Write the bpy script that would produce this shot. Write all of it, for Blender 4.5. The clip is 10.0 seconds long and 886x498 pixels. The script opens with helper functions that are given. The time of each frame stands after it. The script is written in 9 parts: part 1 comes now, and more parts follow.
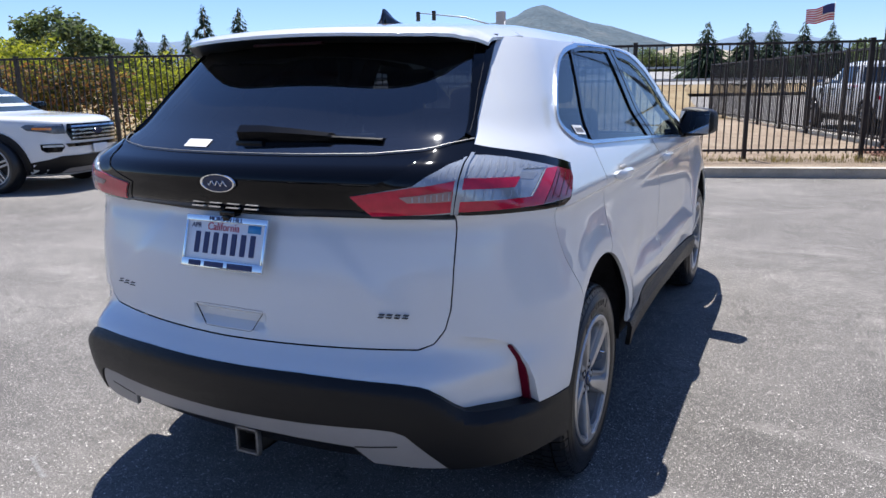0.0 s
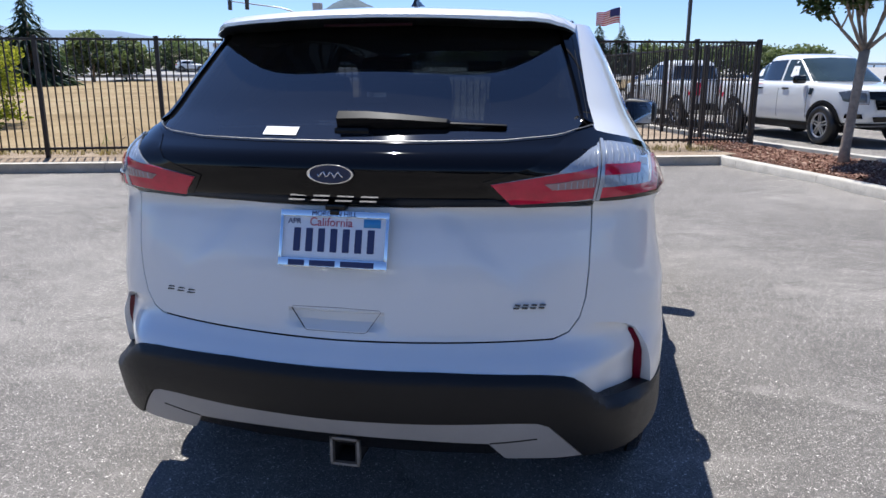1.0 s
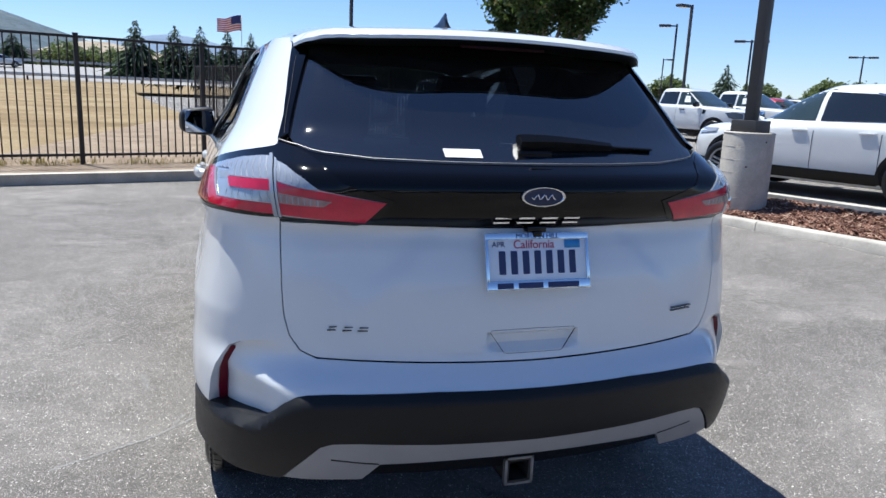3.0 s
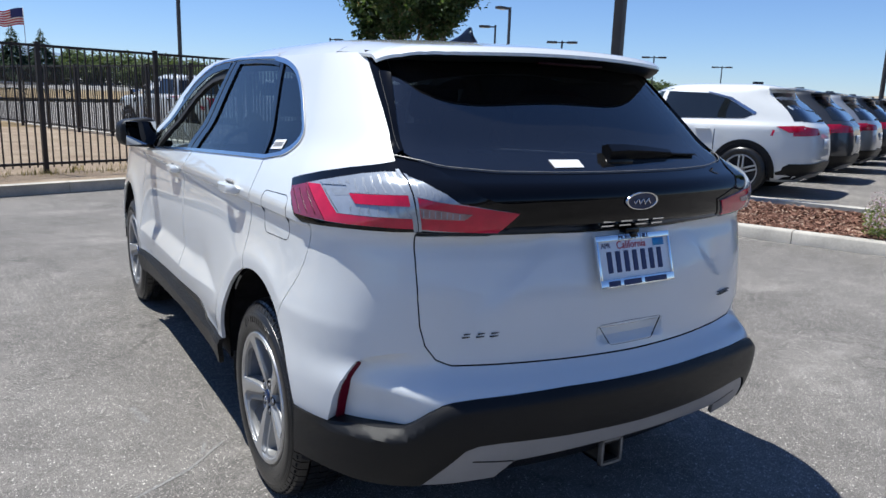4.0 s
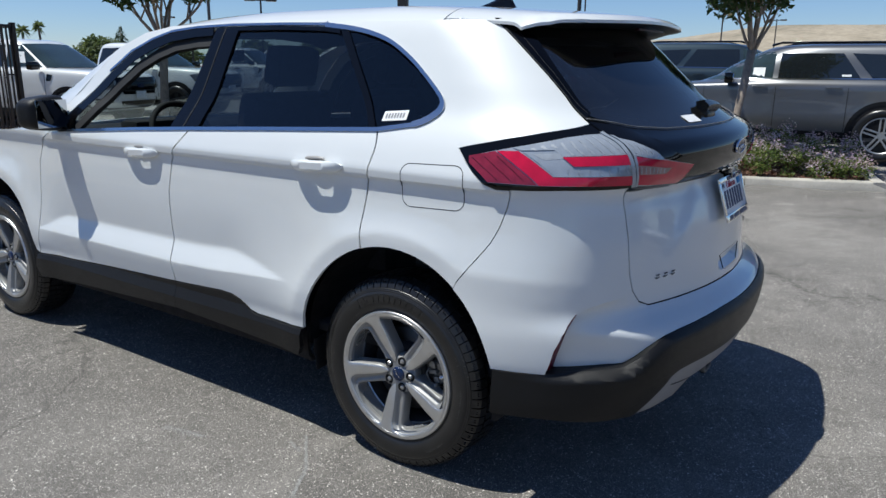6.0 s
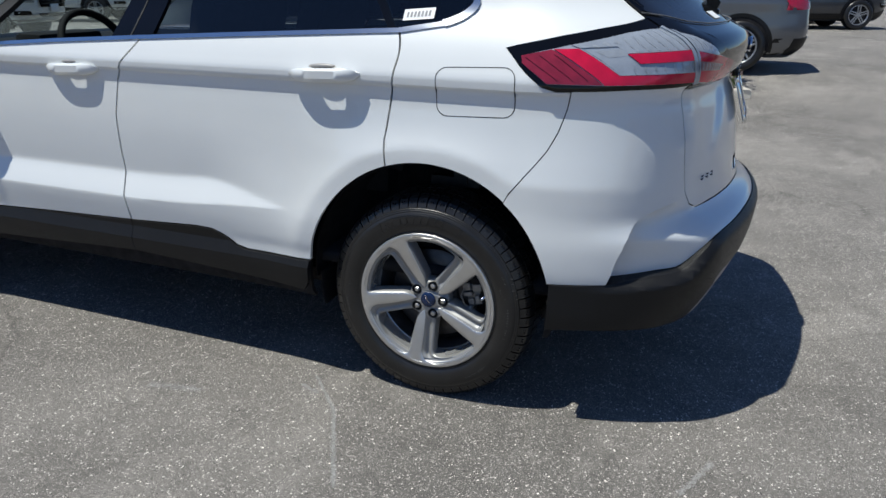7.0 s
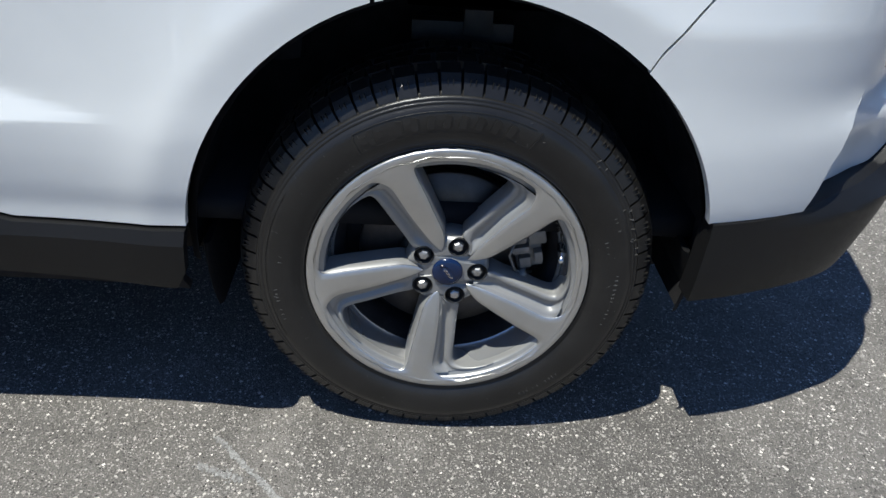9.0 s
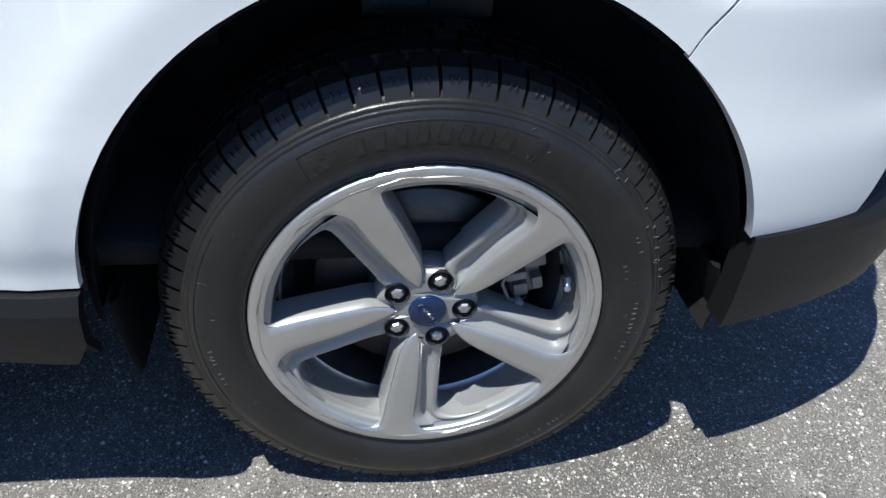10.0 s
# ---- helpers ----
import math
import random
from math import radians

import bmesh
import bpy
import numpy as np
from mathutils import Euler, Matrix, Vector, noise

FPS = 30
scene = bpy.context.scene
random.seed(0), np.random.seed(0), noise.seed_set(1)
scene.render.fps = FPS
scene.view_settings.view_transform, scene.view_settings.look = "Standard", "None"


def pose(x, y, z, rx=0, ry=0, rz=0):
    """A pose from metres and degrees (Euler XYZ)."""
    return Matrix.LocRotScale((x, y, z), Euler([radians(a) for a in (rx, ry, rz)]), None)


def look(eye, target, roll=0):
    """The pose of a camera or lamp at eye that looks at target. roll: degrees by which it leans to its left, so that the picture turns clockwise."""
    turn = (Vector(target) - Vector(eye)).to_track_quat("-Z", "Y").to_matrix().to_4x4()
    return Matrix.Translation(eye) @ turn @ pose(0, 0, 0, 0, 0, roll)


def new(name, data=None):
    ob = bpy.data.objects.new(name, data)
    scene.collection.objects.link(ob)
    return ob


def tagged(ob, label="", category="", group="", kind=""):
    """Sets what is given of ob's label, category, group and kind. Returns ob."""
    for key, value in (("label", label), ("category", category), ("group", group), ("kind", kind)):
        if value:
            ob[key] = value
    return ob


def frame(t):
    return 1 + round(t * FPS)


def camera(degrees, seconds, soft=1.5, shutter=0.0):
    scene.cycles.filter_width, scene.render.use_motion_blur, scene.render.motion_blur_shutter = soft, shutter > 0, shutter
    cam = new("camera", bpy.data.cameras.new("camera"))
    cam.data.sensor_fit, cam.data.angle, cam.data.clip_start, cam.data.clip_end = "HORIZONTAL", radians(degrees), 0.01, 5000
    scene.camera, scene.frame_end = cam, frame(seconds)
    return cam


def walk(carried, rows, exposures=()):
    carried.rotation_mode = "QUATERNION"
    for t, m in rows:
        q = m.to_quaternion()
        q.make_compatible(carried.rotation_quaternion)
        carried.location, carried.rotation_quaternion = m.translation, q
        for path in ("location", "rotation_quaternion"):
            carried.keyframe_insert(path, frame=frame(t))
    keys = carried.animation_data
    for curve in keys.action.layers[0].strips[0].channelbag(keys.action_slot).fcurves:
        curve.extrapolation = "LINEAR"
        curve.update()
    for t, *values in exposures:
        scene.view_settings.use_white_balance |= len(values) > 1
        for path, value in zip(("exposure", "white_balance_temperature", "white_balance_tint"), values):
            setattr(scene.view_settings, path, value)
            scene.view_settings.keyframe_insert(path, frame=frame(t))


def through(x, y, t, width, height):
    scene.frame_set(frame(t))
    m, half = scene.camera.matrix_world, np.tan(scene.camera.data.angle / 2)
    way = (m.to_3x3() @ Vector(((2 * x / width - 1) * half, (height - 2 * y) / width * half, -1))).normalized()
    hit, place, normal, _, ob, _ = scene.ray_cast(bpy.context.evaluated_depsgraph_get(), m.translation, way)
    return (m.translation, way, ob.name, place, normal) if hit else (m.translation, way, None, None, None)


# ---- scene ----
from mathutils.geometry import tessellate_polygon

cam = camera(63.3, 10.0)
PATH = [
    (0, (1.539, -2.51, 1.438), (0.672, -0.763, 0.996), -0.9),
    (0.5, (1.129, -2.698, 1.449), (0.486, -0.86, 0.995), -0.8),
    (1, (0.695, -2.745, 1.421), (0.299, -0.84, 0.958), -0.1),
    (1.5, (0.304, -2.792, 1.424), (0.156, -0.852, 0.958), 0.8),
    (2, (-0.068, -2.832, 1.437), (0.035, -0.887, 0.98), 1.6),
    (2.5, (-0.46, -2.76, 1.434), (-0.111, -0.84, 0.995), 2.2),
    (2.7, (-0.614, -2.746, 1.429), (-0.167, -0.845, 0.998), 2.4),
    (3.8, (-1.517, -2.502, 1.453), (-0.568, -0.789, 1.047), 2.0),
    (4, (-1.668, -2.45, 1.452), (-0.638, -0.785, 1.045), 1.9),
    (4.5, (-2.037, -2.295, 1.476), (-0.823, -0.76, 1.063), 1.4),
    (5, (-2.322, -2.024, 1.462), (-0.954, -0.626, 1.043), 1.1),
    (5.2, (-2.433, -1.926, 1.473), (-1.011, -0.588, 1.043), 1.0),
    (6.3, (-2.892, -1.326, 1.432), (-1.241, -0.337, 0.891), 0.3),
    (6.5, (-2.928, -1.203, 1.421), (-1.245, -0.292, 0.84), 0.3),
    (7, (-2.955, -0.873, 1.361), (-1.211, -0.179, 0.672), 0.4),
    (7.5, (-2.779, -0.551, 1.262), (-1.004, -0.084, 0.468), 0.8),
    (8, (-2.538, -0.24, 1.184), (-0.763, 0.002, 0.296), 1.8),
    (8.5, (-2.267, -0.021, 1.115), (-0.514, 0.034, 0.154), 3.0),
    (9, (-1.949, 0.068, 1.047), (-0.244, -0.025, 0.005), 3.9),
    (9.5, (-1.79, 0.1, 1.027), (-0.133, -0.098, -0.076), 4.2),
    (10, (-1.661, 0.103, 1.011), (-0.048, -0.149, -0.144), 3.4),
]
EXPOSURES = [(0.0, 0.84, 6160, 11), (1.0, 0.84, 6150, 10), (2.5, 0.84, 6090, 7), (4.0, 0.55, 6110, 7), (5.0, 0.37, 6110, 6), (6.5, 0.24, 6240, 4), (7.5, 0.25, 6300, 4), (8.5, 0.30, 6300, 4), (9.0, 0.45, 6260, 4), (10.0, 0.84, 6090, 4)]
walk(cam, [(t, look(eye, target, roll)) for t, eye, target, roll in PATH], EXPOSURES)

# ---- world, sun, exposure ----
SUN_TO = Vector((0.225, -0.318, -1.0)).normalized()      # the way that sunlight travels
world = bpy.data.worlds.new("sky")
scene.world = world
world.use_nodes = True
wn = world.node_tree
sky = wn.nodes.new("ShaderNodeTexSky")
sky.sky_type, sky.sun_disc = "NISHITA", False
sky.sun_elevation = math.asin(-SUN_TO.z)
sky.sun_rotation = math.atan2(-SUN_TO.x, -SUN_TO.y)
sky.air_density, sky.dust_density, sky.ozone_density = 0.9, 0.05, 6.0
bg = wn.nodes["Background"]
blue = wn.nodes.new("ShaderNodeMix")          # clear dry air: a little bluer than the model
blue.data_type, blue.blend_type = "RGBA", "MULTIPLY"
blue.inputs[0].default_value, blue.inputs[7].default_value = 1.0, (0.915, 0.94, 1.09, 1)
wn.links.new(sky.outputs[0], blue.inputs[6])
wn.links.new(blue.outputs[2], bg.inputs[0])
bg.inputs[1].default_value = 0.080
sun = new("sun", bpy.data.lights.new("sun", "SUN"))
sun.data.energy, sun.data.angle, sun.data.color = 4.6, radians(0.53), (1.0, 0.955, 0.89)
sun.matrix_world = look((0, 0, 30), Vector((0, 0, 30)) + SUN_TO)
scene.view_settings.exposure = 0.0


# ---- materials ----
def material(name):
    m = bpy.data.materials.new(name)
    m.use_nodes = True
    n = m.node_tree
    return m, n, n.nodes["Principled BSDF"]


def ramp(n, src, stops):
    r = n.nodes.new("ShaderNodeValToRGB")
    e = r.color_ramp.elements
    while len(e) < len(stops):
        e.new(0.5)
    for el, (p, c) in zip(e, stops):
        el.position, el.color = p, (*c, 1) if len(c) == 3 else c
    n.links.new(src, r.inputs[0])
    return r.outputs[0]


def noise_tex(n, scale, detail=4.0, rough=0.6, coords="Object", stretch=None):
    tc = n.nodes.new("ShaderNodeTexCoord")
    src = tc.outputs[coords]
    if stretch:
        mp = n.nodes.new("ShaderNodeMapping")
        mp.inputs["Scale"].default_value = stretch
        n.links.new(src, mp.inputs[0])
        src = mp.outputs[0]
    t = n.nodes.new("ShaderNodeTexNoise")
    t.inputs["Scale"].default_value, t.inputs["Detail"].default_value, t.inputs["Roughness"].default_value = scale, detail, rough
    n.links.new(src, t.inputs["Vector"])
    return t.outputs["Fac"]


def mix(n, fac, a, b, mode="MIX"):
    m = n.nodes.new("ShaderNodeMix")
    m.data_type, m.blend_type = "RGBA", mode
    for sock, v in ((m.inputs[0], fac), (m.inputs[6], a), (m.inputs[7], b)):
        if hasattr(v, "links"):
            n.links.new(v, sock)
        elif isinstance(v, (int, float)):
            sock.default_value = v
        else:
            sock.default_value = (*v, 1)
    return m.outputs[2]


def bump(n, height, strength, distance, bsdf):
    b = n.nodes.new("ShaderNodeBump")
    b.inputs["Strength"].default_value, b.inputs["Distance"].default_value = strength, distance
    n.links.new(height, b.inputs["Height"])
    n.links.new(b.outputs[0], bsdf.inputs["Normal"])


def plain(name, color, rough=0.5, metal=0.0, coat=0.0, vary=0.08, scale=6.0, relief=0.0, relief_scale=120.0, spec=0.5):
    """A surface with a base colour, mottled at two scales, and fine relief."""
    m, n, b = material(name)
    lo = [max(0.0, c * (1 - vary)) for c in color]
    hi = [min(1.0, c * (1 + vary)) for c in color]
    big = ramp(n, noise_tex(n, scale, 5), [(0.3, lo), (0.7, hi)])
    fine = ramp(n, noise_tex(n, scale * 14, 3), [(0.3, (1 - vary * 0.6,) * 3), (0.7, (1, 1, 1))])
    n.links.new(mix(n, 1.0, big, fine, "MULTIPLY"), b.inputs["Base Color"])
    rr = n.nodes.new("ShaderNodeMapRange")
    rr.inputs[3].default_value, rr.inputs[4].default_value = max(0.02, rough * 0.88), min(1.0, rough * 1.12)
    n.links.new(noise_tex(n, scale * 3, 4), rr.inputs[0])
    n.links.new(rr.outputs[0], b.inputs["Roughness"])
    b.inputs["Metallic"].default_value = metal
    b.inputs["Coat Weight"].default_value = coat
    b.inputs["Coat Roughness"].default_value = 0.02
    b.inputs["Specular IOR Level"].default_value = spec
    if relief:
        bump(n, noise_tex(n, relief_scale, 4), relief, 0.004, b)
    return m


def paint(name, color, flake=0.0, rough=0.35):
    """Car paint: a coloured coat under clear lacquer."""
    m, n, b = material(name)
    n.links.new(ramp(n, noise_tex(n, 2.0, 3), [(0.3, [c * 0.97 for c in color]), (0.7, color)]), b.inputs["Base Color"])
    b.inputs["Metallic"].default_value = flake
    b.inputs["Roughness"].default_value = rough
    b.inputs["Coat Weight"].default_value = 1.0
    b.inputs["Coat Roughness"].default_value = 0.025
    b.inputs["Coat IOR"].default_value = 1.5
    return m


def glazing(name, tint, gloss=0.02, boost=1.45, dust=0.0):
    """Thin car glass: tinted see-through with a mirror-like coat."""
    m, n, b = material(name)
    n.nodes.remove(b)
    tr, gl, ms, fr = (n.nodes.new("ShaderNode" + k) for k in ("BsdfTransparent", "BsdfGlossy", "MixShader", "Fresnel"))
    tr.inputs[0].default_value = (*tint, 1)
    gl.inputs["Roughness"].default_value = gloss
    fr.inputs[0].default_value = boost
    n.links.new(fr.outputs[0], ms.inputs[0])
    n.links.new(tr.outputs[0], ms.inputs[1])
    n.links.new(gl.outputs[0], ms.inputs[2])
    last = ms
    if dust:
        df, last = n.nodes.new("ShaderNodeBsdfDiffuse"), n.nodes.new("ShaderNodeMixShader")
        df.inputs[0].default_value = (0.62, 0.60, 0.57, 1)
        n.links.new(ramp(n, noise_tex(n, 6.0, 5, 0.65), [(0.3, (dust * 0.8,) * 3), (0.7, (dust * 1.15,) * 3)]), last.inputs[0])
        n.links.new(ms.outputs[0], last.inputs[1])
        n.links.new(df.outputs[0], last.inputs[2])
    n.links.new(last.outputs[0], n.nodes["Material Output"].inputs[0])
    return m


def asphalt_material(name):
    """Worn asphalt: pale stones of two sizes in grey binder, paler scuffed patches, thin cracks."""
    m, n, b = material(name)
    tc = n.nodes.new("ShaderNodeTexCoord")

    def math_node(op, a, c=None):
        k = n.nodes.new("ShaderNodeMath")
        k.operation = op
        for sock, v in zip(k.inputs, (a, c)):
            if v is None:
                continue
            if isinstance(v, (int, float)):
                sock.default_value = v
            else:
                n.links.new(v, sock)
        return k.outputs[0]

    def stones(scale, radius, share, dull, pale, base_):
        vo = n.nodes.new("ShaderNodeTexVoronoi")
        vo.inputs["Scale"].default_value = scale
        vo.distance = "MANHATTAN" if scale < 300 else "EUCLIDEAN"
        n.links.new(tc.outputs["Object"], vo.inputs["Vector"])
        sep = n.nodes.new("ShaderNodeSeparateColor")
        n.links.new(vo.outputs["Color"], sep.inputs[0])
        size = math_node("MULTIPLY", math_node("ADD", sep.outputs[2], 0.55), radius)
        inside = math_node("LESS_THAN", vo.outputs["Distance"], size)
        mask = math_node("MULTIPLY", inside, math_node("GREATER_THAN", sep.outputs[0], 1 - share))
        return mix(n, mask, base_, ramp(n, sep.outputs[1], [(0.0, dull), (0.7, pale), (1.0, tuple(min(0.9, c * 1.45) for c in pale))]))

    patches = ramp(n, noise_tex(n, 0.35, 6, 0.65), [(0.36, (0.108, 0.106, 0.101)), (0.48, (0.143, 0.140, 0.134)), (0.56, (0.178, 0.174, 0.166)), (0.67, (0.228, 0.223, 0.212))])
    smear = ramp(n, noise_tex(n, 0.6, 8, 0.75, stretch=(1.0, 2.2, 1.0)), [(0.53, (0, 0, 0)), (0.60, (0.45, 0.45, 0.45)), (0.70, (1, 1, 1))])
    base = mix(n, smear, patches, (0.262, 0.256, 0.244))
    grit = ramp(n, noise_tex(n, 330, 3, 0.75), [(0.33, (0.36, 0.36, 0.36)), (0.67, (1.44, 1.44, 1.44))])
    base = mix(n, 1.0, base, grit, "MULTIPLY")
    base = stones(320, 0.44, 0.42, (0.19, 0.186, 0.178), (0.36, 0.35, 0.335), base)
    base = stones(230, 0.40, 0.26, (0.035, 0.034, 0.033), (0.06, 0.059, 0.057), base)
    base = stones(165, 0.42, 0.36, (0.21, 0.206, 0.196), (0.53, 0.52, 0.495), base)
    base = stones(95, 0.32, 0.19, (0.27, 0.26, 0.25), (0.58, 0.57, 0.54), base)
    for sc, lo, hi in ((3.2, 0.88, 1.10), (11.0, 0.93, 1.06), (46.0, 0.91, 1.08)):
        base = mix(n, 1.0, base, ramp(n, noise_tex(n, sc, 5, 0.7), [(0.33, (lo,) * 3), (0.67, (hi,) * 3)]), "MULTIPLY")
    dark = ramp(n, noise_tex(n, 1.7, 5, 0.6), [(0.24, (0.62, 0.61, 0.60)), (0.34, (1, 1, 1))])
    base = mix(n, 1.0, base, dark, "MULTIPLY")
    cr = n.nodes.new("ShaderNodeTexVoronoi")
    cr.feature = "DISTANCE_TO_EDGE"
    cr.inputs["Scale"].default_value = 0.22
    warp = n.nodes.new("ShaderNodeVectorMath")
    warp.operation = "MULTIPLY_ADD"
    nz = n.nodes.new("ShaderNodeTexNoise")
    nz.inputs["Scale"].default_value, nz.inputs["Detail"].default_value = 1.6, 6
    n.links.new(tc.outputs["Object"], nz.inputs["Vector"])
    n.links.new(nz.outputs["Color"], warp.inputs[0])
    warp.inputs[1].default_value = (1.6, 1.6, 0.0)
    n.links.new(tc.outputs["Object"], warp.inputs[2])
    n.links.new(warp.outputs[0], cr.inputs["Vector"])
    crack = ramp(n, cr.outputs["Distance"], [(0.0, (0.66, 0.66, 0.66)), (0.0016, (1, 1, 1))])
    n.links.new(mix(n, 1.0, mix(n, 1.0, base, crack, "MULTIPLY"), (1.065, 1.01, 0.96), "MULTIPLY"), b.inputs["Base Color"])
    b.inputs["Roughness"].default_value = 0.8
    b.inputs["Specular IOR Level"].default_value = 0.2
    bump(n, noise_tex(n, 170, 4, 0.75), 0.8, 0.008, b)
    return m


def ground_material(name, stops, scale=0.6, fine=40.0, relief=0.6, stretch=None, grain=0.33):
    m, n, b = material(name)
    big = ramp(n, noise_tex(n, scale, 8, 0.7, stretch=stretch), stops)
    grit = ramp(n, noise_tex(n, fine, 4, 0.75), [(0.25, (1 - grain,) * 3), (0.75, (1 + grain * 0.7,) * 3)])
    n.links.new(mix(n, 1.0, big, grit, "MULTIPLY"), b.inputs["Base Color"])
    b.inputs["Roughness"].default_value = 0.95
    b.inputs["Specular IOR Level"].default_value = 0.2
    bump(n, noise_tex(n, fine * 0.6, 5, 0.7), relief, 0.05, b)
    return m


def island_material(name, stops, rough=0.6, spec=0.4, through=0.0):
    """Leaves, chips and blades: each loose piece has its own shade; light shines through thin leaves."""
    m, n, b = material(name)
    g = n.nodes.new("ShaderNodeNewGeometry")
    col = ramp(n, g.outputs["Random Per Island"], stops)
    n.links.new(col, b.inputs["Base Color"])
    b.inputs["Roughness"].default_value = rough
    b.inputs["Specular IOR Level"].default_value = spec
    if through:
        tl, ms = n.nodes.new("ShaderNodeBsdfTranslucent"), n.nodes.new("ShaderNodeMixShader")
        n.links.new(mix(n, 1.0, col, (1.15, 1.2, 0.7), "MULTIPLY"), tl.inputs[0])
        ms.inputs[0].default_value = through
        n.links.new(b.outputs[0], ms.inputs[1])
        n.links.new(tl.outputs[0], ms.inputs[2])
        n.links.new(ms.outputs[0], n.nodes["Material Output"].inputs[0])
    return m


M_WHITE = paint("white paint", (0.70, 0.71, 0.70))
M_GREY = paint("carbonised grey paint", (0.135, 0.138, 0.146), 0.6, 0.34)
M_SILVER = paint("silver paint", (0.42, 0.43, 0.44), 0.8, 0.35)
M_DARKBLUE = paint("dark blue-green paint", (0.045, 0.068, 0.082), 0.6, 0.40)
M_DARKGREY = paint("dark grey paint", (0.05, 0.052, 0.056), 0.6, 0.35)
M_BLACKCAR = paint("black paint", (0.012, 0.012, 0.013), 0.2, 0.3)
M_REDCAR = paint("red paint", (0.42, 0.02, 0.03), 0.2, 0.3)
M_GLOSS = plain("gloss black", (0.003, 0.003, 0.0035), 0.05, 0, 0.0, 0.05, spec=0.34)
M_BAND = plain("gloss black tailgate finish", (0.002, 0.002, 0.0025), 0.03, 0, 0.0, 0.05, spec=0.28)
M_WIPER = plain("satin black wiper", (0.004, 0.004, 0.0045), 0.26, 0, 0, 0.1, spec=0.2)
M_BRAKELENS = plain("smoked red lens", (0.02, 0.002, 0.003), 0.3, 0, 0, 0.1, spec=0.1)
M_CLAD = plain("grained black plastic", (0.0088, 0.0086, 0.0088), 0.42, 0, 0, 0.12, 9, 0.25, 700, spec=0.27)
M_SKID = plain("satin grey bumper trim", (0.30, 0.287, 0.275), 0.42, 0.0, 0, 0.05, 7, 0.06, 500)
M_SEAL = plain("black rubber", (0.008, 0.008, 0.009), 0.7)
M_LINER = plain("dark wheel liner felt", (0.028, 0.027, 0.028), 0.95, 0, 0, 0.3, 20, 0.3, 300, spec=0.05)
M_CHROME = plain("satin chrome", (0.62, 0.64, 0.67), 0.16, 1.0, 0, 0.04)
M_DARKCHROME = plain("dark smoked chrome", (0.10, 0.10, 0.105), 0.25, 0.8, 0, 0.04)
M_BRIGHT = plain("bright chrome", (0.78, 0.79, 0.80), 0.08, 1.0, 0, 0.03)
M_MIRROR = plain("dimmed mirror glass", (0.42, 0.44, 0.47), 0.02, 1.0, 0, 0.03)
M_DARKGLASS = plain("dark car glass", (0.012, 0.015, 0.017), 0.05, 0, 1.0, 0.1, 3)
M_SCREEN = plain("greenish windscreen glass", (0.03, 0.047, 0.05), 0.05, 0, 0.25, 0.2, 2)
M_BGRIM = plain("silver alloy", (0.5, 0.5, 0.5), 0.3, 0.8, 0.3, 0.08, 10)
M_TINT = glazing("privacy glass", (0.21, 0.235, 0.26), 0.03, 1.66)
M_REARGLASS = glazing("dark rear glass", (0.060, 0.072, 0.09), 0.03, 2.25, 0.009)
M_CLEAR = glazing("clear car glass", (0.60, 0.68, 0.66))
M_RED = plain("red lamp lens", (0.52, 0.006, 0.040), 0.10, 0, 0.35, 0.14, 30)
M_PINKLENS = plain("pale lamp slot", (0.32, 0.20, 0.20), 0.15, 0.1, 0.6, 0.25, 40)
M_DEEPRED = plain("dark red reflector", (0.12, 0.003, 0.016), 0.3, 0, 0.0, 0.15, 60, spec=0.25)
M_REDEND = plain("dark red lamp end", (0.22, 0.014, 0.032), 0.12, 0, 0.5, 0.2, 40)
M_LENS = plain("clear lamp lens over silver", (0.34, 0.37, 0.41), 0.16, 0.25, 1.0, 0.12, 18)
M_LENSDARK = plain("smoked lamp fins", (0.285, 0.31, 0.348), 0.34, 0.2, 0.3, 0.15, 25)
M_HEADLAMP = plain("dark headlamp glass", (0.09, 0.095, 0.105), 0.1, 0.2, 0.6, 0.3, 30)
M_NUT = plain("worn steel nut", (0.50, 0.49, 0.48), 0.34, 0.85, 0, 0.1, 60)
M_CALIPER = plain("cast caliper", (0.24, 0.235, 0.23), 0.5, 0.6, 0, 0.2, 40)
M_AMBER = plain("amber lens", (0.75, 0.22, 0.02), 0.15, 0, 1.0)
M_BADGE = plain("blue badge enamel", (0.006, 0.018, 0.062), 0.2, 0, 0.05)
M_INK = plain("dark blue ink", (0.02, 0.03, 0.10), 0.5)
M_REDINK = plain("red ink", (0.42, 0.03, 0.06), 0.5)
M_BLUEINK = plain("light blue sticker", (0.03, 0.25, 0.55), 0.5)
M_PLATE = plain("white plate", (0.74, 0.76, 0.78), 0.35, 0, 0.3, 0.04)
M_PAPER = plain("white paper label", (0.78, 0.78, 0.77), 0.6)
M_GREYBAR = plain("grey print", (0.25, 0.25, 0.26), 0.6)
M_TYRE = plain("tyre rubber", (0.0155, 0.0147, 0.0142), 0.31, 0, 0, 0.25, 14, 0.12, 300, spec=0.46)
M_TYREMARK = plain("scuffed raised tyre rubber", (0.085, 0.083, 0.080), 0.42, 0, 0, 0.3, 40, spec=0.4)
M_BARREL = plain("bright silver wheel barrel", (0.55, 0.55, 0.55), 0.20, 0.7, 0.5, 0.05, 12)
M_RIMPAINT = plain("grey painted alloy", (0.27, 0.266, 0.257), 0.40, 0.25, 0.25, 0.06, 12)
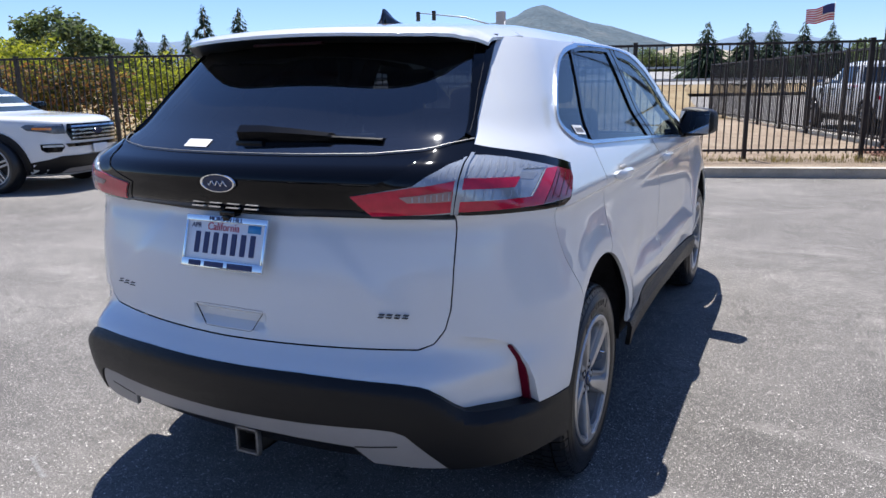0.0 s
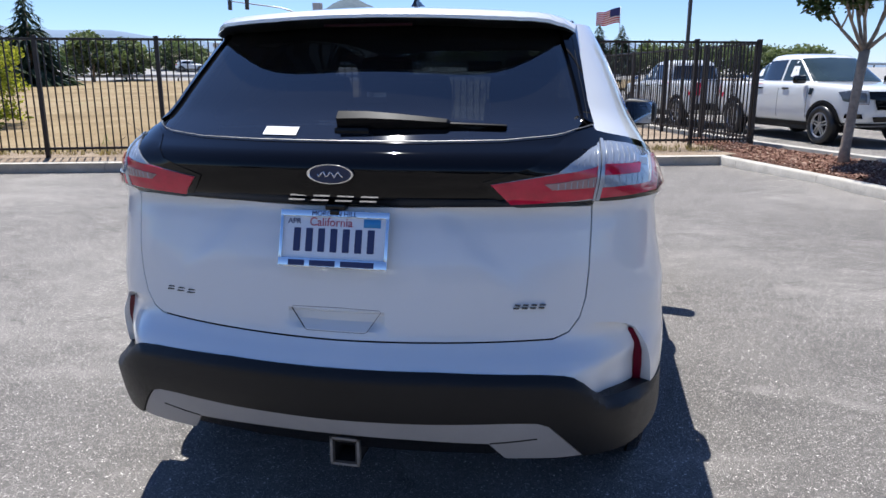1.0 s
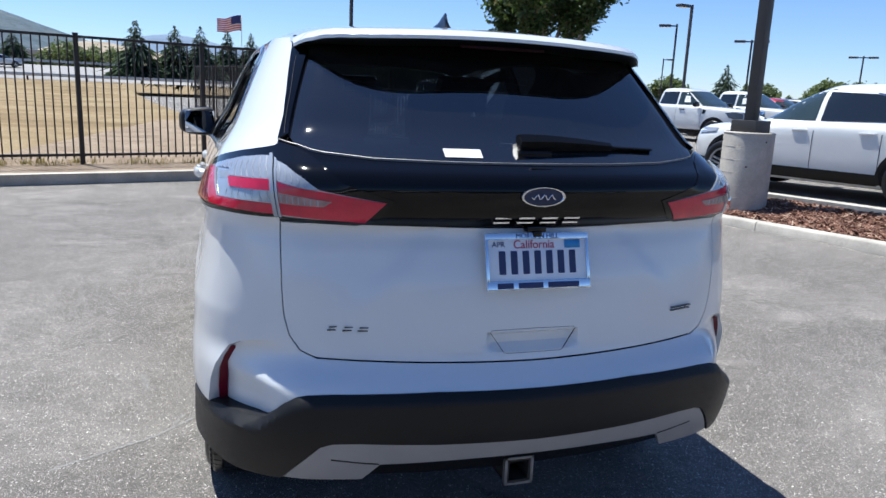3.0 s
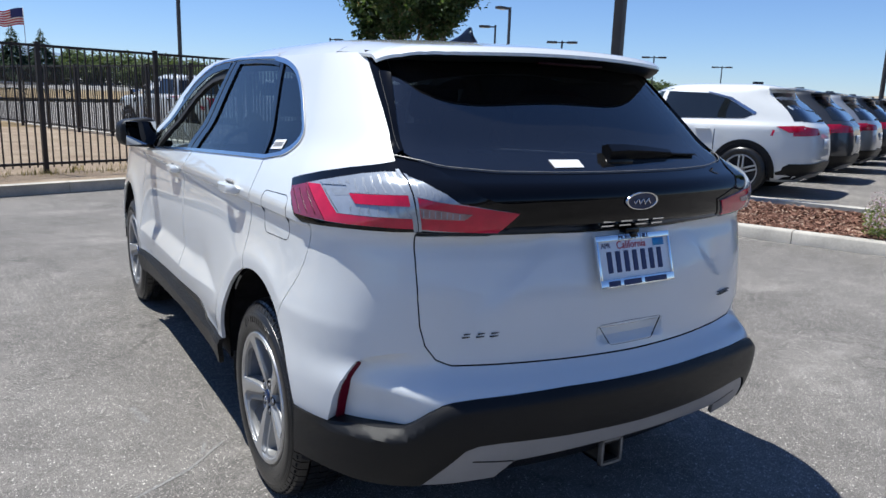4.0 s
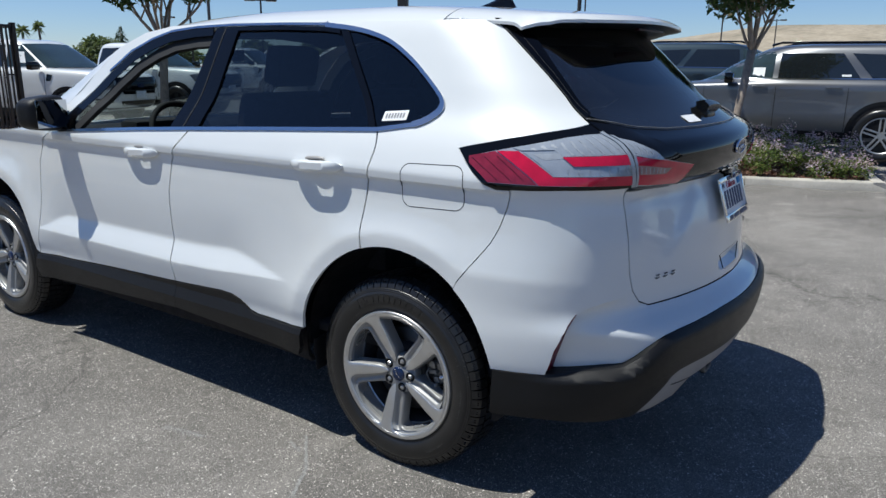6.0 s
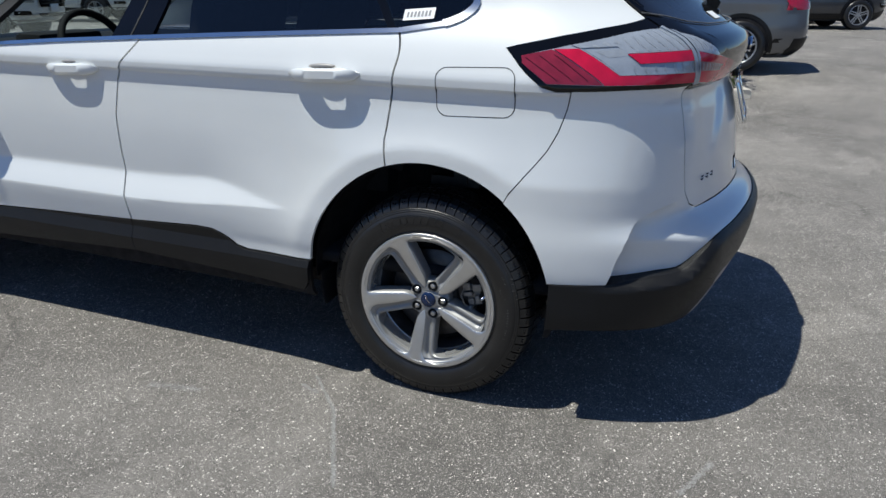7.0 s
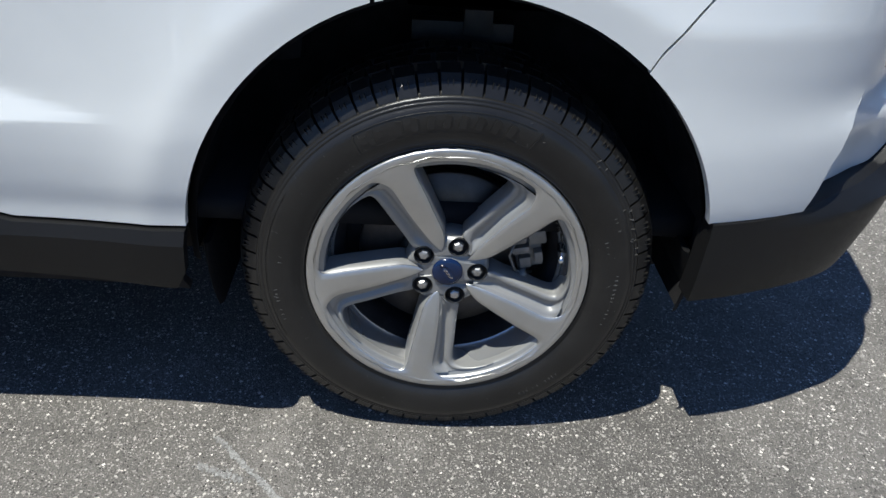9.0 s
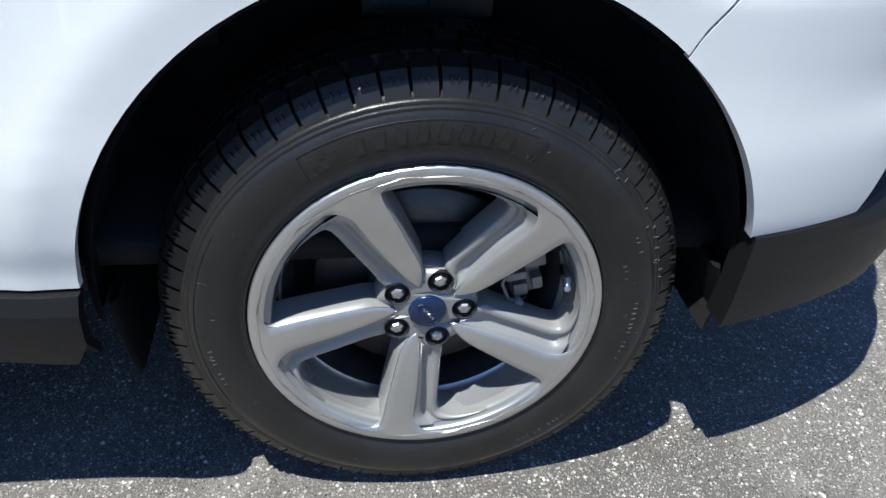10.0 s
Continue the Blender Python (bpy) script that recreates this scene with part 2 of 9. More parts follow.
M_STEEL = plain("brake steel", (0.10, 0.093, 0.088), 0.45, 0.9, 0, 0.2, 30)
M_IRON = plain("dark iron", (0.05, 0.048, 0.046), 0.6, 0.6, 0, 0.25, 20)
M_CABIN = plain("dark cabin trim", (0.018, 0.018, 0.020), 0.75, 0, 0, 0.15, 12, 0.2, 300, spec=0.15)
M_SEAT = plain("charcoal seat cloth", (0.030, 0.030, 0.033), 0.85, 0, 0, 0.2, 30, 0.3, 500, spec=0.1)
M_ASPHALT = asphalt_material("weathered asphalt with pale aggregate")
M_CONCRETE = plain("weathered concrete", (0.47, 0.435, 0.375), 0.85, 0, 0, 0.2, 3.0, 0.5, 60)
M_DRYGRASS = ground_material("dry grass", [(0.36, (0.165, 0.113, 0.054)), (0.48, (0.245, 0.178, 0.094)), (0.58, (0.31, 0.237, 0.137)), (0.66, (0.245, 0.218, 0.10))], 0.22, 14, 0.4)
M_DIRT = ground_material("gravelly soil", [(0.3, (0.22, 0.16, 0.11)), (0.55, (0.36, 0.28, 0.20)), (0.8, (0.46, 0.38, 0.29))], 1.5, 60, 0.8)
M_MULCHBED = ground_material("bark mulch bed", [(0.3, (0.10, 0.05, 0.034)), (0.55, (0.19, 0.10, 0.07)), (0.8, (0.30, 0.18, 0.125))], 6, 70, 1.0)
M_ROAD = ground_material("pale highway concrete", [(0.3, (0.27, 0.262, 0.255)), (0.7, (0.34, 0.333, 0.32))], 0.05, 2, 0.1, (1, 1, 1))
M_FENCE = plain("bronze powder-coated steel", (0.026, 0.020, 0.017), 0.5, 0.3, 0, 0.15, 10)
M_POLE = plain("dark bronze pole paint", (0.060, 0.055, 0.052), 0.5, 0.3, 0, 0.12, 5)
M_GALV = plain("galvanised steel", (0.42, 0.43, 0.44), 0.45, 0.7, 0, 0.12, 5)
M_DULLWALL = plain("dull brown-grey render", (0.15, 0.14, 0.13), 0.85, 0, 0, 0.1, 1.0)
M_WALL = plain("pale stucco", (0.50, 0.49, 0.47), 0.85, 0, 0, 0.06, 1.0)
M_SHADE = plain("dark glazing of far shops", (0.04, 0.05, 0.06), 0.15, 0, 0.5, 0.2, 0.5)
# woodland colours shifted to blue: the haze of distance is painted in
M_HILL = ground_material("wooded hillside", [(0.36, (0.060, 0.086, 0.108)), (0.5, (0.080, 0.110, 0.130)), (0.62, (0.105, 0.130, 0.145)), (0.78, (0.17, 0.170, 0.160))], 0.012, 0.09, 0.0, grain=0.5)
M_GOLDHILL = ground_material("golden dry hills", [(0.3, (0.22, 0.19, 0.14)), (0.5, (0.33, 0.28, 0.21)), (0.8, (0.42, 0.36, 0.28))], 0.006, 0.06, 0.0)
# the far range's blue is air haze put into the base colour
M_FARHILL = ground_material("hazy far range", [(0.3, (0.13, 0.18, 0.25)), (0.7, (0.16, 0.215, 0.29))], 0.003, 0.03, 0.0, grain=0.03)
M_BARK = plain("grey-brown bark", (0.29, 0.235, 0.185), 0.85, 0, 0, 0.3, 14, 0.8, 60)
M_LEAF = island_material("pear tree leaves", [(0.0, (0.030, 0.055, 0.018)), (0.5, (0.062, 0.105, 0.034)), (0.9, (0.11, 0.155, 0.055)), (1.0, (0.18, 0.11, 0.07))], 0.45, 0.5, 0.5)
M_CONIFER = island_material("conifer needles", [(0.0, (0.03, 0.05, 0.035)), (1.0, (0.075, 0.11, 0.07))], 0.7, 0.2, 0.3)
M_HEDGE = island_material("yellow-green hedge leaves", [(0.0, (0.13, 0.15, 0.02)), (0.6, (0.28, 0.30, 0.04)), (1.0, (0.42, 0.40, 0.07))], 0.6, 0.3, 0.5)
M_REDHEDGE = island_material("dark reddish hedge leaves", [(0.0, (0.05, 0.06, 0.02)), (0.5, (0.12, 0.11, 0.035)), (0.8, (0.25, 0.10, 0.045)), (1.0, (0.32, 0.19, 0.11))], 0.6, 0.3, 0.5)
M_OAK = island_material("grey-green foliage", [(0.0, (0.075, 0.105, 0.05)), (1.0, (0.18, 0.215, 0.115))], 0.6, 0.3, 0.4)
M_WEED = island_material("dry weeds", [(0.0, (0.10, 0.105, 0.04)), (0.3, (0.22, 0.17, 0.09)), (1.0, (0.36, 0.28, 0.17))], 0.8, 0.2, 0.4)
M_CHIP = island_material("bark chips", [(0.0, (0.09, 0.042, 0.03)), (0.5, (0.22, 0.11, 0.075)), (0.85, (0.34, 0.20, 0.14)), (1.0, (0.50, 0.37, 0.27))], 0.85, 0.2)
M_BLOOM = island_material("lilac blossoms", [(0.0, (0.42, 0.26, 0.38)), (0.6, (0.62, 0.48, 0.58)), (1.0, (0.75, 0.68, 0.72))], 0.7, 0.2, 0.4)
M_SHRUB = island_material("light green shrub leaves", [(0.0, (0.07, 0.11, 0.03)), (0.6, (0.17, 0.22, 0.06)), (1.0, (0.28, 0.31, 0.11))], 0.6, 0.3, 0.4)
M_SCUFF = island_material("chalky stone dust", [(0.0, (0.20, 0.195, 0.185)), (0.6, (0.29, 0.282, 0.268)), (1.0, (0.40, 0.39, 0.37))], 0.9, 0.2)
M_STRIPE_R = plain("flag red", (0.50, 0.03, 0.05), 0.8)
M_STRIPE_W = plain("flag white", (0.72, 0.72, 0.72), 0.8)
M_FLAGBLUE = plain("flag blue", (0.03, 0.04, 0.16), 0.8)

# machined alloy: fine turning marks round the wheel
M_MACHINED, n_, b_ = material("machined alloy face")
n_.links.new(ramp(n_, noise_tex(n_, 9, 4), [(0.3, (0.54, 0.535, 0.525)), (0.7, (0.64, 0.635, 0.625))]), b_.inputs["Base Color"])
b_.inputs["Metallic"].default_value, b_.inputs["Roughness"].default_value = 0.92, 0.38
wv_ = n_.nodes.new("ShaderNodeTexWave")
wv_.wave_type, wv_.rings_direction = "RINGS", "X"
wv_.inputs["Scale"].default_value, wv_.inputs["Distortion"].default_value, wv_.inputs["Detail"].default_value = 260.0, 0.3, 2.0
tc_ = n_.nodes.new("ShaderNodeTexCoord")
n_.links.new(tc_.outputs["Object"], wv_.inputs["Vector"])
bump(n_, wv_.outputs["Fac"], 0.18, 0.0004, b_)


# ---- mesh helpers ----
def finish(bm, name):
    me = bpy.data.meshes.new(name)
    bm.to_mesh(me)
    bm.free()
    return me


def part(name, bm, mat, parent=None, label="", smooth=True, angle=35):
    """Link a bmesh (or a mesh) as one object under its thing."""
    if isinstance(bm, bmesh.types.BMesh):
        bmesh.ops.recalc_face_normals(bm, faces=bm.faces) if name.startswith("_") else None
        if smooth:
            lim = radians(angle)
            for f in bm.faces:
                f.smooth = True
            for e in bm.edges:
                if len(e.link_faces) == 2 and e.calc_face_angle(0) > lim:
                    e.smooth = False
        me = finish(bm, name)
    else:
        me = bm
    if mat and not me.materials:
        me.materials.append(mat)
    ob = new(name, me)
    if parent:
        ob.parent = parent
    if label:
        ob["label"] = label
    return ob


def thing(name, m=None, label="", category="", group="", kind=""):
    ob = new(name)
    if m is not None:
        ob.matrix_world = m
    return tagged(ob, label, category, group, kind)


def box(bm, x0, y0, z0, x1, y1, z1, bev=0.0, m=None):
    vs = [bm.verts.new((x, y, z)) for z in (z0, z1) for y in (y0, y1) for x in (x0, x1)]
    fs = [bm.faces.new([vs[i] for i in q]) for q in ((0, 2, 3, 1), (4, 5, 7, 6), (0, 1, 5, 4), (2, 6, 7, 3), (0, 4, 6, 2), (1, 3, 7, 5))]
    if m is not None:
        bmesh.ops.transform(bm, matrix=m, verts=vs)
    if bev:
        es = list({e for f in fs for e in f.edges})
        bmesh.ops.bevel(bm, geom=es, offset=bev, segments=2, affect="EDGES", profile=0.6)
    return bm


def bbox(*a, **k):
    return box(bmesh.new(), *a, **k)


def tube(bm, path, radii, seg=8, cap=True):
    """A round tube along points, its radius given point by point."""
    path = [Vector(p) for p in path]
    rings, ref = [], None
    for i, p in enumerate(path):
        d = (path[min(i + 1, len(path) - 1)] - path[max(i - 1, 0)]).normalized()
        if ref is None:
            ref = d.orthogonal().normalized()
        ref = (ref - d * ref.dot(d))
        ref = ref.normalized() if ref.length > 1e-5 else d.orthogonal().normalized()
        s = d.cross(ref)
        r = radii[i] if hasattr(radii, "__len__") else radii
        rings.append([bm.verts.new(p + (ref * math.cos(a) + s * math.sin(a)) * r) for a in (2 * math.pi * k / seg for k in range(seg))])
    for a, b in zip(rings, rings[1:]):
        for k in range(seg):
            bm.faces.new((a[k], a[(k + 1) % seg], b[(k + 1) % seg], b[k]))
    if cap:
        bm.faces.new(rings[0][::-1])
        bm.faces.new(rings[-1])
    return bm


def lathe(bm, prof, seg=48, axis="x", closed=False):
    """Turn a profile of (radius, along) round an axis."""
    rings = []
    for r, h in prof:
        ring = []
        for k in range(seg):
            a = 2 * math.pi * k / seg
            c, s = math.cos(a) * r, math.sin(a) * r
            ring.append(bm.verts.new((h, c, s) if axis == "x" else (c, s, h)))
        rings.append(ring)
    pairs = list(zip(rings, rings[1:]))
    if closed:
        pairs.append((rings[-1], rings[0]))
    for a, b in pairs:
        for k in range(seg):
            bm.faces.new((a[k], b[k], b[(k + 1) % seg], a[(k + 1) % seg]))
    return bm


def pchip(tab):
    """A smooth curve through a table of (t, value), without overshoot."""
    xs, ys = np.array([t[0] for t in tab], float), np.array([t[1] for t in tab], float)
    h, d = np.diff(xs), np.diff(ys) / np.diff(xs)
    m = np.zeros(len(xs))
    for i in range(1, len(xs) - 1):
        if d[i - 1] * d[i] > 0:
            w1, w2 = 2 * h[i] + h[i - 1], h[i] + 2 * h[i - 1]
            m[i] = (w1 + w2) / (w1 / d[i - 1] + w2 / d[i])
    m[0], m[-1] = d[0], d[-1]
    xs, ys, hs, ms = xs.tolist(), ys.tolist(), h.tolist(), m.tolist()

    def f(x):
        if x <= xs[0]:
            return ys[0]
        if x >= xs[-1]:
            return ys[-1]
        i = 0
        while x > xs[i + 1]:
            i += 1
        t = (x - xs[i]) / hs[i]
        t2, t3 = t * t, t * t * t
        return (2 * t3 - 3 * t2 + 1) * ys[i] + (t3 - 2 * t2 + t) * hs[i] * ms[i] + (3 * t2 - 2 * t3) * ys[i + 1] + (t3 - t2) * hs[i] * ms[i + 1]
    return f


def smooth01(x, a, b):
    t = min(1.0, max(0.0, (x - a) / (b - a)))
    return t * t * (3 - 2 * t)


def sheet(poly, fn, du=0.1, dv=0.1, depth=0.0, inward=None, us=(), vs=()):
    """A polygon in (u, v), cut into cells and bent onto the surface fn(u, v) -> Vector. depth: how far its rim turns in, along inward(u, v)."""
    bm = bmesh.new()
    pts = []
    for p in poly:
        if not pts or (abs(p[0] - pts[-1][0]) + abs(p[1] - pts[-1][1])) > 1e-6:
            pts.append(p)
    bm.faces.new([bm.verts.new((p[0], p[1], 0)) for p in pts])
    u0, u1 = min(p[0] for p in pts), max(p[0] for p in pts)
    v0, v1 = min(p[1] for p in pts), max(p[1] for p in pts)
    cuts_u = list(us) + [u0 + (u1 - u0) * k / max(1, math.ceil((u1 - u0) / du)) for k in range(1, max(1, math.ceil((u1 - u0) / du)))]
    cuts_v = list(vs) + [v0 + (v1 - v0) * k / max(1, math.ceil((v1 - v0) / dv)) for k in range(1, max(1, math.ceil((v1 - v0) / dv)))]
    for cuts, no, k in ((cuts_u, (1, 0, 0), 0), (cuts_v, (0, 1, 0), 1)):
        for c in cuts:
            co = (c, 0, 0) if k == 0 else (0, c, 0)
            bmesh.ops.bisect_plane(bm, geom=bm.verts[:] + bm.edges[:] + bm.faces[:], plane_co=co, plane_no=no, dist=1e-5)
    big = [f for f in bm.faces if len(f.verts) > 4]
    if big:
        bmesh.ops.triangulate(bm, faces=big)
    uv = {v: (v.co.x, v.co.y) for v in bm.verts}
    rim = [e for e in bm.edges if e.is_boundary]
    flip = None
    if depth:
        inner = {}
        for e in rim:
            for v in e.verts:
                if v not in inner:
                    inner[v] = bm.verts.new((0, 0, 0))
        loops = [(e, e.link_loops[0].vert, e.link_loops[0].link_loop_next.vert) for e in rim]
        for e, a, b in loops:
            bm.faces.new((b, a, inner[a], inner[b]))
            e.smooth = False
        for v, w in inner.items():
            u_, v_ = uv[v]
            w.co = fn(u_, v_) + inward(u_, v_) * depth
    for v, (u_, v_) in uv.items():
        v.co = fn(u_, v_)
    bm.normal_update()
    if inward:
        s = sum(f.normal.dot(inward(*uv[f.verts[0]])) for f in list(bm.faces)[:20] if f.verts[0] in uv)
        if s > 0:
            bmesh.ops.reverse_faces(bm, faces=bm.faces)
    return bm


def inset_poly(poly, d):
    """The polygon drawn in by d on all sides."""
    n, out = len(poly), []
    area = sum(poly[i][0] * poly[(i + 1) % n][1] - poly[(i + 1) % n][0] * poly[i][1] for i in range(n))
    sgn = 1 if area > 0 else -1
    for i in range(n):
        a, b, c = (Vector(poly[(i + k) % n][:2]) for k in (-1, 0, 1))
        e1, e2 = (b - a), (c - b)
        if e1.length < 1e-6 or e2.length < 1e-6:
            out.append(tuple(b))
            continue
        n1, n2 = Vector((-e1.y, e1.x)).normalized() * sgn, Vector((-e2.y, e2.x)).normalized() * sgn
        m_ = n1 + n2
        if m_.length < 0.3:
            out.append(tuple(b))
            continue
        m_.normalize()
        out.append(tuple(b + m_ * d / max(0.4, m_.dot(n1))))
    return out


def stroke(points, width):
    """A thin ribbon polygon along points."""
    L, R = [], []
    for i, p in enumerate(points):
        a, b = Vector(points[max(0, i - 1)]), Vector(points[min(len(points) - 1, i + 1)])
        t = (b - a).normalized()
        nn = Vector((-t.y, t.x)) * width / 2
        L.append((p[0] + nn.x, p[1] + nn.y))
        R.append((p[0] - nn.x, p[1] - nn.y))
    return L + R[::-1]


def lettering(name, text, size, mat, m, parent, depth=0.002, align="CENTER", squash=1.0, label=""):
    """Raised letters in the built-in font, as a mesh in the thing's own space."""
    cu = bpy.data.curves.new(name, "FONT")
    cu.body, cu.size, cu.extrude, cu.align_x, cu.align_y = text, size, depth, align, "CENTER"
    ob = new(name, cu)
    dg = bpy.context.evaluated_depsgraph_get()
    me = bpy.data.meshes.new_from_object(ob.evaluated_get(dg))
    bpy.data.objects.remove(ob)
    me.transform(m @ Matrix.Diagonal((squash, 1, 1, 1)))
    me.materials.clear()
    me.materials.append(mat)
    return part(name, me, mat, parent, label)


# ---- the ground and the far country ----
KC = Vector((2.91, 9.99))                      # where the two kerbs meet
KB = Vector((-0.958, -0.286)).normalized()     # along the far kerb, to the west
KR = Vector((0.347, -0.938)).normalized()      # along the island's kerb, towards the camera
KN = Vector((0.938, 0.347))                    # across the island
FN = Vector((-0.335, 0.942)).normalized()      # across the fence, outwards
FD = Vector((0.942, 0.335)).normalized()       # along the fence
F0 = Vector((2.46, 11.44))                     # a fence post
ISLAND_W, ISLAND_END = 1.30, 11.8


def lot_z(x, y):
    """The asphalt's height: level round the car, climbing towards the neighbouring rows."""
    s = (Vector((x, y)) - KC).dot(KN)
    a = 0.08 + 0.11 * (1 - smooth01(y, 4.0, 13.0))
    return a * smooth01(s, 0.2, 1.4) + 0.008 * max(0.0, s - 2.0)


def field_z(x, y):
    d = (Vector((x, y)) - F0).dot(FN)
    return 0.13 + 0.004 * max(0, d) + 0.6 * smooth01(d, 30, 76) + 2.1 * smooth01(d, 78, 118)


def flat_sheet(name, poly, fz, mat, label, step=2.0, lift=0.0, kind="structure", cat=""):
    bm = sheet(poly, lambda x, y: Vector((x, y, fz(x, y) + lift)), step, step)
    for f in bm.faces:
        if f.normal.z < 0:
            f.normal_flip()
    return tagged(part(name, bm, mat), label, cat or "ground", kind=kind)


ground = flat_sheet("ground", [(-3500, -3500), (3500, -3500), (3500, 3500), (-3500, 3500)], lambda x, y: -0.35 + 0.0 * x, M_DRYGRASS, "dry open land reaching to the horizon", 250)


def on(base, *steps):
    p = Vector(base)
    for d, k in steps:
        p = p + d * k
    return tuple(p)


back_w, lot_far = on(KC, (KB, 60)), on(KC, (KR, -0.0))
flat_sheet("parking_lot", [back_w, tuple(KC), on(KC, (KN, 1.30), (KR, -0.6)), on(KC, (KR, -22), (KN, 2.3)), on(KC, (KR, -60), (KN, 5)), (120, 60), (120, -60), (-60, -60)], lot_z, M_ASPHALT, "weathered grey asphalt parking lot", 1.5, 0.0, cat="asphalt")
field = flat_sheet("field", [on(KC, (KB, 60), (FN, 0.16)), on(KC, (FN, 0.16), (KB, 0.05)), on(KC, (KR, -0.7), (KN, 1.28)), on(KC, (KR, -22), (KN, 2.28)), on(KC, (KR, -110), (KN, 20)), on(KC, (KR, -110), (KB, 170)), on(KC, (KR, -40), (KB, 170))], field_z, M_DRYGRASS, "field of dry golden grass behind the fence", 3.0, cat="field")
flat_sheet("verge", [on(KC, (KB, 60), (FN, 0.16)), on(KC, (FN, 0.16), (KB, 0.02)), on(KC, (KR, -0.8), (KN, 1.27)), on(KC, (KR, -14), (KN, 1.85)), on(KC, (KR, -14.5), (KB, 0.6)), on(KC, (KB, 7), (FN, 2.0)), on(KC, (KB, 60), (FN, 1.6))], lambda x, y: field_z(x, y) + 0.012, M_DIRT, "strip of gravelly soil along the fence", 1.0, cat="soil")
flat_sheet("highway", [on(F0, (FN, 82), (FD, -240)), on(F0, (FN, 82), (FD, 120)), on(F0, (FN, 112), (FD, 120)), on(F0, (FN, 112), (FD, -240))], lambda x, y: field_z(x, y) + 0.05, M_ROAD, "pale concrete highway beyond the field", 8, cat="road")

# weeds and grass tufts
rnd = random.Random(5)


def tufts(name, places, mat, label, h0=0.05, h1=0.18, n=9, spread=0.06, width=0.006, cat="weeds"):
    vs, fs = [], []
    for x, y, z, s in places:
        for _ in range(n):
            a, l = rnd.uniform(0, 6.28), rnd.uniform(h0, h1) * s
            bx, by = x + rnd.gauss(0, spread), y + rnd.gauss(0, spread)
            lean = rnd.uniform(0.1, 0.7) * l
            w = width * s
            k = len(vs)
            vs += [(bx - w * math.sin(a), by + w * math.cos(a), z), (bx + w * math.sin(a), by - w * math.cos(a), z), (bx + lean * math.cos(a), by + lean * math.sin(a), z + l)]
            fs.append((k, k + 1, k + 2))
    me = bpy.data.meshes.new(name)
    me.from_pydata(vs, [], fs)
    return tagged(part(name, me, mat), label, cat, kind="stuff")


pl = []
for _ in range(420):
    u, d = rnd.uniform(-0.4, 17), abs(rnd.gauss(0, 0.35)) + 0.25
    p = KC + KB * u + FN * (d + 0.6 + 0.04 * u)
    pl.append((p.x, p.y, field_z(p.x, p.y) + 0.01, rnd.uniform(0.5, 1.6)))
tufts("weeds", pl, M_WEED, "dry weeds and grass at the foot of the fence", h1=0.11)


# kerbs: cast lengths with joints
def kerb_run(name, a, b, fz, label, first=0.6, piece=3.0, width=0.15, height=0.15):
    a, b = Vector(a), Vector(b)
    L, d = (b - a).length, (b - a).normalized()
    nrm = Vector((-d.y, d.x))
    run = thing(name, None, label, "kerb", kind="structure")
    s = 0.0
    while s < L - 0.05:
        e = min(L, s + (first if s == 0 else piece))
        bm = bmesh.new()
        prof = [(0.0, -0.03), (0.006, height - 0.022), (0.022, height - 0.004), (0.04, height), (width, height), (width, -0.03)]
        cols = []
        n = max(2, int((e - s) / 0.75))
        for k in range(n + 1):
            t = s + 0.004 + (e - s - 0.008) * k / n
            p = a + d * t
            z = fz(p.x, p.y)
            cols.append([bm.verts.new((p.x + nrm.x * u, p.y + nrm.y * u, z + h + rnd.uniform(-0.0015, 0.0015))) for u, h in prof])
        for c0, c1 in zip(cols, cols[1:]):
            for i in range(len(prof) - 1):
                bm.faces.new((c0[i], c0[i + 1], c1[i + 1], c1[i]))
        bm.faces.new(cols[0][::-1])
        bm.faces.new(cols[-1])
        bmesh.ops.recalc_face_normals(bm, faces=bm.faces)
        part("kerb_length", bm, M_CONCRETE, run, angle=50)
        s = e
    return run


kerb_run("kerb_far", KC, on(KC, (KB, -0.0), (KB, 45)), lambda x, y: 0.0, "weathered concrete kerb below the fence", 0.9, 3.05, -0.16)
kerb_run("kerb_island", on(KC, (KB, 0.16)), on(KC, (KR, ISLAND_END)), lambda x, y: 0.0, "weathered concrete kerb of the planted island", 0.5, 1.95, 0.15)
kerb_run("kerb_island_back", on(KC, (KR, -16), (KN, 2.0)), on(KC, (KR, ISLAND_END), (KN, ISLAND_W)), lot_z, "concrete kerb on the island's far side", 2.0, 3.0, -0.15, 0.14)
kerb_run("kerb_island_end", on(KC, (KR, ISLAND_END)), on(KC, (KR, ISLAND_END), (KN, ISLAND_W)), lot_z, "concrete end kerb of the island", 1.2, 1.2, 0.15)

# island bed with bark mulch
bed_poly = [on(KC, (KN, 0.14)), on(KC, (KR, -0.9), (KN, 0.35)), on(KC, (KR, -2.2), (KN, 0.7)), on(KC, (KR, -2.6), (KN, 1.2)), on(KC, (KR, 0.0), (KN, 1.14)), on(KC, (KR, ISLAND_END - 0.14), (KN, ISLAND_W - 0.14)), on(KC, (KR, ISLAND_END - 0.14), (KN, 0.14))]


def bed_z(x, y):
    s = (Vector((x, y)) - KC).dot(KN)
    return lot_z(x, y) * smooth01(s, 0.1, 1.25) + 0.118 + 0.03 * math.sin(min(1, max(0, s / ISLAND_W)) * math.pi) + 0.010 * noise.noise((x * 2, y * 2, 0))


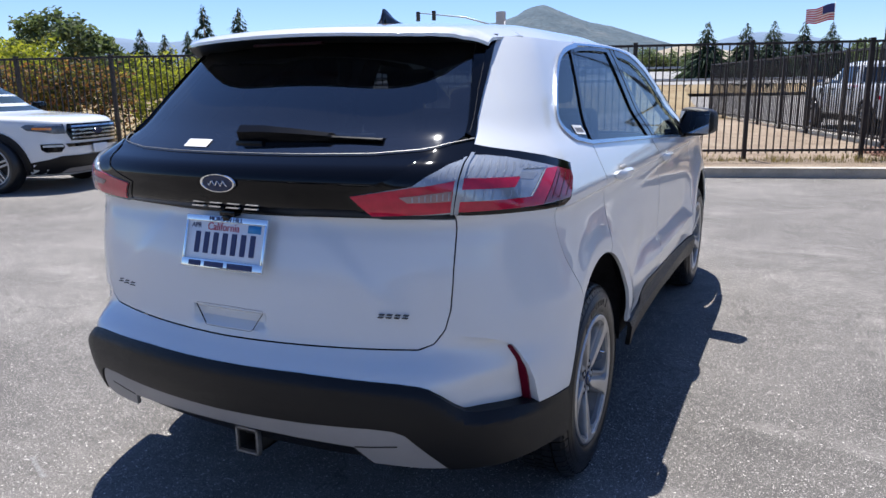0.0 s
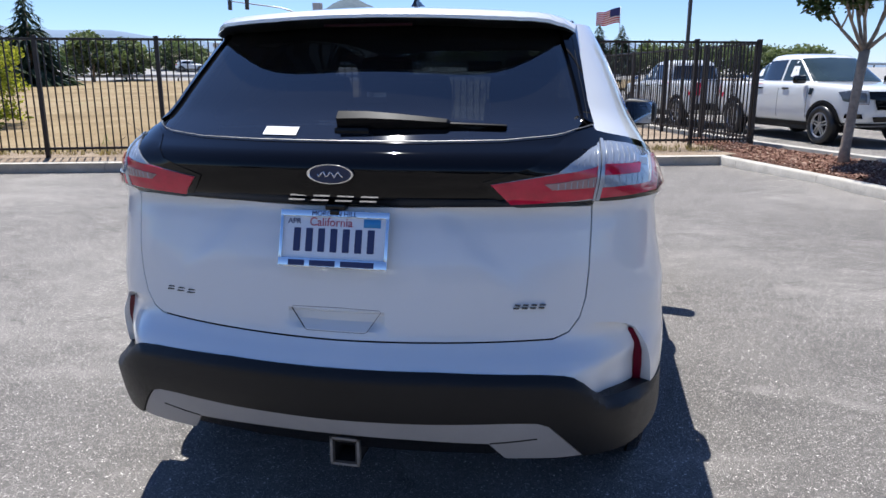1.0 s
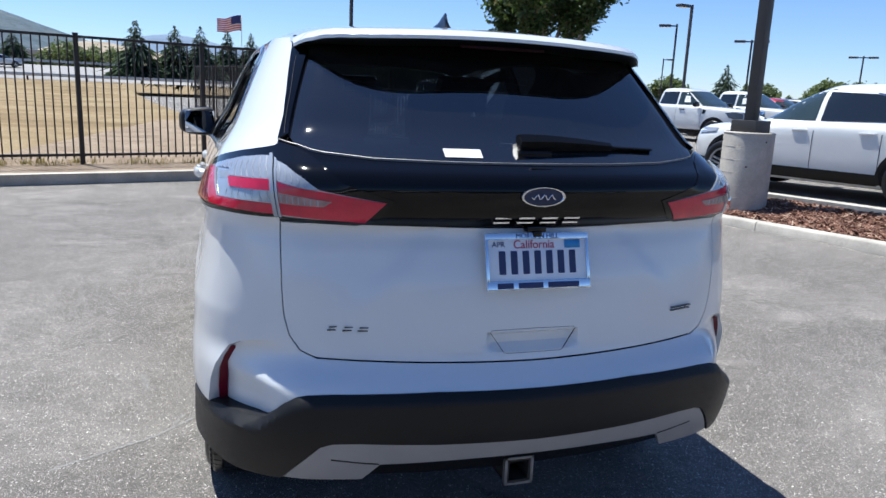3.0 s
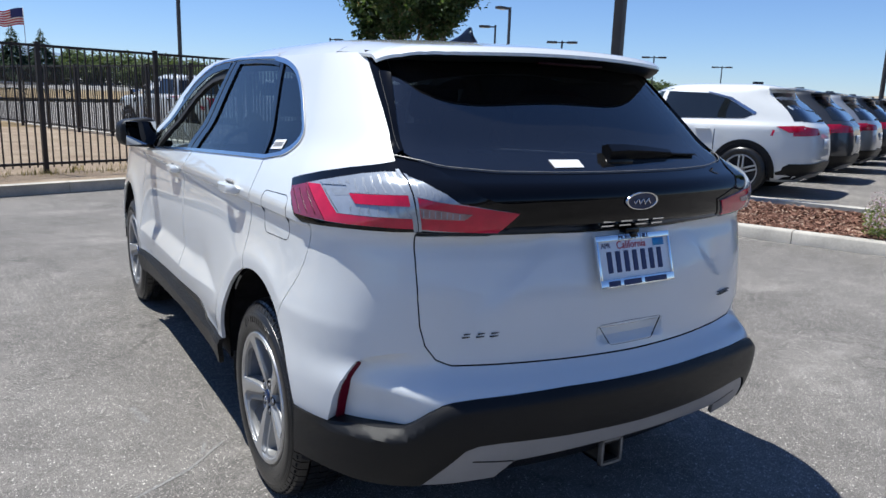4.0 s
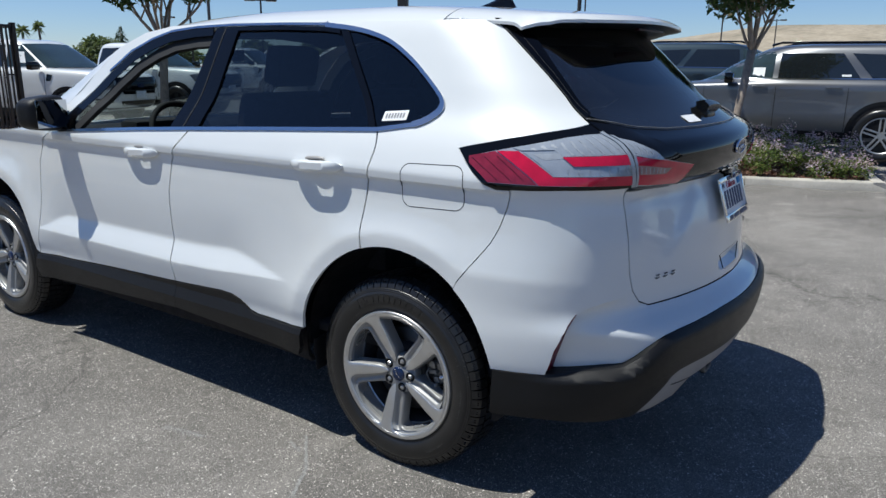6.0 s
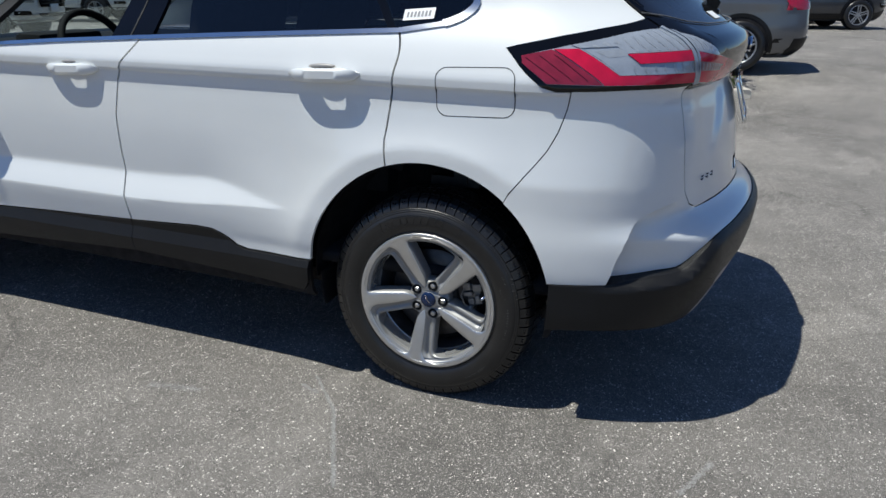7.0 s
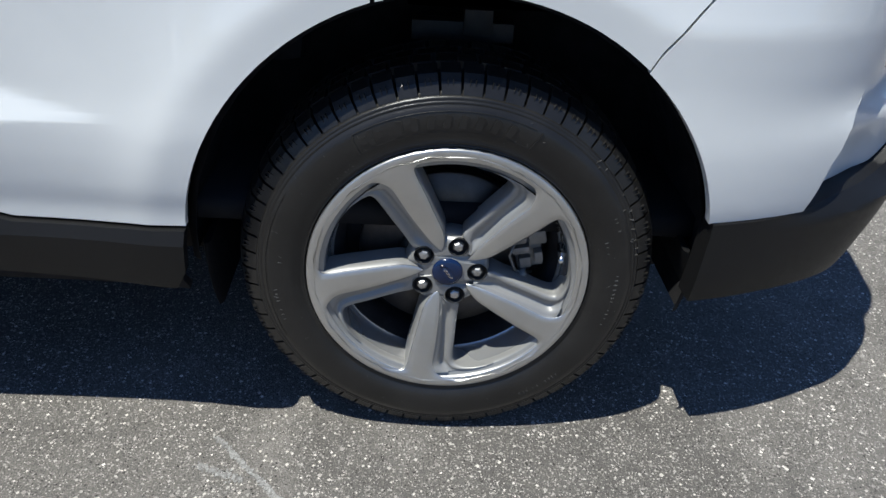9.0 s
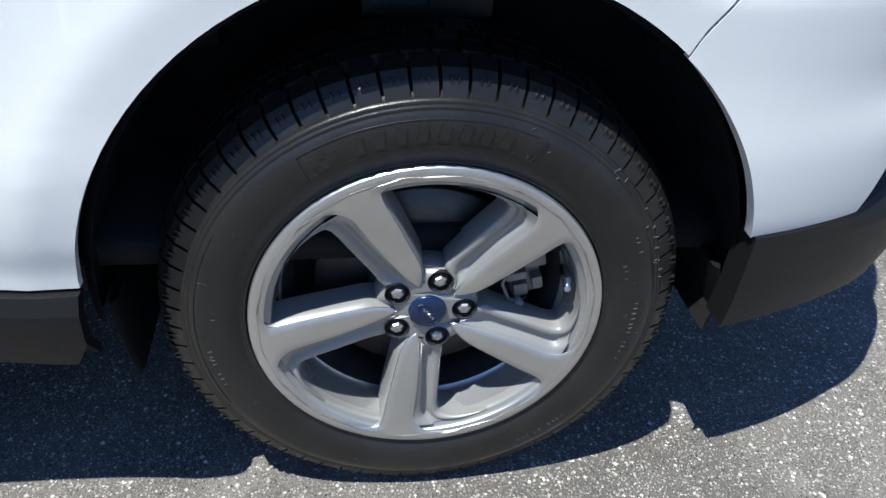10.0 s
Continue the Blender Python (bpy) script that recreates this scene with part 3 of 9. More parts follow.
flat_sheet("planting_bed", bed_poly, bed_z, M_MULCHBED, "bed of red-brown bark mulch", 0.4, cat="mulch")
vs, fs = [], []
for _ in range(15000):
    u, s = rnd.uniform(-3, ISLAND_END - 0.2), rnd.uniform(0.16, ISLAND_W - 0.18)
    p = KC + KR * u + KN * s
    if u < 0 and s < 0.5:
        continue
    z = bed_z(p.x, p.y)
    l, w = rnd.uniform(0.012, 0.05), rnd.uniform(0.006, 0.016)
    m_ = Matrix.Translation((p.x, p.y, z + rnd.uniform(0.002, 0.02))) @ Euler((rnd.gauss(0, 0.35), rnd.gauss(0, 0.35), rnd.uniform(0, 6.28))).to_matrix().to_4x4()
    k = len(vs)
    vs += [tuple(m_ @ Vector(c)) for c in ((-l, -w, 0), (l, -w * 0.6, 0), (l * 0.9, w * 0.7, 0.003), (-l * 0.8, w, 0.002), (0, 0, 0.008))]
    fs += [(k, k + 1, k + 4), (k + 1, k + 2, k + 4), (k + 2, k + 3, k + 4), (k + 3, k, k + 4)]
me = bpy.data.meshes.new("bark_chips")
me.from_pydata(vs, [], fs)
tagged(part("bark_chips", me, M_CHIP), "scattered bark chips on the island", "mulch", kind="stuff")


# ---- fence ----
def fence(name, start, d, count, bay, fz, label, height=1.90, first_post=True):
    f = thing(name, None, label, "fence", kind="structure")
    d = Vector(d).normalized()
    ang = math.atan2(d.y, d.x)
    postm, pickm, railm = None, None, None
    np_ = 16
    for i in range(count):
        p = Vector(start) + d * bay * i
        z = fz(p.x, p.y)
        m = Matrix.Translation((p.x, p.y, z)) @ Matrix.Rotation(ang, 4, "Z")
        if postm is None:
            bm = bbox(-0.0325, -0.0325, -0.1, 0.0325, 0.0325, height + 0.035, 0.003)
            box(bm, -0.038, -0.038, height + 0.035, 0.038, 0.038, height + 0.055, 0.006)
            postm = finish(bm, "post")
            railm = finish(bbox(0.033, -0.02, -0.02, bay - 0.033, 0.02, 0.02, 0.003), "rail")
            pickm = finish(bbox(-0.0095, -0.0095, 0.09, 0.0095, 0.0095, height - 0.005), "picket")
        po = part("post", postm, M_FENCE, f)
        po.matrix_basis = m
        if i == count - 1:
            break
        p2 = p + d * bay
        dz = fz(p2.x, p2.y) - z
        tilt = m @ Matrix.Rotation(-math.atan2(dz, bay), 4, "Y")
        for h in (height, 0.145):
            r = part("rail", railm, M_FENCE, f)
            r.matrix_basis = tilt @ Matrix.Translation((0, 0, h))
        for k in range(1, np_):
            t = k / np_
            pk = part("picket", pickm, M_FENCE, f)
            pk.matrix_basis = m @ Matrix.Translation((bay * t, 0, dz * t))
    return f


# the last bay before the corner is a short one
fence("fence_back", F0 + FD * 1.22, -FD, 2, 1.22, lambda x, y: 0.145, "bronze steel picket fence along the lot")
fence("fence_back", F0 + FD * 0.0, -FD, 17, 1.88, lambda x, y: 0.145, "bronze steel picket fence along the lot")
fence("fence_side", F0 + FD * 1.22 + FN * 0.02, FN, 9, 1.95, lambda x, y: 0.145 + 0.002 * y, "bronze steel picket fence running away from the lot's corner", 1.86)

# ---- hills ----
def hills(name, prof, r0, r1, mat, label, a0, a1, rough=0.12, seed=3, da=0.5):
    """A range by its skyline: (bearing, elevation) in degrees, seen from the lot."""
    f = pchip(prof)
    bm = bmesh.new()
    rows = []
    n = int((a1 - a0) / da)
    for k in range(n + 1):
        a = a0 + (a1 - a0) * k / n
        e = f(a)
        row = []
        for j, (t, hgt) in enumerate(((0, 0.0), (0.18, 0.16), (0.38, 0.40), (0.58, 0.68), (0.78, 0.90), (0.9, 1.0), (1.0, 0.7))):
            r = r0 + (r1 - r0) * t
            nz = 1 + rough * noise.noise((a * 0.35 + seed, t * 5, seed)) + rough * 0.5 * noise.noise((a * 1.3, t * 9 + seed, 2.0))
            z = r * math.tan(radians(max(0.05, e))) * hgt * (nz if j < 5 else 1 + 0.25 * (nz - 1))
            row.append(bm.verts.new((r * math.sin(radians(a)), r * math.cos(radians(a)), z)))
        rows.append(row)
    for a, b in zip(rows, rows[1:]):
        for j in range(6):
            bm.faces.new((a[j], b[j], b[j + 1], a[j + 1]))
    bmesh.ops.recalc_face_normals(bm, faces=bm.faces)
    return tagged(part(name, bm, mat, angle=80), label, "hills", kind="structure")


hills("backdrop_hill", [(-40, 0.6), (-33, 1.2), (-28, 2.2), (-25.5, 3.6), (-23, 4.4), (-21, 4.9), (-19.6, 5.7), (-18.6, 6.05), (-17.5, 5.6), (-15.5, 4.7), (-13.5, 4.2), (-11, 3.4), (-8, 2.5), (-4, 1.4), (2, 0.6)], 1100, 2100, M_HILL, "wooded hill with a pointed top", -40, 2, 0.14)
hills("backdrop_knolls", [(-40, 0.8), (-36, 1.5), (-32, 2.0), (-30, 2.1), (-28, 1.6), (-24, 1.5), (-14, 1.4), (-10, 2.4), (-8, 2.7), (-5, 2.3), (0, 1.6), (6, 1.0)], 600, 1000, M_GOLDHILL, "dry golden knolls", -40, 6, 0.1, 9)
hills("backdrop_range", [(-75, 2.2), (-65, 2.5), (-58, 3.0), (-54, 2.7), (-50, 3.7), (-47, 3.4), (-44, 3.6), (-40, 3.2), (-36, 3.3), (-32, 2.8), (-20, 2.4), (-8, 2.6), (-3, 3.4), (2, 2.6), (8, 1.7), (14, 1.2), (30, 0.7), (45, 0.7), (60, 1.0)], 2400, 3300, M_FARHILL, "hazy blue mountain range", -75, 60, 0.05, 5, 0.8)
hills("backdrop_east", [(55, 1.0), (62, 1.2), (68, 1.7), (72, 2.0), (76, 2.5), (80, 2.95), (84, 2.9), (90, 2.7), (97, 2.2), (110, 1.8)], 1400, 2200, M_GOLDHILL, "bare golden hills", 55, 110, 0.1, 21)


# ---- the white crossover ----
class Shell:
    """The skin of a car, by a place q round its plan (0 at the tail's middle, positive on its left side) and a height z."""
    QA, QC = 0.62, 0.62
    YS1, QF, QG = 3.2, 0.5, 0.6

    def __init__(self, rear, bulge, xe, width, ys, k1, k2, front, fbulge, fxe, arches=(), flare=0.023):
        self.rear, self.bulge, self.xe, self.width, self.ys = (pchip(t) for t in (rear, bulge, xe, width, ys))
        self.k1, self.k2, self.front, self.fbulge, self.fxe = (pchip(t) for t in (k1, k2, front, fbulge, fxe))
        self.arches, self.flare = arches, flare
        self.q1 = self.QA + self.QC
        self.q2 = self.q1 + self.YS1 + 0.28
        self.q3 = self.q2 + self.QF
        self.q4 = self.q3 + self.QG

    def half(self, y, z):
        w = self.width(z)
        for ya, za in self.arches:
            r = math.hypot(y - ya, z - za)
            w += self.flare * math.exp(-max(0.0, r - 0.488) / 0.100) * (1 - smooth01(z, 0.84, 1.04)) * (0.82 + 0.18 * smooth01(z, 0.45, 0.62))
            w -= 0.055 * max(0.0, 0.488 - max(r, 0.42)) * smooth01(z, 0.45, 0.60)      # the band round the opening leans in
        if 0.52 < z < 0.93:
            # the doors' low crease: a sharp ridge, a lit slope above it that tapers to a point, then a hollow that fades upwards
            c = 0.595 + 0.030 * smooth01(1.15 - y, 0.0, 0.62)
            k = smooth01(y, 0.47, 0.90) * (1 - smooth01(y, 2.1, 2.4))
            hs = 0.004 + 0.088 * k
            if z < c:
                d = 0.010 * math.sqrt(k) * (z - 0.52) / (c - 0.52)
            else:
                top = 0.010 * math.sqrt(k)
                low = top - 0.31 * hs
                a = top - 0.31 * (z - c)
                u = max(0.0, 1 - (z - c - hs) / (0.93 - c - hs))
                b = low * u * u if z >= c + hs else low - (z - c - hs) * 2 * low / (0.93 - c - hs)
                d = a if z < c + 0.4 * hs else 0.5 * (a + b + math.sqrt((a - b) ** 2 + (0.0035 * k) ** 2))
            w += d * smooth01(k, 0.0, 0.10)
        if y > 2.6:
            w -= 0.06 * ((y - 2.6) / 0.9) ** 2
        return w

    def flat(self, q, z):
        """x (to the left positive) and y on the plan at height z."""
        if q <= self.QA:
            a = q / self.QA
            return a * self.xe(z), self.rear(z) + self.bulge(z) * a * a
        ys = self.ys(z)
        if q <= self.q1:
            t = (q - self.QA) / self.QC
            xe, b = self.xe(z), self.bulge(z)
            p0 = Vector((xe, self.rear(z) + b))
            d0 = Vector((xe, 2 * b)).normalized()
            p3 = Vector((self.half(ys, z), ys))
            d3 = Vector((0.0, 1.0))
            p1, p2 = p0 + d0 * self.k1(z), p3 - d3 * self.k2(z)
            s = 1 - t
            p = p0 * s ** 3 + p1 * 3 * s * s * t + p2 * 3 * s * t * t + p3 * t ** 3
            return p.x, p.y
        if q <= self.q2:
            y = ys + (q - self.q1) * (self.YS1 - ys) / (self.q2 - self.q1)
            return self.half(y, z), y
        xf, yf = self.fxe(z), self.front(z) - self.fbulge(z)
        if q <= self.q3:
            t = (q - self.q2) / self.QF
            p0 = Vector((self.half(self.YS1, z), self.YS1))
            p1, p3 = p0 + Vector((-0.03, 0.28)), Vector((xf, yf))
            p2 = p3 + Vector((0.2, -0.07))
            s = 1 - t
            p = p0 * s ** 3 + p1 * 3 * s * s * t + p2 * 3 * s * t * t + p3 * t ** 3
            return p.x, p.y
        a = 1 - (q - self.q3) / self.QG
        return a * xf, self.front(z) - self.fbulge(z) * a * a

    def at(self, q, z):
        x, y = self.flat(abs(q), z)
        return Vector((-x if q >= 0 else x, y, z))

    def inward(self, q, z):
        e = 0.004
        du = self.at(q + e, z) - self.at(q - e, z)
        dv = self.at(q, z + e) - self.at(q, z - e)
        n = du.cross(dv)
        return n.normalized() if n.length > 1e-9 else Vector((0, 1, 0))

    def off(self, d):
        return lambda q, z: self.at(q, z) - self.inward(q, z) * d

    def qx(self, x, z):
        """q of a place on the tail, by its distance from the middle (signed: left is positive)."""
        lo, hi = 0.0, self.q1
        for _ in range(40):
            mid = (lo + hi) / 2
            lo, hi = (mid, hi) if self.flat(mid, z)[0] < abs(x) else (lo, mid)
        return math.copysign(lo, x)

    def qy(self, y, z):
        """q of a place on the left flank, by its y."""
        lo, hi = self.QA * 0.2, self.q3
        for _ in range(40):
            mid = (lo + hi) / 2
            lo, hi = (mid, hi) if self.flat(mid, z)[1] < y else (lo, mid)
        return lo

    def pts(self, spec):
        return [(self.qx(a, z) if k == "x" else self.qy(a, z), z) for k, a, z in spec]


EDGE = Shell(
    rear=[(0.18, -0.74), (0.30, -0.86), (0.40, -0.925), (0.48, -0.962), (0.56, -0.982), (0.628, -0.988), (0.645, -0.981), (0.660, -0.962), (0.675, -0.942), (0.690, -0.925), (0.705, -0.916), (0.72, -0.913),
          (0.79, -0.906), (0.91, -0.893), (1.0, -0.868), (1.06, -0.848), (1.078, -0.852), (1.10, -0.876), (1.14, -0.891), (1.18, -0.897), (1.212, -0.882), (1.243, -0.826),
          (1.27, -0.786), (1.30, -0.742), (1.33, -0.703), (1.38, -0.652), (1.45, -0.578), (1.55, -0.470), (1.64, -0.36)],
    bulge=[(0.2, 0.06), (0.4, 0.078), (0.6, 0.098), (0.68, 0.115), (0.75, 0.112), (0.95, 0.10), (1.1, 0.085), (1.25, 0.102), (1.32, 0.117), (1.6, 0.10)],
    xe=[(0.2, 0.60), (0.4, 0.62), (1.2, 0.62), (1.3, 0.605), (1.64, 0.50)],
    width=[(0.18, 0.83), (0.25, 0.898), (0.32, 0.923), (0.4, 0.93), (0.47, 0.928), (0.525, 0.935), (0.565, 0.936), (0.6, 0.935), (0.68, 0.9275), (0.78, 0.9195), (0.88, 0.9130), (0.97, 0.9065), (1.030, 0.902), (1.062, 0.9045), (1.073, 0.9140), (1.095, 0.9150), (1.13, 0.903), (1.19, 0.8755), (1.225, 0.8553), (1.3, 0.8056), (1.4, 0.7606), (1.5, 0.7156), (1.58, 0.6752), (1.64, 0.6354)],
    ys=[(0.2, -0.28), (1.15, -0.28), (1.3, -0.20), (1.45, -0.09), (1.64, 0.06)],
    k1=[(0.2, 0.18), (0.5, 0.19), (0.66, 0.185), (0.75, 0.195), (1.0, 0.19), (1.12, 0.17), (1.3, 0.11), (1.6, 0.07)],
    k2=[(0.2, 0.30), (0.5, 0.33), (0.7, 0.34), (1.0, 0.31), (1.12, 0.28), (1.3, 0.21), (1.6, 0.16)],
    front=[(0.2, 3.66), (0.5, 3.80), (0.8, 3.80), (1.0, 3.72), (1.1, 3.55), (1.2, 3.2)],
    fbulge=[(0.2, 0.14), (1.2, 0.18)], fxe=[(0.2, 0.55), (1.0, 0.55), (1.2, 0.5)],
    arches=((0.0, 0.40), (2.85, 0.40)))


def arch(y0, a0, a1, r=0.425, zc=0.41, n=18):
    """Points of a wheel opening's edge: angles from the back, upwards, in degrees."""
    return [("y", y0 - r * math.cos(radians(a)), zc + r * math.sin(radians(a))) for a in (a0 + (a1 - a0) * k / n for k in range(n + 1))]


def mirror(poly):
    return [(-q, z) for q, z in poly][::-1]


def panel(name, spec, mat, parent, off=0.0, depth=0.014, gap=0.0025, both=True, label="", du=0.035, dv=0.022, sh=EDGE, raw=False, vs=()):
    """A body panel on the shell, and its twin on the other side."""
    poly = spec if raw else sh.pts(spec)
    if gap:
        poly = inset_poly(poly, gap)
    made = []
    for pl in (poly, mirror(poly)) if both else (poly,):
        made.append(part(name, sheet(pl, sh.off(off), du, dv, depth, sh.inward, vs=vs), mat, parent, label))
    return made


def line(name, spec, width, mat, parent, off=0.0015, both=True, sh=EDGE, raw=False, depth=0.004, label=""):
    return panel(name, stroke(spec if raw else sh.pts(spec), width), mat, parent, off, depth, 0, both, label, sh=sh, raw=True)


def wheel(root_name, parent, m, tyre_r=0.3645, rim_r=0.2425, width=0.235, mirrored=False, seg=96):
    """An alloy wheel whose outer face looks along -x: tyre, barrel, five machined spokes with a stepped side channel, cap, nuts, brake."""
    w = new(root_name)
    w.parent = parent
    w.matrix_basis = m
    h = width / 2
    FLAT = -0.3545                                   # the road under the hub: the tyre flattens on it

    def settle(bm_):
        for v in bm_.verts:
            if v.co.z < FLAT:
                v.co.z = FLAT
            k_ = max(0.0, (-v.co.z - 0.30) / 0.055)  # the sidewall bulges over the contact
            if k_ and abs(v.co.y) < 0.16 and abs(v.co.x) > h - 0.02:
                v.co.x += math.copysign(0.005 * k_ * (1 - (v.co.y / 0.16) ** 2), v.co.x)
        return bm_
    prof = [(rim_r - 0.004, -h + 0.030), (rim_r + 0.0015, -h + 0.016), (rim_r + 0.004, -h + 0.0085), (rim_r + 0.009, -h + 0.0045), (rim_r + 0.0105, -h + 0.0052), (rim_r + 0.012, -h + 0.0035), (rim_r + 0.030, -h - 0.0025), (rim_r + 0.046, -h - 0.0045), (rim_r + 0.060, -h - 0.0040), (rim_r + 0.0725, -h - 0.0010),
            (rim_r + 0.0735, -h + 0.0006), (rim_r + 0.0750, -h + 0.0006), (rim_r + 0.0760, -h + 0.0002), (rim_r + 0.0785, -h + 0.0014), (rim_r + 0.0795, -h + 0.0032), (rim_r + 0.0810, -h + 0.0030), (rim_r + 0.0820, -h + 0.0028), (rim_r + 0.0850, -h + 0.0050), (rim_r + 0.0858, -h + 0.0080),
            (tyre_r - 0.034, -h + 0.014), (tyre_r - 0.024, -h + 0.026), (tyre_r - 0.014, -h + 0.048), (tyre_r - 0.010, 0), (tyre_r - 0.014, h - 0.045), (tyre_r - 0.02, h - 0.012), (rim_r + 0.05, h), (rim_r, h - 0.03)]
    tyre = part("tyre", settle(lathe(bmesh.new(), prof, seg)), M_TYRE, w, "black rubber tyre", angle=24)
    # tread and shoulder blocks
    bm = bmesh.new()
    n = 64
    shoulder = ((-h + 0.0065, tyre_r - 0.041), (-h + 0.0085, tyre_r - 0.034), (-h + 0.016, tyre_r - 0.018), (-h + 0.027, tyre_r - 0.0075), (-h + 0.053, tyre_r))
    rows = [(shoulder, 0.0, 0.885, 0.0), (((-h + 0.062, tyre_r), (-h + 0.098, tyre_r + 0.001)), 0.3, 1.12, 0.0), (((-0.016, tyre_r + 0.001), (0.016, tyre_r + 0.001)), 0.1, 0.9, 0.0), (((h - 0.098, tyre_r + 0.001), (h - 0.058, tyre_r)), 0.6, 1.4, 0.0),
            (((h - 0.052, tyre_r), (h - 0.008, tyre_r - 0.02)), 0.3, 1.1, 0.0)]
    for k in range(n):
        for prof_, s0, s1, dr in rows:
            cols = []
            for i_, (x, r) in enumerate(prof_):
                sk = 0.05 * i_ / max(1, len(prof_) - 1) if prof_ is shoulder else 0.0      # the grooves lean and widen towards the tread
                a0, a1 = 2 * math.pi * (k + s0 + sk) / n, 2 * math.pi * (k + s1 + sk * 0.4) / n
                cols.append([bm.verts.new((x + (0.010 if j_ == 0 else 0.0) * (r < tyre_r - 0.015), math.cos(a) * (r + dr - dd), math.sin(a) * (r + dr - dd))) for a in (a0, a1) for j_, dd in ((0, 0.014), (1, 0.0))])
            for c0, c1 in zip(cols, cols[1:]):
                bm.faces.new((c0[1], c0[3], c1[3], c1[1]))
                bm.faces.new((c0[0], c0[1], c1[1], c1[0]))
                bm.faces.new((c0[3], c0[2], c1[2], c1[3]))
            bm.faces.new((cols[0][0], cols[0][2], cols[0][3], cols[0][1]))
            bm.faces.new((cols[-1][0], cols[-1][1], cols[-1][3], cols[-1][2]))
    # thin sipes in the shoulder blocks, as small raised lips
    for k in range(n):
        for f_ in (0.36, 0.60):
            t = Matrix.Rotation(2 * math.pi * (k + f_) / n, 4, "X")
            box(bm, -h + 0.0135, tyre_r - 0.024, -0.0006, -h + 0.020, tyre_r - 0.0135, 0.0006, 0, t)
    tagged(part("tread", settle(bm), M_TYRE, tyre, smooth=False), kind="stuff")

    # raised marks on the sidewall, as plain bars: a framed band at the top, small groups round the rest
    def wall_x(r):
        return -h - 0.0045 + 0.0035 * ((r - rim_r - 0.05) / 0.022) ** 2
    bm = bmesh.new()
    def arc(r, a0, a1, wd=0.0009, up=0.0011):
        steps = max(2, int(abs(a1 - a0) / 2.5))
        rows_ = []
        for i in range(steps + 1):
            a = radians(a0 + (a1 - a0) * i / steps)
            rows_.append([bm.verts.new((wall_x(r) + dx, math.cos(a) * (r + dr_), math.sin(a) * (r + dr_))) for dr_, dx in ((-wd, 0.001), (-wd * 0.4, -up), (wd * 0.4, -up), (wd, 0.001))])
        for p_, q_ in zip(rows_, rows_[1:]):
            for i in range(3):
                bm.faces.new((p_[i], p_[i + 1], q_[i + 1], q_[i]))
    def mark(a, r, hh, ww, lean=0.0, up=0.0012):
        t = Matrix.Rotation(radians(a), 4, "X") @ Matrix.Translation((wall_x(r), r, 0)) @ Matrix.Rotation(radians(lean), 4, "X")
        box(bm, -up, -hh / 2, -ww / 2, 0.002, hh / 2, ww / 2, 0, t)
    arc(rim_r + 0.032, 65, 124)
    arc(rim_r + 0.0645, 67, 122)
    for a in (65.6, 122.6):
        mark(a, rim_r + 0.048, 0.033, 0.0014, -10)
    for d in range(8):
        mark(74.0 + 4.9 * d, rim_r + 0.0485, 0.021, 0.011, -12, 0.0016)
    for a, r in ((114.5, 0.048), (117.0, 0.055), (117.5, 0.042), (119.5, 0.049)):
        mark(a, rim_r + r, 0.011, 0.008, -12, 0.0009)
    arc(rim_r + 0.026, 126, 150, 0.0006, 0.0007)
    arc(rim_r + 0.068, 150, 205, 0.0006, 0.0007)
    arc(rim_r + 0.030, 252, 286, 0.0006, 0.0007)
    tagged(part("sidewall_mark", settle(bm), M_TYRE, tyre, smooth=False), kind="stuff")
    bm = bmesh.new()
    for a0, a1, r, hh, step in ((128, 140, 0.022, 0.008, 1.7), (170, 176, 0.044, 0.009, 2.4), (186, 202, 0.055, 0.006, 1.6), (262, 292, 0.014, 0.0045, 1.3), (296, 330, 0.013, 0.0045, 1.3), (-16, 6, 0.049, 0.006, 1.5), (14, 20, 0.034, 0.006, 1.5), (22, 27, 0.058, 0.006, 1.6), (300, 318, 0.052, 0.0055, 1.5)):
        a = a0
        while a < a1:
            u_ = (a * 7.3) % 1.0
            if u_ > 0.16:
                mark(a, rim_r + r, hh * (0.55 + 0.45 * u_), 0.0010 + 0.0010 * u_, 30 * (u_ - 0.5), 0.0007)
            a += step * (0.8 + 0.5 * ((a * 3.1) % 1.0))
    rw = random.Random(31)                          # short scratches and stone nicks
    for _ in range(46):
        mark(rw.uniform(0, 360), rim_r + rw.uniform(0.014, 0.075), rw.uniform(0.0015, 0.007), rw.uniform(0.0004, 0.0009), rw.uniform(-60, 60), 0.0006)
    for _ in range(16):
        mark(rw.uniform(10, 50), rim_r + rw.uniform(0.074, 0.084), rw.uniform(0.003, 0.007), 0.0007, rw.uniform(-30, 30), 0.0010)
    tagged(part("worn_mark", settle(bm), M_TYREMARK, tyre, smooth=False), kind="stuff")
    part("sidewall_ring", lathe(bmesh.new(), [(rim_r + 0.0028, -h + 0.012), (rim_r + 0.004, -h + 0.0052), (rim_r + 0.0065, -h + 0.0046), (rim_r + 0.008, -h + 0.0075)], seg), M_TYRE, tyre)
    # rim: machined lip, painted step, silver barrel
    h += 0.004                                       # the alloy stands a little proud of the bead
    lip = [(0.2222, -h + 0.0090), (0.2228, -h + 0.0072), (0.2245, -h + 0.0064), (0.2300, -h + 0.0054), (0.2340, -h + 0.0047), (rim_r - 0.0016, -h + 0.0040), (rim_r + 0.0004, -h + 0.0052), (rim_r + 0.0018, -h + 0.016)]
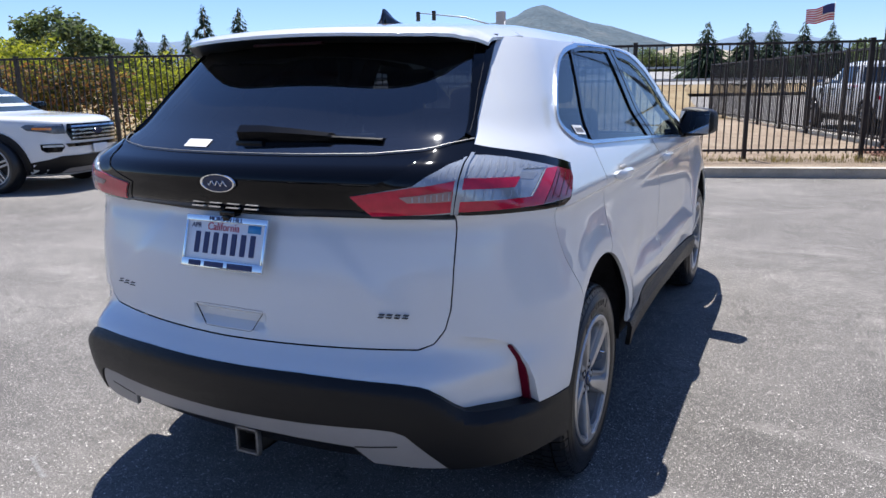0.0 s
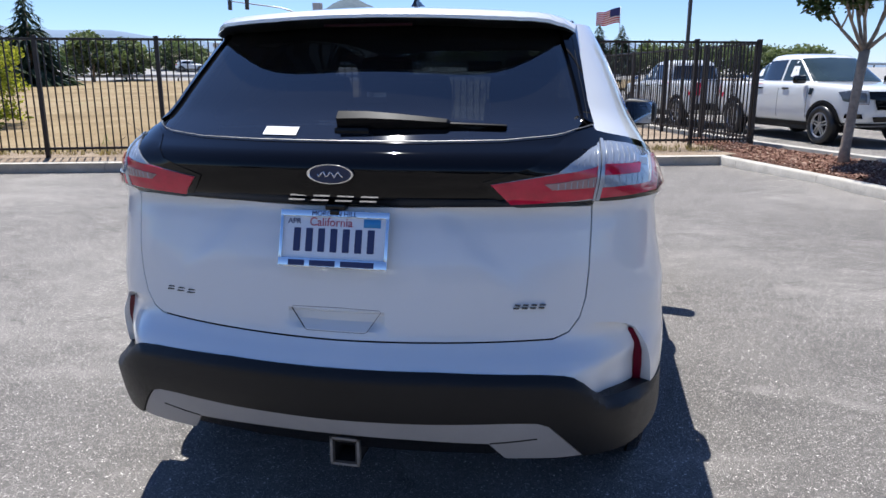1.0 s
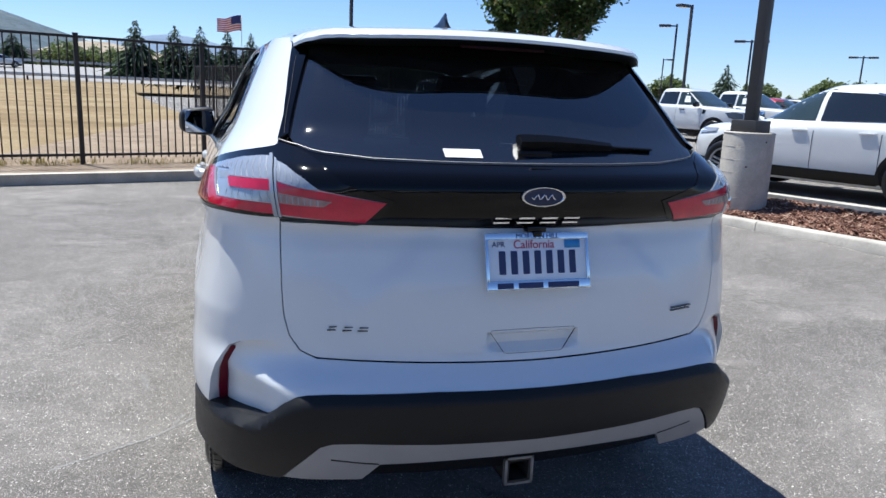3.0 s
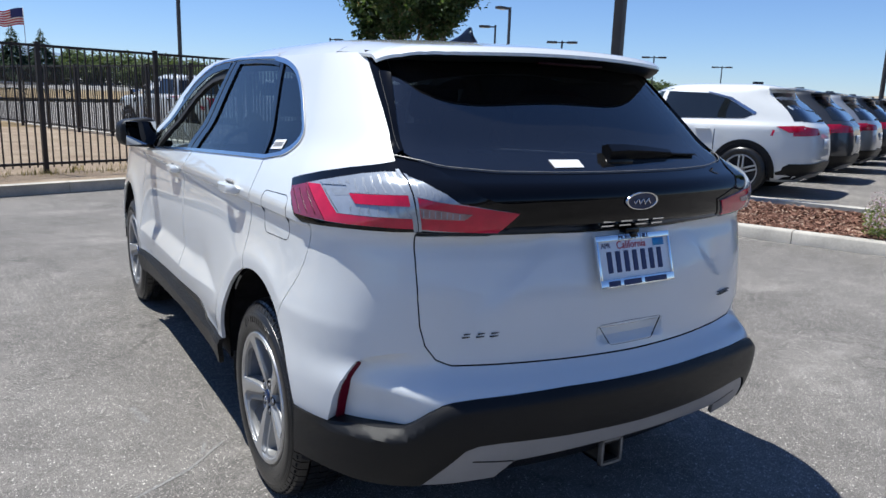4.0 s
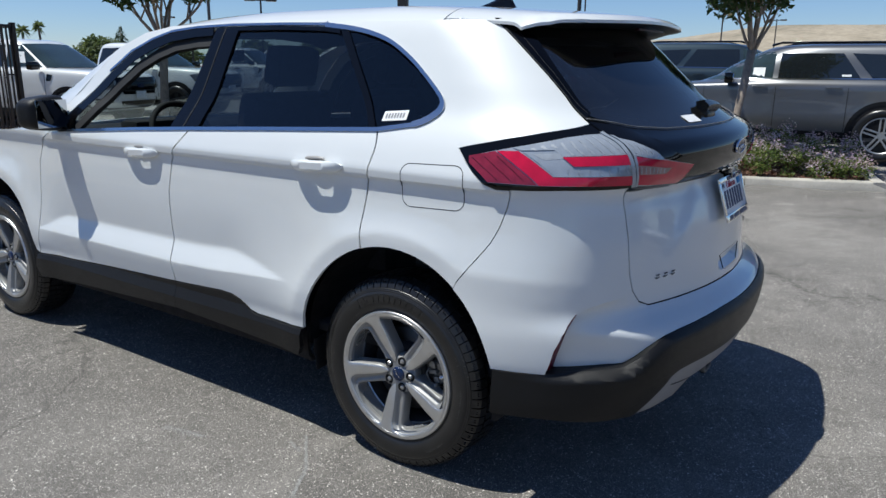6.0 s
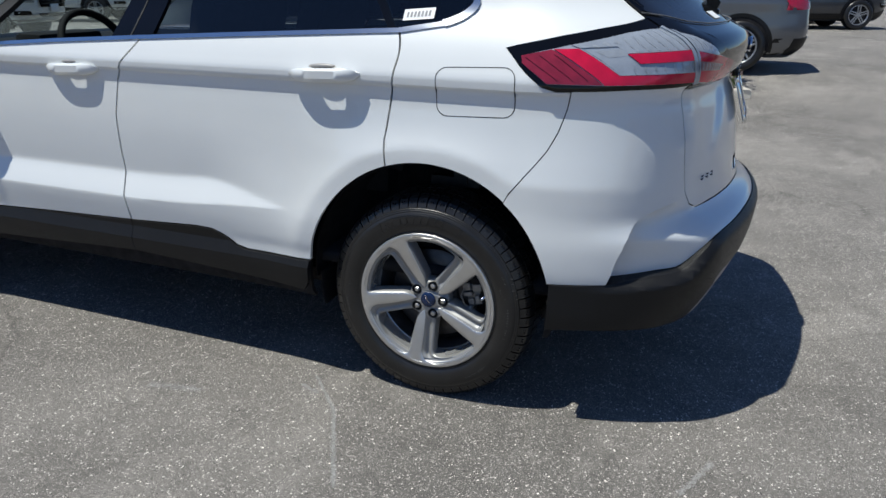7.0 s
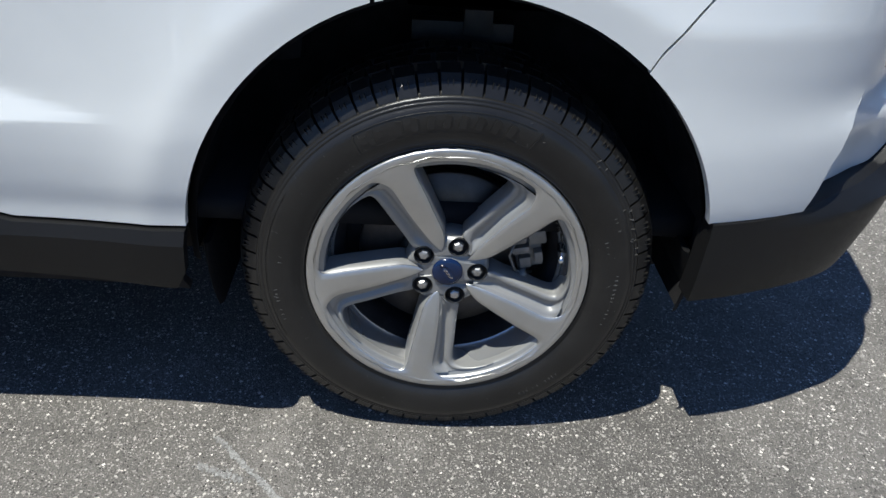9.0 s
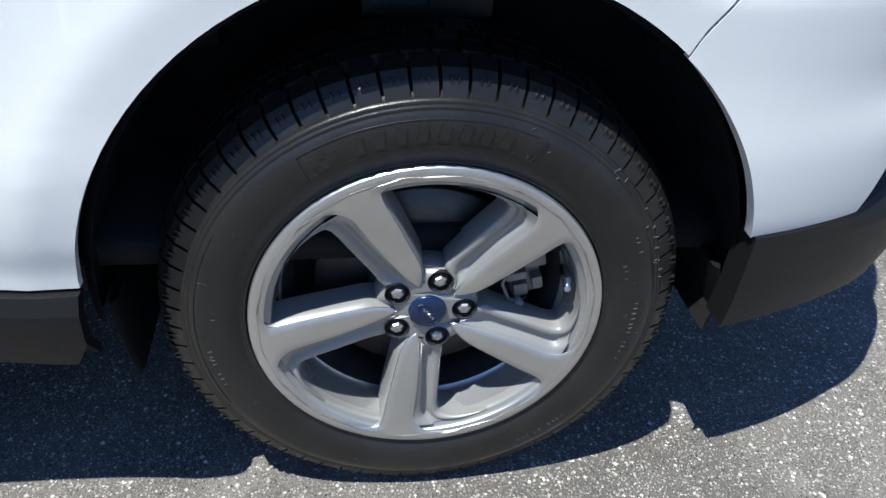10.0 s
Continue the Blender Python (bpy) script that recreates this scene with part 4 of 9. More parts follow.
    rim = part("rim", lathe(bmesh.new(), lip, seg), M_MACHINED, w, "machined silver rim lip", angle=9)
    step_ = [(0.2223, -h + 0.0088), (0.2212, -h + 0.0112), (0.2195, -h + 0.0122), (0.2150, -h + 0.0138), (0.2137, -h + 0.0150), (0.2128, -h + 0.020), (0.2120, -h + 0.030)]
    part("rim_step", lathe(bmesh.new(), step_, seg), M_RIMPAINT, rim, "grey painted rim step", angle=20)
    barrel = [(0.2121, -h + 0.029), (0.2108, -h + 0.045), (0.2090, -h + 0.066), (0.2070, -h + 0.074), (0.2030, -h + 0.078)]
    part("barrel", lathe(bmesh.new(), barrel, seg), M_BARREL, rim, "bright silver wheel barrel", angle=30)
    # inner barrel: shade behind the spokes is put in as the dark liner colour
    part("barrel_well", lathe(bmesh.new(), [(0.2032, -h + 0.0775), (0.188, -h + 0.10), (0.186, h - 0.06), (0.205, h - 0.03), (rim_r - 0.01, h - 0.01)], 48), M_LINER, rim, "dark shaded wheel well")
    # spokes, by angle and radius: a flat machined face that spreads into the lip; on one side a stepped painted channel
    CW = pchip([(0.044, 109.0), (0.048, 104.5), (0.058, 101.5), (0.073, 100.5), (0.104, 104.0), (0.138, 107.0), (0.175, 109.0), (0.205, 110.3), (0.213, 110.2), (0.2185, 108.2), (0.2222, 104.0), (0.2245, 98.0), (0.2258, 91.0), (0.2266, 84.0)])
    CC = pchip([(0.044, 110.0), (0.048, 114.0), (0.058, 117.5), (0.073, 120.3), (0.09, 121.8), (0.15, 123.4), (0.19, 123.3), (0.205, 124.6), (0.213, 126.6), (0.2185, 129.0), (0.2222, 133.0), (0.2245, 140.0), (0.2258, 148.0), (0.2266, 156.0)])
    RI = pchip([(0.044, 112.0), (0.058, 121.0), (0.073, 124.0), (0.09, 125.3), (0.15, 126.8), (0.19, 126.9), (0.203, 128.6), (0.2115, 132.0), (0.2150, 138.0), (0.2166, 148.0), (0.2172, 156.0)])
    WE = pchip([(0.044, 118.0), (0.052, 123.0), (0.058, 126.0), (0.065, 132.5), (0.0705, 145.0), (0.075, 148.0), (0.082, 147.0), (0.10, 142.5), (0.125, 139.2), (0.15, 137.0), (0.19, 134.8), (0.200, 135.6), (0.206, 138.5), (0.2095, 144.0), (0.2110, 150.0), (0.2116, 156.0)])
    rs = [0.044, 0.0455, 0.048, 0.052, 0.058, 0.065, 0.073, 0.082, 0.092, 0.104, 0.118, 0.134, 0.15, 0.166, 0.18, 0.19, 0.198, 0.205, 0.2095, 0.213, 0.216, 0.2185, 0.2205, 0.2222, 0.2235, 0.2245, 0.2253, 0.2258, 0.2263, 0.2266]
    rc = [0.052, 0.058, 0.065, 0.073, 0.082, 0.092, 0.104, 0.118, 0.134, 0.15, 0.166, 0.18, 0.19, 0.196, 0.200, 0.203, 0.206, 0.208, 0.2095, 0.2103, 0.2110, 0.2116]

    def fx(r):
        return -h + 0.0315 - 0.0270 * ((r - 0.044) / 0.183) ** 0.85

    def at(r, a, x):
        a = radians(a - 117.0)
        r = r + max(0.0, r - 0.205) * 0.26
        return (x, math.cos(a) * r, math.sin(a) * r)

    def strip(radii, cols):
        bm_ = bmesh.new()
        grid = [[bm_.verts.new(at(*c(r))) for c in cols] for r in radii]
        for a, b in zip(grid, grid[1:]):
            for i in range(len(cols) - 1):
                bm_.faces.new((a[i], b[i], b[i + 1], a[i + 1]))
        return bm_
    deg = lambda r, d: math.degrees(d / r)
    ease = lambda r: min(1.0, max(0.0, (r - 0.052) / 0.035)) * (1 - 0.55 * smooth01(r, 0.200, 0.2116))
    face = [lambda r: (r, CW(r) + deg(r, 0.0005), fx(r) + 0.0018), lambda r: (r, CW(r) + deg(r, 0.0022), fx(r) + 0.0002)] + [lambda r, f=f: (r, CW(r) + deg(r, 0.0022) + (CC(r) - CW(r) - deg(r, 0.0036)) * f, fx(r) - 0.0004 * math.sin(math.pi * f)) for f in (0.25, 0.5, 0.75, 1.0)] + [lambda r: (r, CC(r), fx(r) + 0.0012)]
    side = [lambda r: (r, CW(r) - deg(r, 0.0060) * ease(r), fx(r) + 0.052), lambda r: (r, CW(r) - deg(r, 0.0050) * ease(r), fx(r) + 0.016), lambda r: (r, CW(r) - deg(r, 0.0030) * ease(r), fx(r) + 0.0055), lambda r: (r, CW(r), fx(r) + 0.0022)]
    cf = lambda r, f: RI(r) + (WE(r) - RI(r)) * f
    chan = [lambda r: (r, CC(r) - deg(r, 0.0008), fx(r) + 0.0010), lambda r: (r, CC(r) + 0.35 * (RI(r) - CC(r)), fx(r) + 0.0045 * ease(r)), lambda r: (r, RI(r), fx(r) + 0.0062 * ease(r)), lambda r: (r, RI(r) + deg(r, 0.0010), fx(r) + 0.0145 * ease(r)), lambda r: (r, cf(r, 0.42), fx(r) + 0.0165 * ease(r)),
            lambda r: (r, cf(r, 0.52), fx(r) + 0.0115 * ease(r)), lambda r: (r, cf(r, 0.80), fx(r) + 0.0125 * ease(r)), lambda r: (r, WE(r) - deg(r, 0.0022), fx(r) + 0.0135 * ease(r)), lambda r: (r, WE(r), fx(r) + 0.0175 * ease(r)), lambda r: (r, WE(r) - deg(r, 0.001), fx(r) + 0.060)]
    fm = cm = sm = None
    for k in range(5):
        sp = part("spoke", fm or strip(rs, face), M_MACHINED, w, "" if fm else "machined silver spoke face", angle=12)
        ch = part("spoke_channel", cm or strip(rc, chan), M_RIMPAINT, sp, "" if cm else "grey painted spoke channel", angle=24)
        sd = part("spoke_side", sm or strip([r for r in rs if 0.052 <= r <= 0.2225], side), M_RIMPAINT, sp, "" if sm else "grey painted spoke side", angle=24)
        fm, cm, sm = sp.data, ch.data, sd.data
        sp.matrix_basis = Matrix.Rotation(radians(114.5 + 72 * k), 4, "X")
    # hub plate with five nut holes
    ringp = lambda r, n_, cy=0.0, cz=0.0: [Vector((cy + r * math.cos(2 * math.pi * i / n_), cz + r * math.sin(2 * math.pi * i / n_), 0)) for i in range(n_)]
    nut_at = [(0.0525 * math.cos(radians(72 * k)), 0.0525 * math.sin(radians(72 * k))) for k in range(5)]
    loops = [ringp(0.072, 60), ringp(0.0270, 36)] + [ringp(0.0172, 22, *c) for c in nut_at]
    pts_ = [p for lp in loops for p in lp]
    bm = bmesh.new()
    vs_ = [bm.verts.new((-h + 0.0315 + 0.010 * max(0.0, (p.length - 0.060) / 0.012) ** 2, p.x, p.y)) for p in pts_]
    for tri in tessellate_polygon(loops):
        bm.faces.new([vs_[i] for i in tri])
    bmesh.ops.recalc_face_normals(bm, faces=bm.faces)
    part("hub", bm, M_RIMPAINT, w, "grey painted hub", angle=60)
    part("hub_skirt", lathe(bmesh.new(), [(0.0715, -h + 0.0410), (0.0745, -h + 0.047), (0.0765, -h + 0.07), (0.06, -h + 0.09)], 60), M_RIMPAINT, w)
    cap = part("cap", lathe(bmesh.new(), [(0.0005, -h + 0.0235), (0.012, -h + 0.0238), (0.0215, -h + 0.0252), (0.0262, -h + 0.0275), (0.0272, -h + 0.0300), (0.0275, -h + 0.036)], 40), M_BADGE, w, "blue centre cap")
    bm = lathe(bmesh.new(), [(0.0190, -h + 0.0250), (0.0197, -h + 0.0226), (0.0206, -h + 0.0250)], 36)
    bmesh.ops.scale(bm, vec=(1, 1, 0.46), verts=bm.verts)
    bmesh.ops.rotate(bm, matrix=Matrix.Rotation(radians(-52), 3, "X"), verts=bm.verts)
    part("cap_oval", bm, M_BRIGHT, cap)
    bm = tube(bmesh.new(), [(-h + 0.0236, 0.0125 * (t_ / 6 - 1), 0.0028 * math.sin(t_ * 1.9)) for t_ in range(13)], 0.0008, 5)
    bmesh.ops.rotate(bm, matrix=Matrix.Rotation(radians(-52), 3, "X"), verts=bm.verts)
    part("cap_mark", bm, M_BRIGHT, cap, "plain wavy silver mark")
    nm = None
    for k in range(5):
        a = Matrix.Translation((0, *nut_at[k])) @ Matrix.Rotation(radians(25 * k), 4, "X")
        if nm is None:
            pk = lathe(bmesh.new(), [(0.0182, -h + 0.0316), (0.0176, -h + 0.0306), (0.0168, -h + 0.0312), (0.0164, -h + 0.0390), (0.001, -h + 0.0395)], 24)
            nt = lathe(bmesh.new(), [(0.0005, -h + 0.0292), (0.0042, -h + 0.0293), (0.0072, -h + 0.0300), (0.0094, -h + 0.0325), (0.0098, -h + 0.040)], 6)
            po = part("nut_seat", pk, M_SEAL, w, "dark wheel nut pocket")
            no = part("wheel_nut", nt, M_NUT, w, "steel wheel nut", smooth=False)
            wa = part("nut_washer", lathe(bmesh.new(), [(0.0100, -h + 0.0350), (0.0120, -h + 0.0354), (0.0124, -h + 0.038)], 20), M_IRON, no)
            nm, pm, wm = no.data, po.data, wa.data
        else:
            po, no = part("nut_seat", pm, M_SEAL, w), part("wheel_nut", nm, M_NUT, w)
            part("nut_washer", wm, M_IRON, no)
        po.matrix_basis, no.matrix_basis = a, a
    bm = tube(bmesh.new(), [(-h + 0.070, 0.006, 0), (-h + 0.040, 0.002, 0), (-h + 0.036, 0.001, 0), (-h + 0.0355, 0.0, 0), (-h + 0.018, -0.002, 0)], [0.0075, 0.0070, 0.0062, 0.0048, 0.0046], 12)
    vs_ = part("valve", bm, M_CHROME, w, "valve stem")
    vs_.matrix_basis = Matrix.Rotation(radians(11), 4, "X") @ Matrix.Translation((0, 0.200, 0))
    # brake
    part("brake_disc", lathe(bmesh.new(), [(0.085, -h + 0.098), (0.158, -h + 0.098), (0.160, -h + 0.101), (0.160, -h + 0.120), (0.085, -h + 0.124)], 56), M_STEEL, w, "grey steel brake disc")
    part("brake_hat", lathe(bmesh.new(), [(0.001, -h + 0.078), (0.078, -h + 0.08), (0.086, -h + 0.10)], 40), M_IRON, w)
    cal = None
    for r0, r1, z0, z1, xx in ((0.124, 0.172, -0.046, 0.046, 0.082), (0.118, 0.146, 0.012, 0.040, 0.066), (0.118, 0.150, -0.006, 0.008, 0.062), (0.128, 0.150, -0.040, -0.018, 0.068), (0.156, 0.172, -0.030, -0.008, 0.064), (0.150, 0.182, 0.004, 0.030, 0.072)):
        o_ = part("caliper_bracket" if cal else "caliper", bbox(-h + xx, r0, z0, -h + 0.125, r1, z1, 0.004), M_CALIPER, cal or w, "" if cal else "grey brake caliper")
        cal = cal or o_
    for r_, z_ in ((0.132, 0.050), (0.132, -0.050)):
        part("caliper_pin", tube(bmesh.new(), [(-h + 0.060, r_, z_), (-h + 0.11, r_, z_)], 0.0075, 8), M_CALIPER, cal)
    cal.matrix_basis = Matrix.Rotation(radians(12), 4, "X")
    part("brake_hose", tube(bmesh.new(), [(-h + 0.062, 0.125, 0.02), (-h + 0.055, 0.112, 0.0), (-h + 0.060, 0.118, -0.035), (-h + 0.075, 0.135, -0.055), (-h + 0.10, 0.15, -0.07)], 0.0028, 6), M_CALIPER, cal)
    part("backplate", lathe(bmesh.new(), [(0.001, -h + 0.14), (0.2, -h + 0.14)], 48), M_LINER, w)
    return w


suv = thing("suv", Matrix.Identity(4), "white crossover car with gloss black tailgate band, driver's window open", "car")

# flank panels
SHUT_FR = [("y", 1.118, 1.178), ("y", 1.20, 1.09), ("y", 1.232, 1.03), ("y", 1.256, 0.90), ("y", 1.255, 0.76), ("y", 1.246, 0.632), ("y", 1.234, 0.497)]
SHUT_RQ = [("y", 0.112, 1.226), ("y", 0.108, 1.111), ("y", 0.128, 0.98), ("y", 0.138, 0.90)]
A_TOP = 108.0      # where the rear door's edge meets the arch
door_arch = arch(0, A_TOP, 172)
ROCK_R = [("y", 0.421, 0.455), ("y", 0.55, 0.452), ("y", 0.70, 0.452), ("y", 0.745, 0.462), ("y", 0.80, 0.495), ("y", 0.85, 0.512), ("y", 0.92, 0.514)]
panel("rear_door", SHUT_FR[::-1] and [("y", 0.112, 1.226)] + SHUT_RQ[1:] + door_arch + ROCK_R + SHUT_FR[::-1], M_WHITE, suv, gap=0.0038, label="white rear door skin", du=0.020, dv=0.014, vs=(0.595, 0.600, 0.605, 0.610, 0.615, 0.620, 0.625, 0.64, 0.655, 0.67, 0.685, 0.70, 0.715, 0.73, 1.030, 1.062, 1.073, 1.095))
FEND = [("y", 2.20, 1.112), ("y", 2.30, 1.06), ("y", 2.345, 0.95), ("y", 2.345, 0.75), ("y", 2.36, 0.60), ("y", 2.39, 0.455)]
panel("front_door", SHUT_FR + [("y", 1.7, 0.48), ("y", 2.1, 0.462)] + FEND[::-1], M_WHITE, suv, gap=0.0038, label="white front door skin", du=0.020, dv=0.014, vs=(0.595, 0.600, 0.605, 0.610, 0.615, 0.620, 0.625, 0.64, 0.655, 0.67, 0.685, 0.70, 0.715, 0.73, 1.030, 1.062, 1.073, 1.095))
panel("front_fender", FEND + arch(2.85, 8, 176) + [("y", 3.30, 0.50), ("y", 3.30, 1.02), ("y", 2.9, 1.085), ("y", 2.45, 1.108)], M_WHITE, suv, label="white front wing")
SEAM = [("y", -0.267, 0.742), ("y", -0.325, 0.823), ("y", -0.388, 0.905), ("y", -0.415, 0.96), ("y", -0.436, 1.03), ("y", -0.445, 1.079)]
LAMP_BOT = [("x", 0.701, 1.093), ("x", 0.74, 1.090), ("y", -0.60, 1.086), ("y", -0.507, 1.081), ("y", -0.40, 1.078)]
LAMP_TIP = [("y", -0.36, 1.090), ("y", -0.312, 1.125), ("y", -0.262, 1.172), ("y", -0.243, 1.190)]
LAMP_TOP = [("y", -0.30, 1.204), ("y", -0.40, 1.226), ("y", -0.50, 1.246), ("y", -0.58, 1.262), ("x", 0.699, 1.272)]
PILLAR = [("x", 0.690, 1.290), ("x", 0.668, 1.35), ("x", 0.652, 1.42), ("x", 0.634, 1.50), ("x", 0.618, 1.56), ("x", 0.607, 1.60)]
DLO = [("y", 0.112, 1.226), ("y", -0.02, 1.247), ("y", -0.07, 1.262), ("y", -0.115, 1.292), ("y", -0.124, 1.318), ("y", -0.108, 1.345), ("y", 0.02, 1.44), ("y", 0.12, 1.50), ("y", 0.20, 1.535), ("y", 0.33, 1.568), ("y", 0.52, 1.589)]
def eased(spec, times=2):
    """Cuts the corners of a run of points, its ends kept."""
    for _ in range(times):
        out = [spec[0]]
        for (k0, a0, z0), (k1, a1, z1) in zip(spec, spec[1:]):
            out += [(k0, a0 + (a1 - a0) * f, z0 + (z1 - z0) * f) for f in (0.25, 0.75)]
        spec = out + [spec[-1]]
    return spec
DLO = eased(DLO, 1)
DLO_TOP = [("y", 0.75, 1.597), ("y", 1.07, 1.601), ("y", 1.30, 1.596), ("y", 1.47, 1.581), ("y", 1.60, 1.546), ("y", 1.73, 1.492), ("y", 1.86, 1.400), ("y", 1.98, 1.298), ("y", 2.10, 1.19), ("y", 2.17, 1.125)]
panel("quarter_panel", [("y", 0.112, 1.226)] + SHUT_RQ[1:] + arch(0, A_TOP, 51) + SEAM[1:] + [("y", -0.40, 1.078)] + LAMP_TIP + LAMP_TOP + PILLAR + [("y", 0.52, 1.608)] + DLO[::-1][:-1], M_WHITE, suv, gap=0.0028, label="white rear quarter panel", du=0.018, dv=0.014, vs=(1.030, 1.062, 1.073, 1.095))
panel("roof_rail", [("y", 0.52, 1.589)] + DLO_TOP + [("y", 2.27, 1.125), ("y", 2.10, 1.28), ("y", 1.98, 1.40), ("y", 1.83, 1.525), ("y", 1.68, 1.585), ("y", 1.5, 1.612), ("y", 1.07, 1.622), ("y", 0.52, 1.612)], M_WHITE, suv, gap=0, label="white roof side and screen pillar")

# tail panels: bumper skin, dark lower bumper, grey trim, tailgate
GATE = [("x", 0.701, 1.080), ("x", 0.701, 0.898), ("x", 0.696, 0.82), ("x", 0.682, 0.762), ("x", 0.652, 0.719), ("x", 0.610, 0.701), ("x", 0.50, 0.699), ("x", 0.25, 0.697)]
NOTCH = [("x", 0.30, 0.640), ("x", 0.58, 0.630), ("x", 0.645, 0.624), ("x", 0.672, 0.616), ("x", 0.705, 0.592), ("x", 0.738, 0.560), ("x", 0.764, 0.537), ("x", 0.785, 0.532), ("y", -0.70, 0.523), ("y", -0.588, 0.508), ("y", -0.42, 0.500)]
LEDGE = [("x", 0.685, 0.776), ("x", 0.71, 0.762), ("x", 0.745, 0.750), ("y", -0.755, 0.744), ("y", -0.72, 0.736), ("y", -0.685, 0.723), ("y", -0.655, 0.703), ("y", -0.640, 0.67), ("y", -0.630, 0.64), ("y", -0.612, 0.59), ("y", -0.600, 0.54), ("y", -0.588, 0.508)]
hn = EDGE.pts(NOTCH)
# the flank of the bumper stands out over its corner; a step with a reflector parts the two
panel("bumper_flank", arch(0, 12, 51) + SEAM[1:] + LAMP_BOT[::-1] + GATE[1:3] + LEDGE + [("y", -0.42, 0.500)], M_WHITE, suv, depth=0.016, gap=0.0, label="white bumper flank", du=0.020, dv=0.014)
def tuck(q, z):
    x = EDGE.flat(abs(q), z)[0]
    return (0.020 + 0.032 * (1 - smooth01(z, 0.56, 0.715))) * max(0.0, min(1.0, (x - 0.665) / 0.14)) * (1 - smooth01(z, 0.715, 0.745))
def bumper_skin(q, z):
    return EDGE.at(q, z) + EDGE.inward(q, z) * tuck(q, z)
hl_ = EDGE.pts(LEDGE[::-1] + GATE[3:])
hn_ = EDGE.pts(NOTCH[:-1])
for side in (1, -1):
    bm = bmesh.new()
    rows_ = [[bm.verts.new(EDGE.at(q * side, z) + EDGE.inward(q * side, z) * d_) for d_ in (0.0005, 0.06)] for q, z in EDGE.pts(LEDGE[3:])]
    for a, b in zip(rows_, rows_[1:]):
        bm.faces.new((a[0], b[0], b[1], a[1]))
    part("flank_edge", bm, M_WHITE, suv, "white inner edge of the bumper flank")
part("rear_bumper", sheet(hl_ + [(0.0, 0.695)] + [(-q, z) for q, z in hl_[::-1]] + [(-q, z) for q, z in hn_[::-1]][1:] + [(0.0, 0.640)] + hn_[:-1], bumper_skin, 0.03, 0.015, 0.014, EDGE.inward), M_WHITE, suv, "white rear bumper skin")
SIL = [("x", 0.30, 0.492), ("x", 0.50, 0.498), ("x", 0.572, 0.496), ("x", 0.606, 0.484), ("x", 0.640, 0.447), ("x", 0.700, 0.364)]
LOWS = [("y", -0.70, 0.358), ("y", -0.55, 0.352), ("y", -0.413, 0.345)]
hs, hl = EDGE.pts(SIL), EDGE.pts(LOWS)
right = lambda pl: [(-q, z) for q, z in pl]
def notch_top(q):
    a = abs(q)
    for (q0, z0), (q1, z1) in zip([(0.0, 0.640)] + hn, hn):
        if a <= q1:
            return z0 + (z1 - z0) * (a - q0) / max(1e-6, q1 - q0)
    return hn[-1][1]
def black_skin(q, z):
    # a sloping ledge along the top edge, then the upright face
    d = notch_top(q) - z
    x = EDGE.flat(abs(q), z)[0]
    return EDGE.at(q, z) - EDGE.inward(q, z) * (0.018 * max(0.0, min(1.0, d / 0.024)) * (1 - 0.8 * smooth01(x, 0.80, 0.93)) + 0.004 - 0.02 * smooth01(x, 0.69, 0.78) * (1 - smooth01(x, 0.86, 0.93)) * (1 - smooth01(d, 0.0, 0.026)))
lbp = inset_poly([(0.0, 0.640)] + hn + hl[::-1] + hs[::-1] + [(0.0, 0.488)] + right(hs) + right(hl) + right(hn[::-1]), 0.0015)
part("lower_bumper", sheet(lbp, black_skin, 0.022, 0.009, 0.04, EDGE.inward), M_CLAD, suv, "grained black lower bumper")
TB = [("x", 0.60, 0.360), ("x", 0.484, 0.360), ("x", 0.44, 0.420), ("x", 0.20, 0.428)]
ht = EDGE.pts(TB)
panel("bumper_trim", [(0.0, 0.488)] + hs + ht + [(0.0, 0.430)] + right(ht[::-1]) + right(hs[::-1]), M_SKID, suv, off=0.017, both=False, raw=True, label="satin grey bumper trim")
line("trim_groove", [("x", 0.445, 0.424), ("x", 0.50, 0.430), ("x", 0.575, 0.441)], 0.004, M_CLAD, suv, 0.0182)
lw = EDGE.pts([("x", 0.60, 0.360), ("x", 0.62, 0.31), ("x", 0.30, 0.30)])
panel("valance", [(0.0, 0.430)] + ht[::-1] + lw[1:] + [(0.0, 0.30)] + right(lw[::-1][:-1]) + right(ht), M_CLAD, suv, off=-0.035, both=False, raw=True, gap=0, label="black under-bumper valance")
hg = EDGE.pts(GATE)
def gate_skin(q, z):
    d = 0.0
    ax = abs(q)
    k = ax - (0.30 + (1.06 - z) * 1.05)
    if z < 1.075 and z > 0.7:
        d = -0.010 * smooth01(k, -0.05, 0.03) * smooth01(z, 0.80, 0.95) * (1 - smooth01(ax, 0.52, 0.66))
        g = smooth01(0.150 - ax, 0.0, 0.035) * smooth01(z, 0.722, 0.745) * (1 - smooth01(z, 0.770, 0.778))
        d -= 0.026 * g
    return EDGE.at(q, z) - EDGE.inward(q, z) * d
gp = inset_poly(hg + [(0.0, 0.695)] + right(hg[::-1]) + [(0.0, 1.073)], 0.0045)
part("tailgate", sheet(gp, gate_skin, 0.018, 0.012, 0.014, EDGE.inward), M_WHITE, suv, "white tailgate skin")
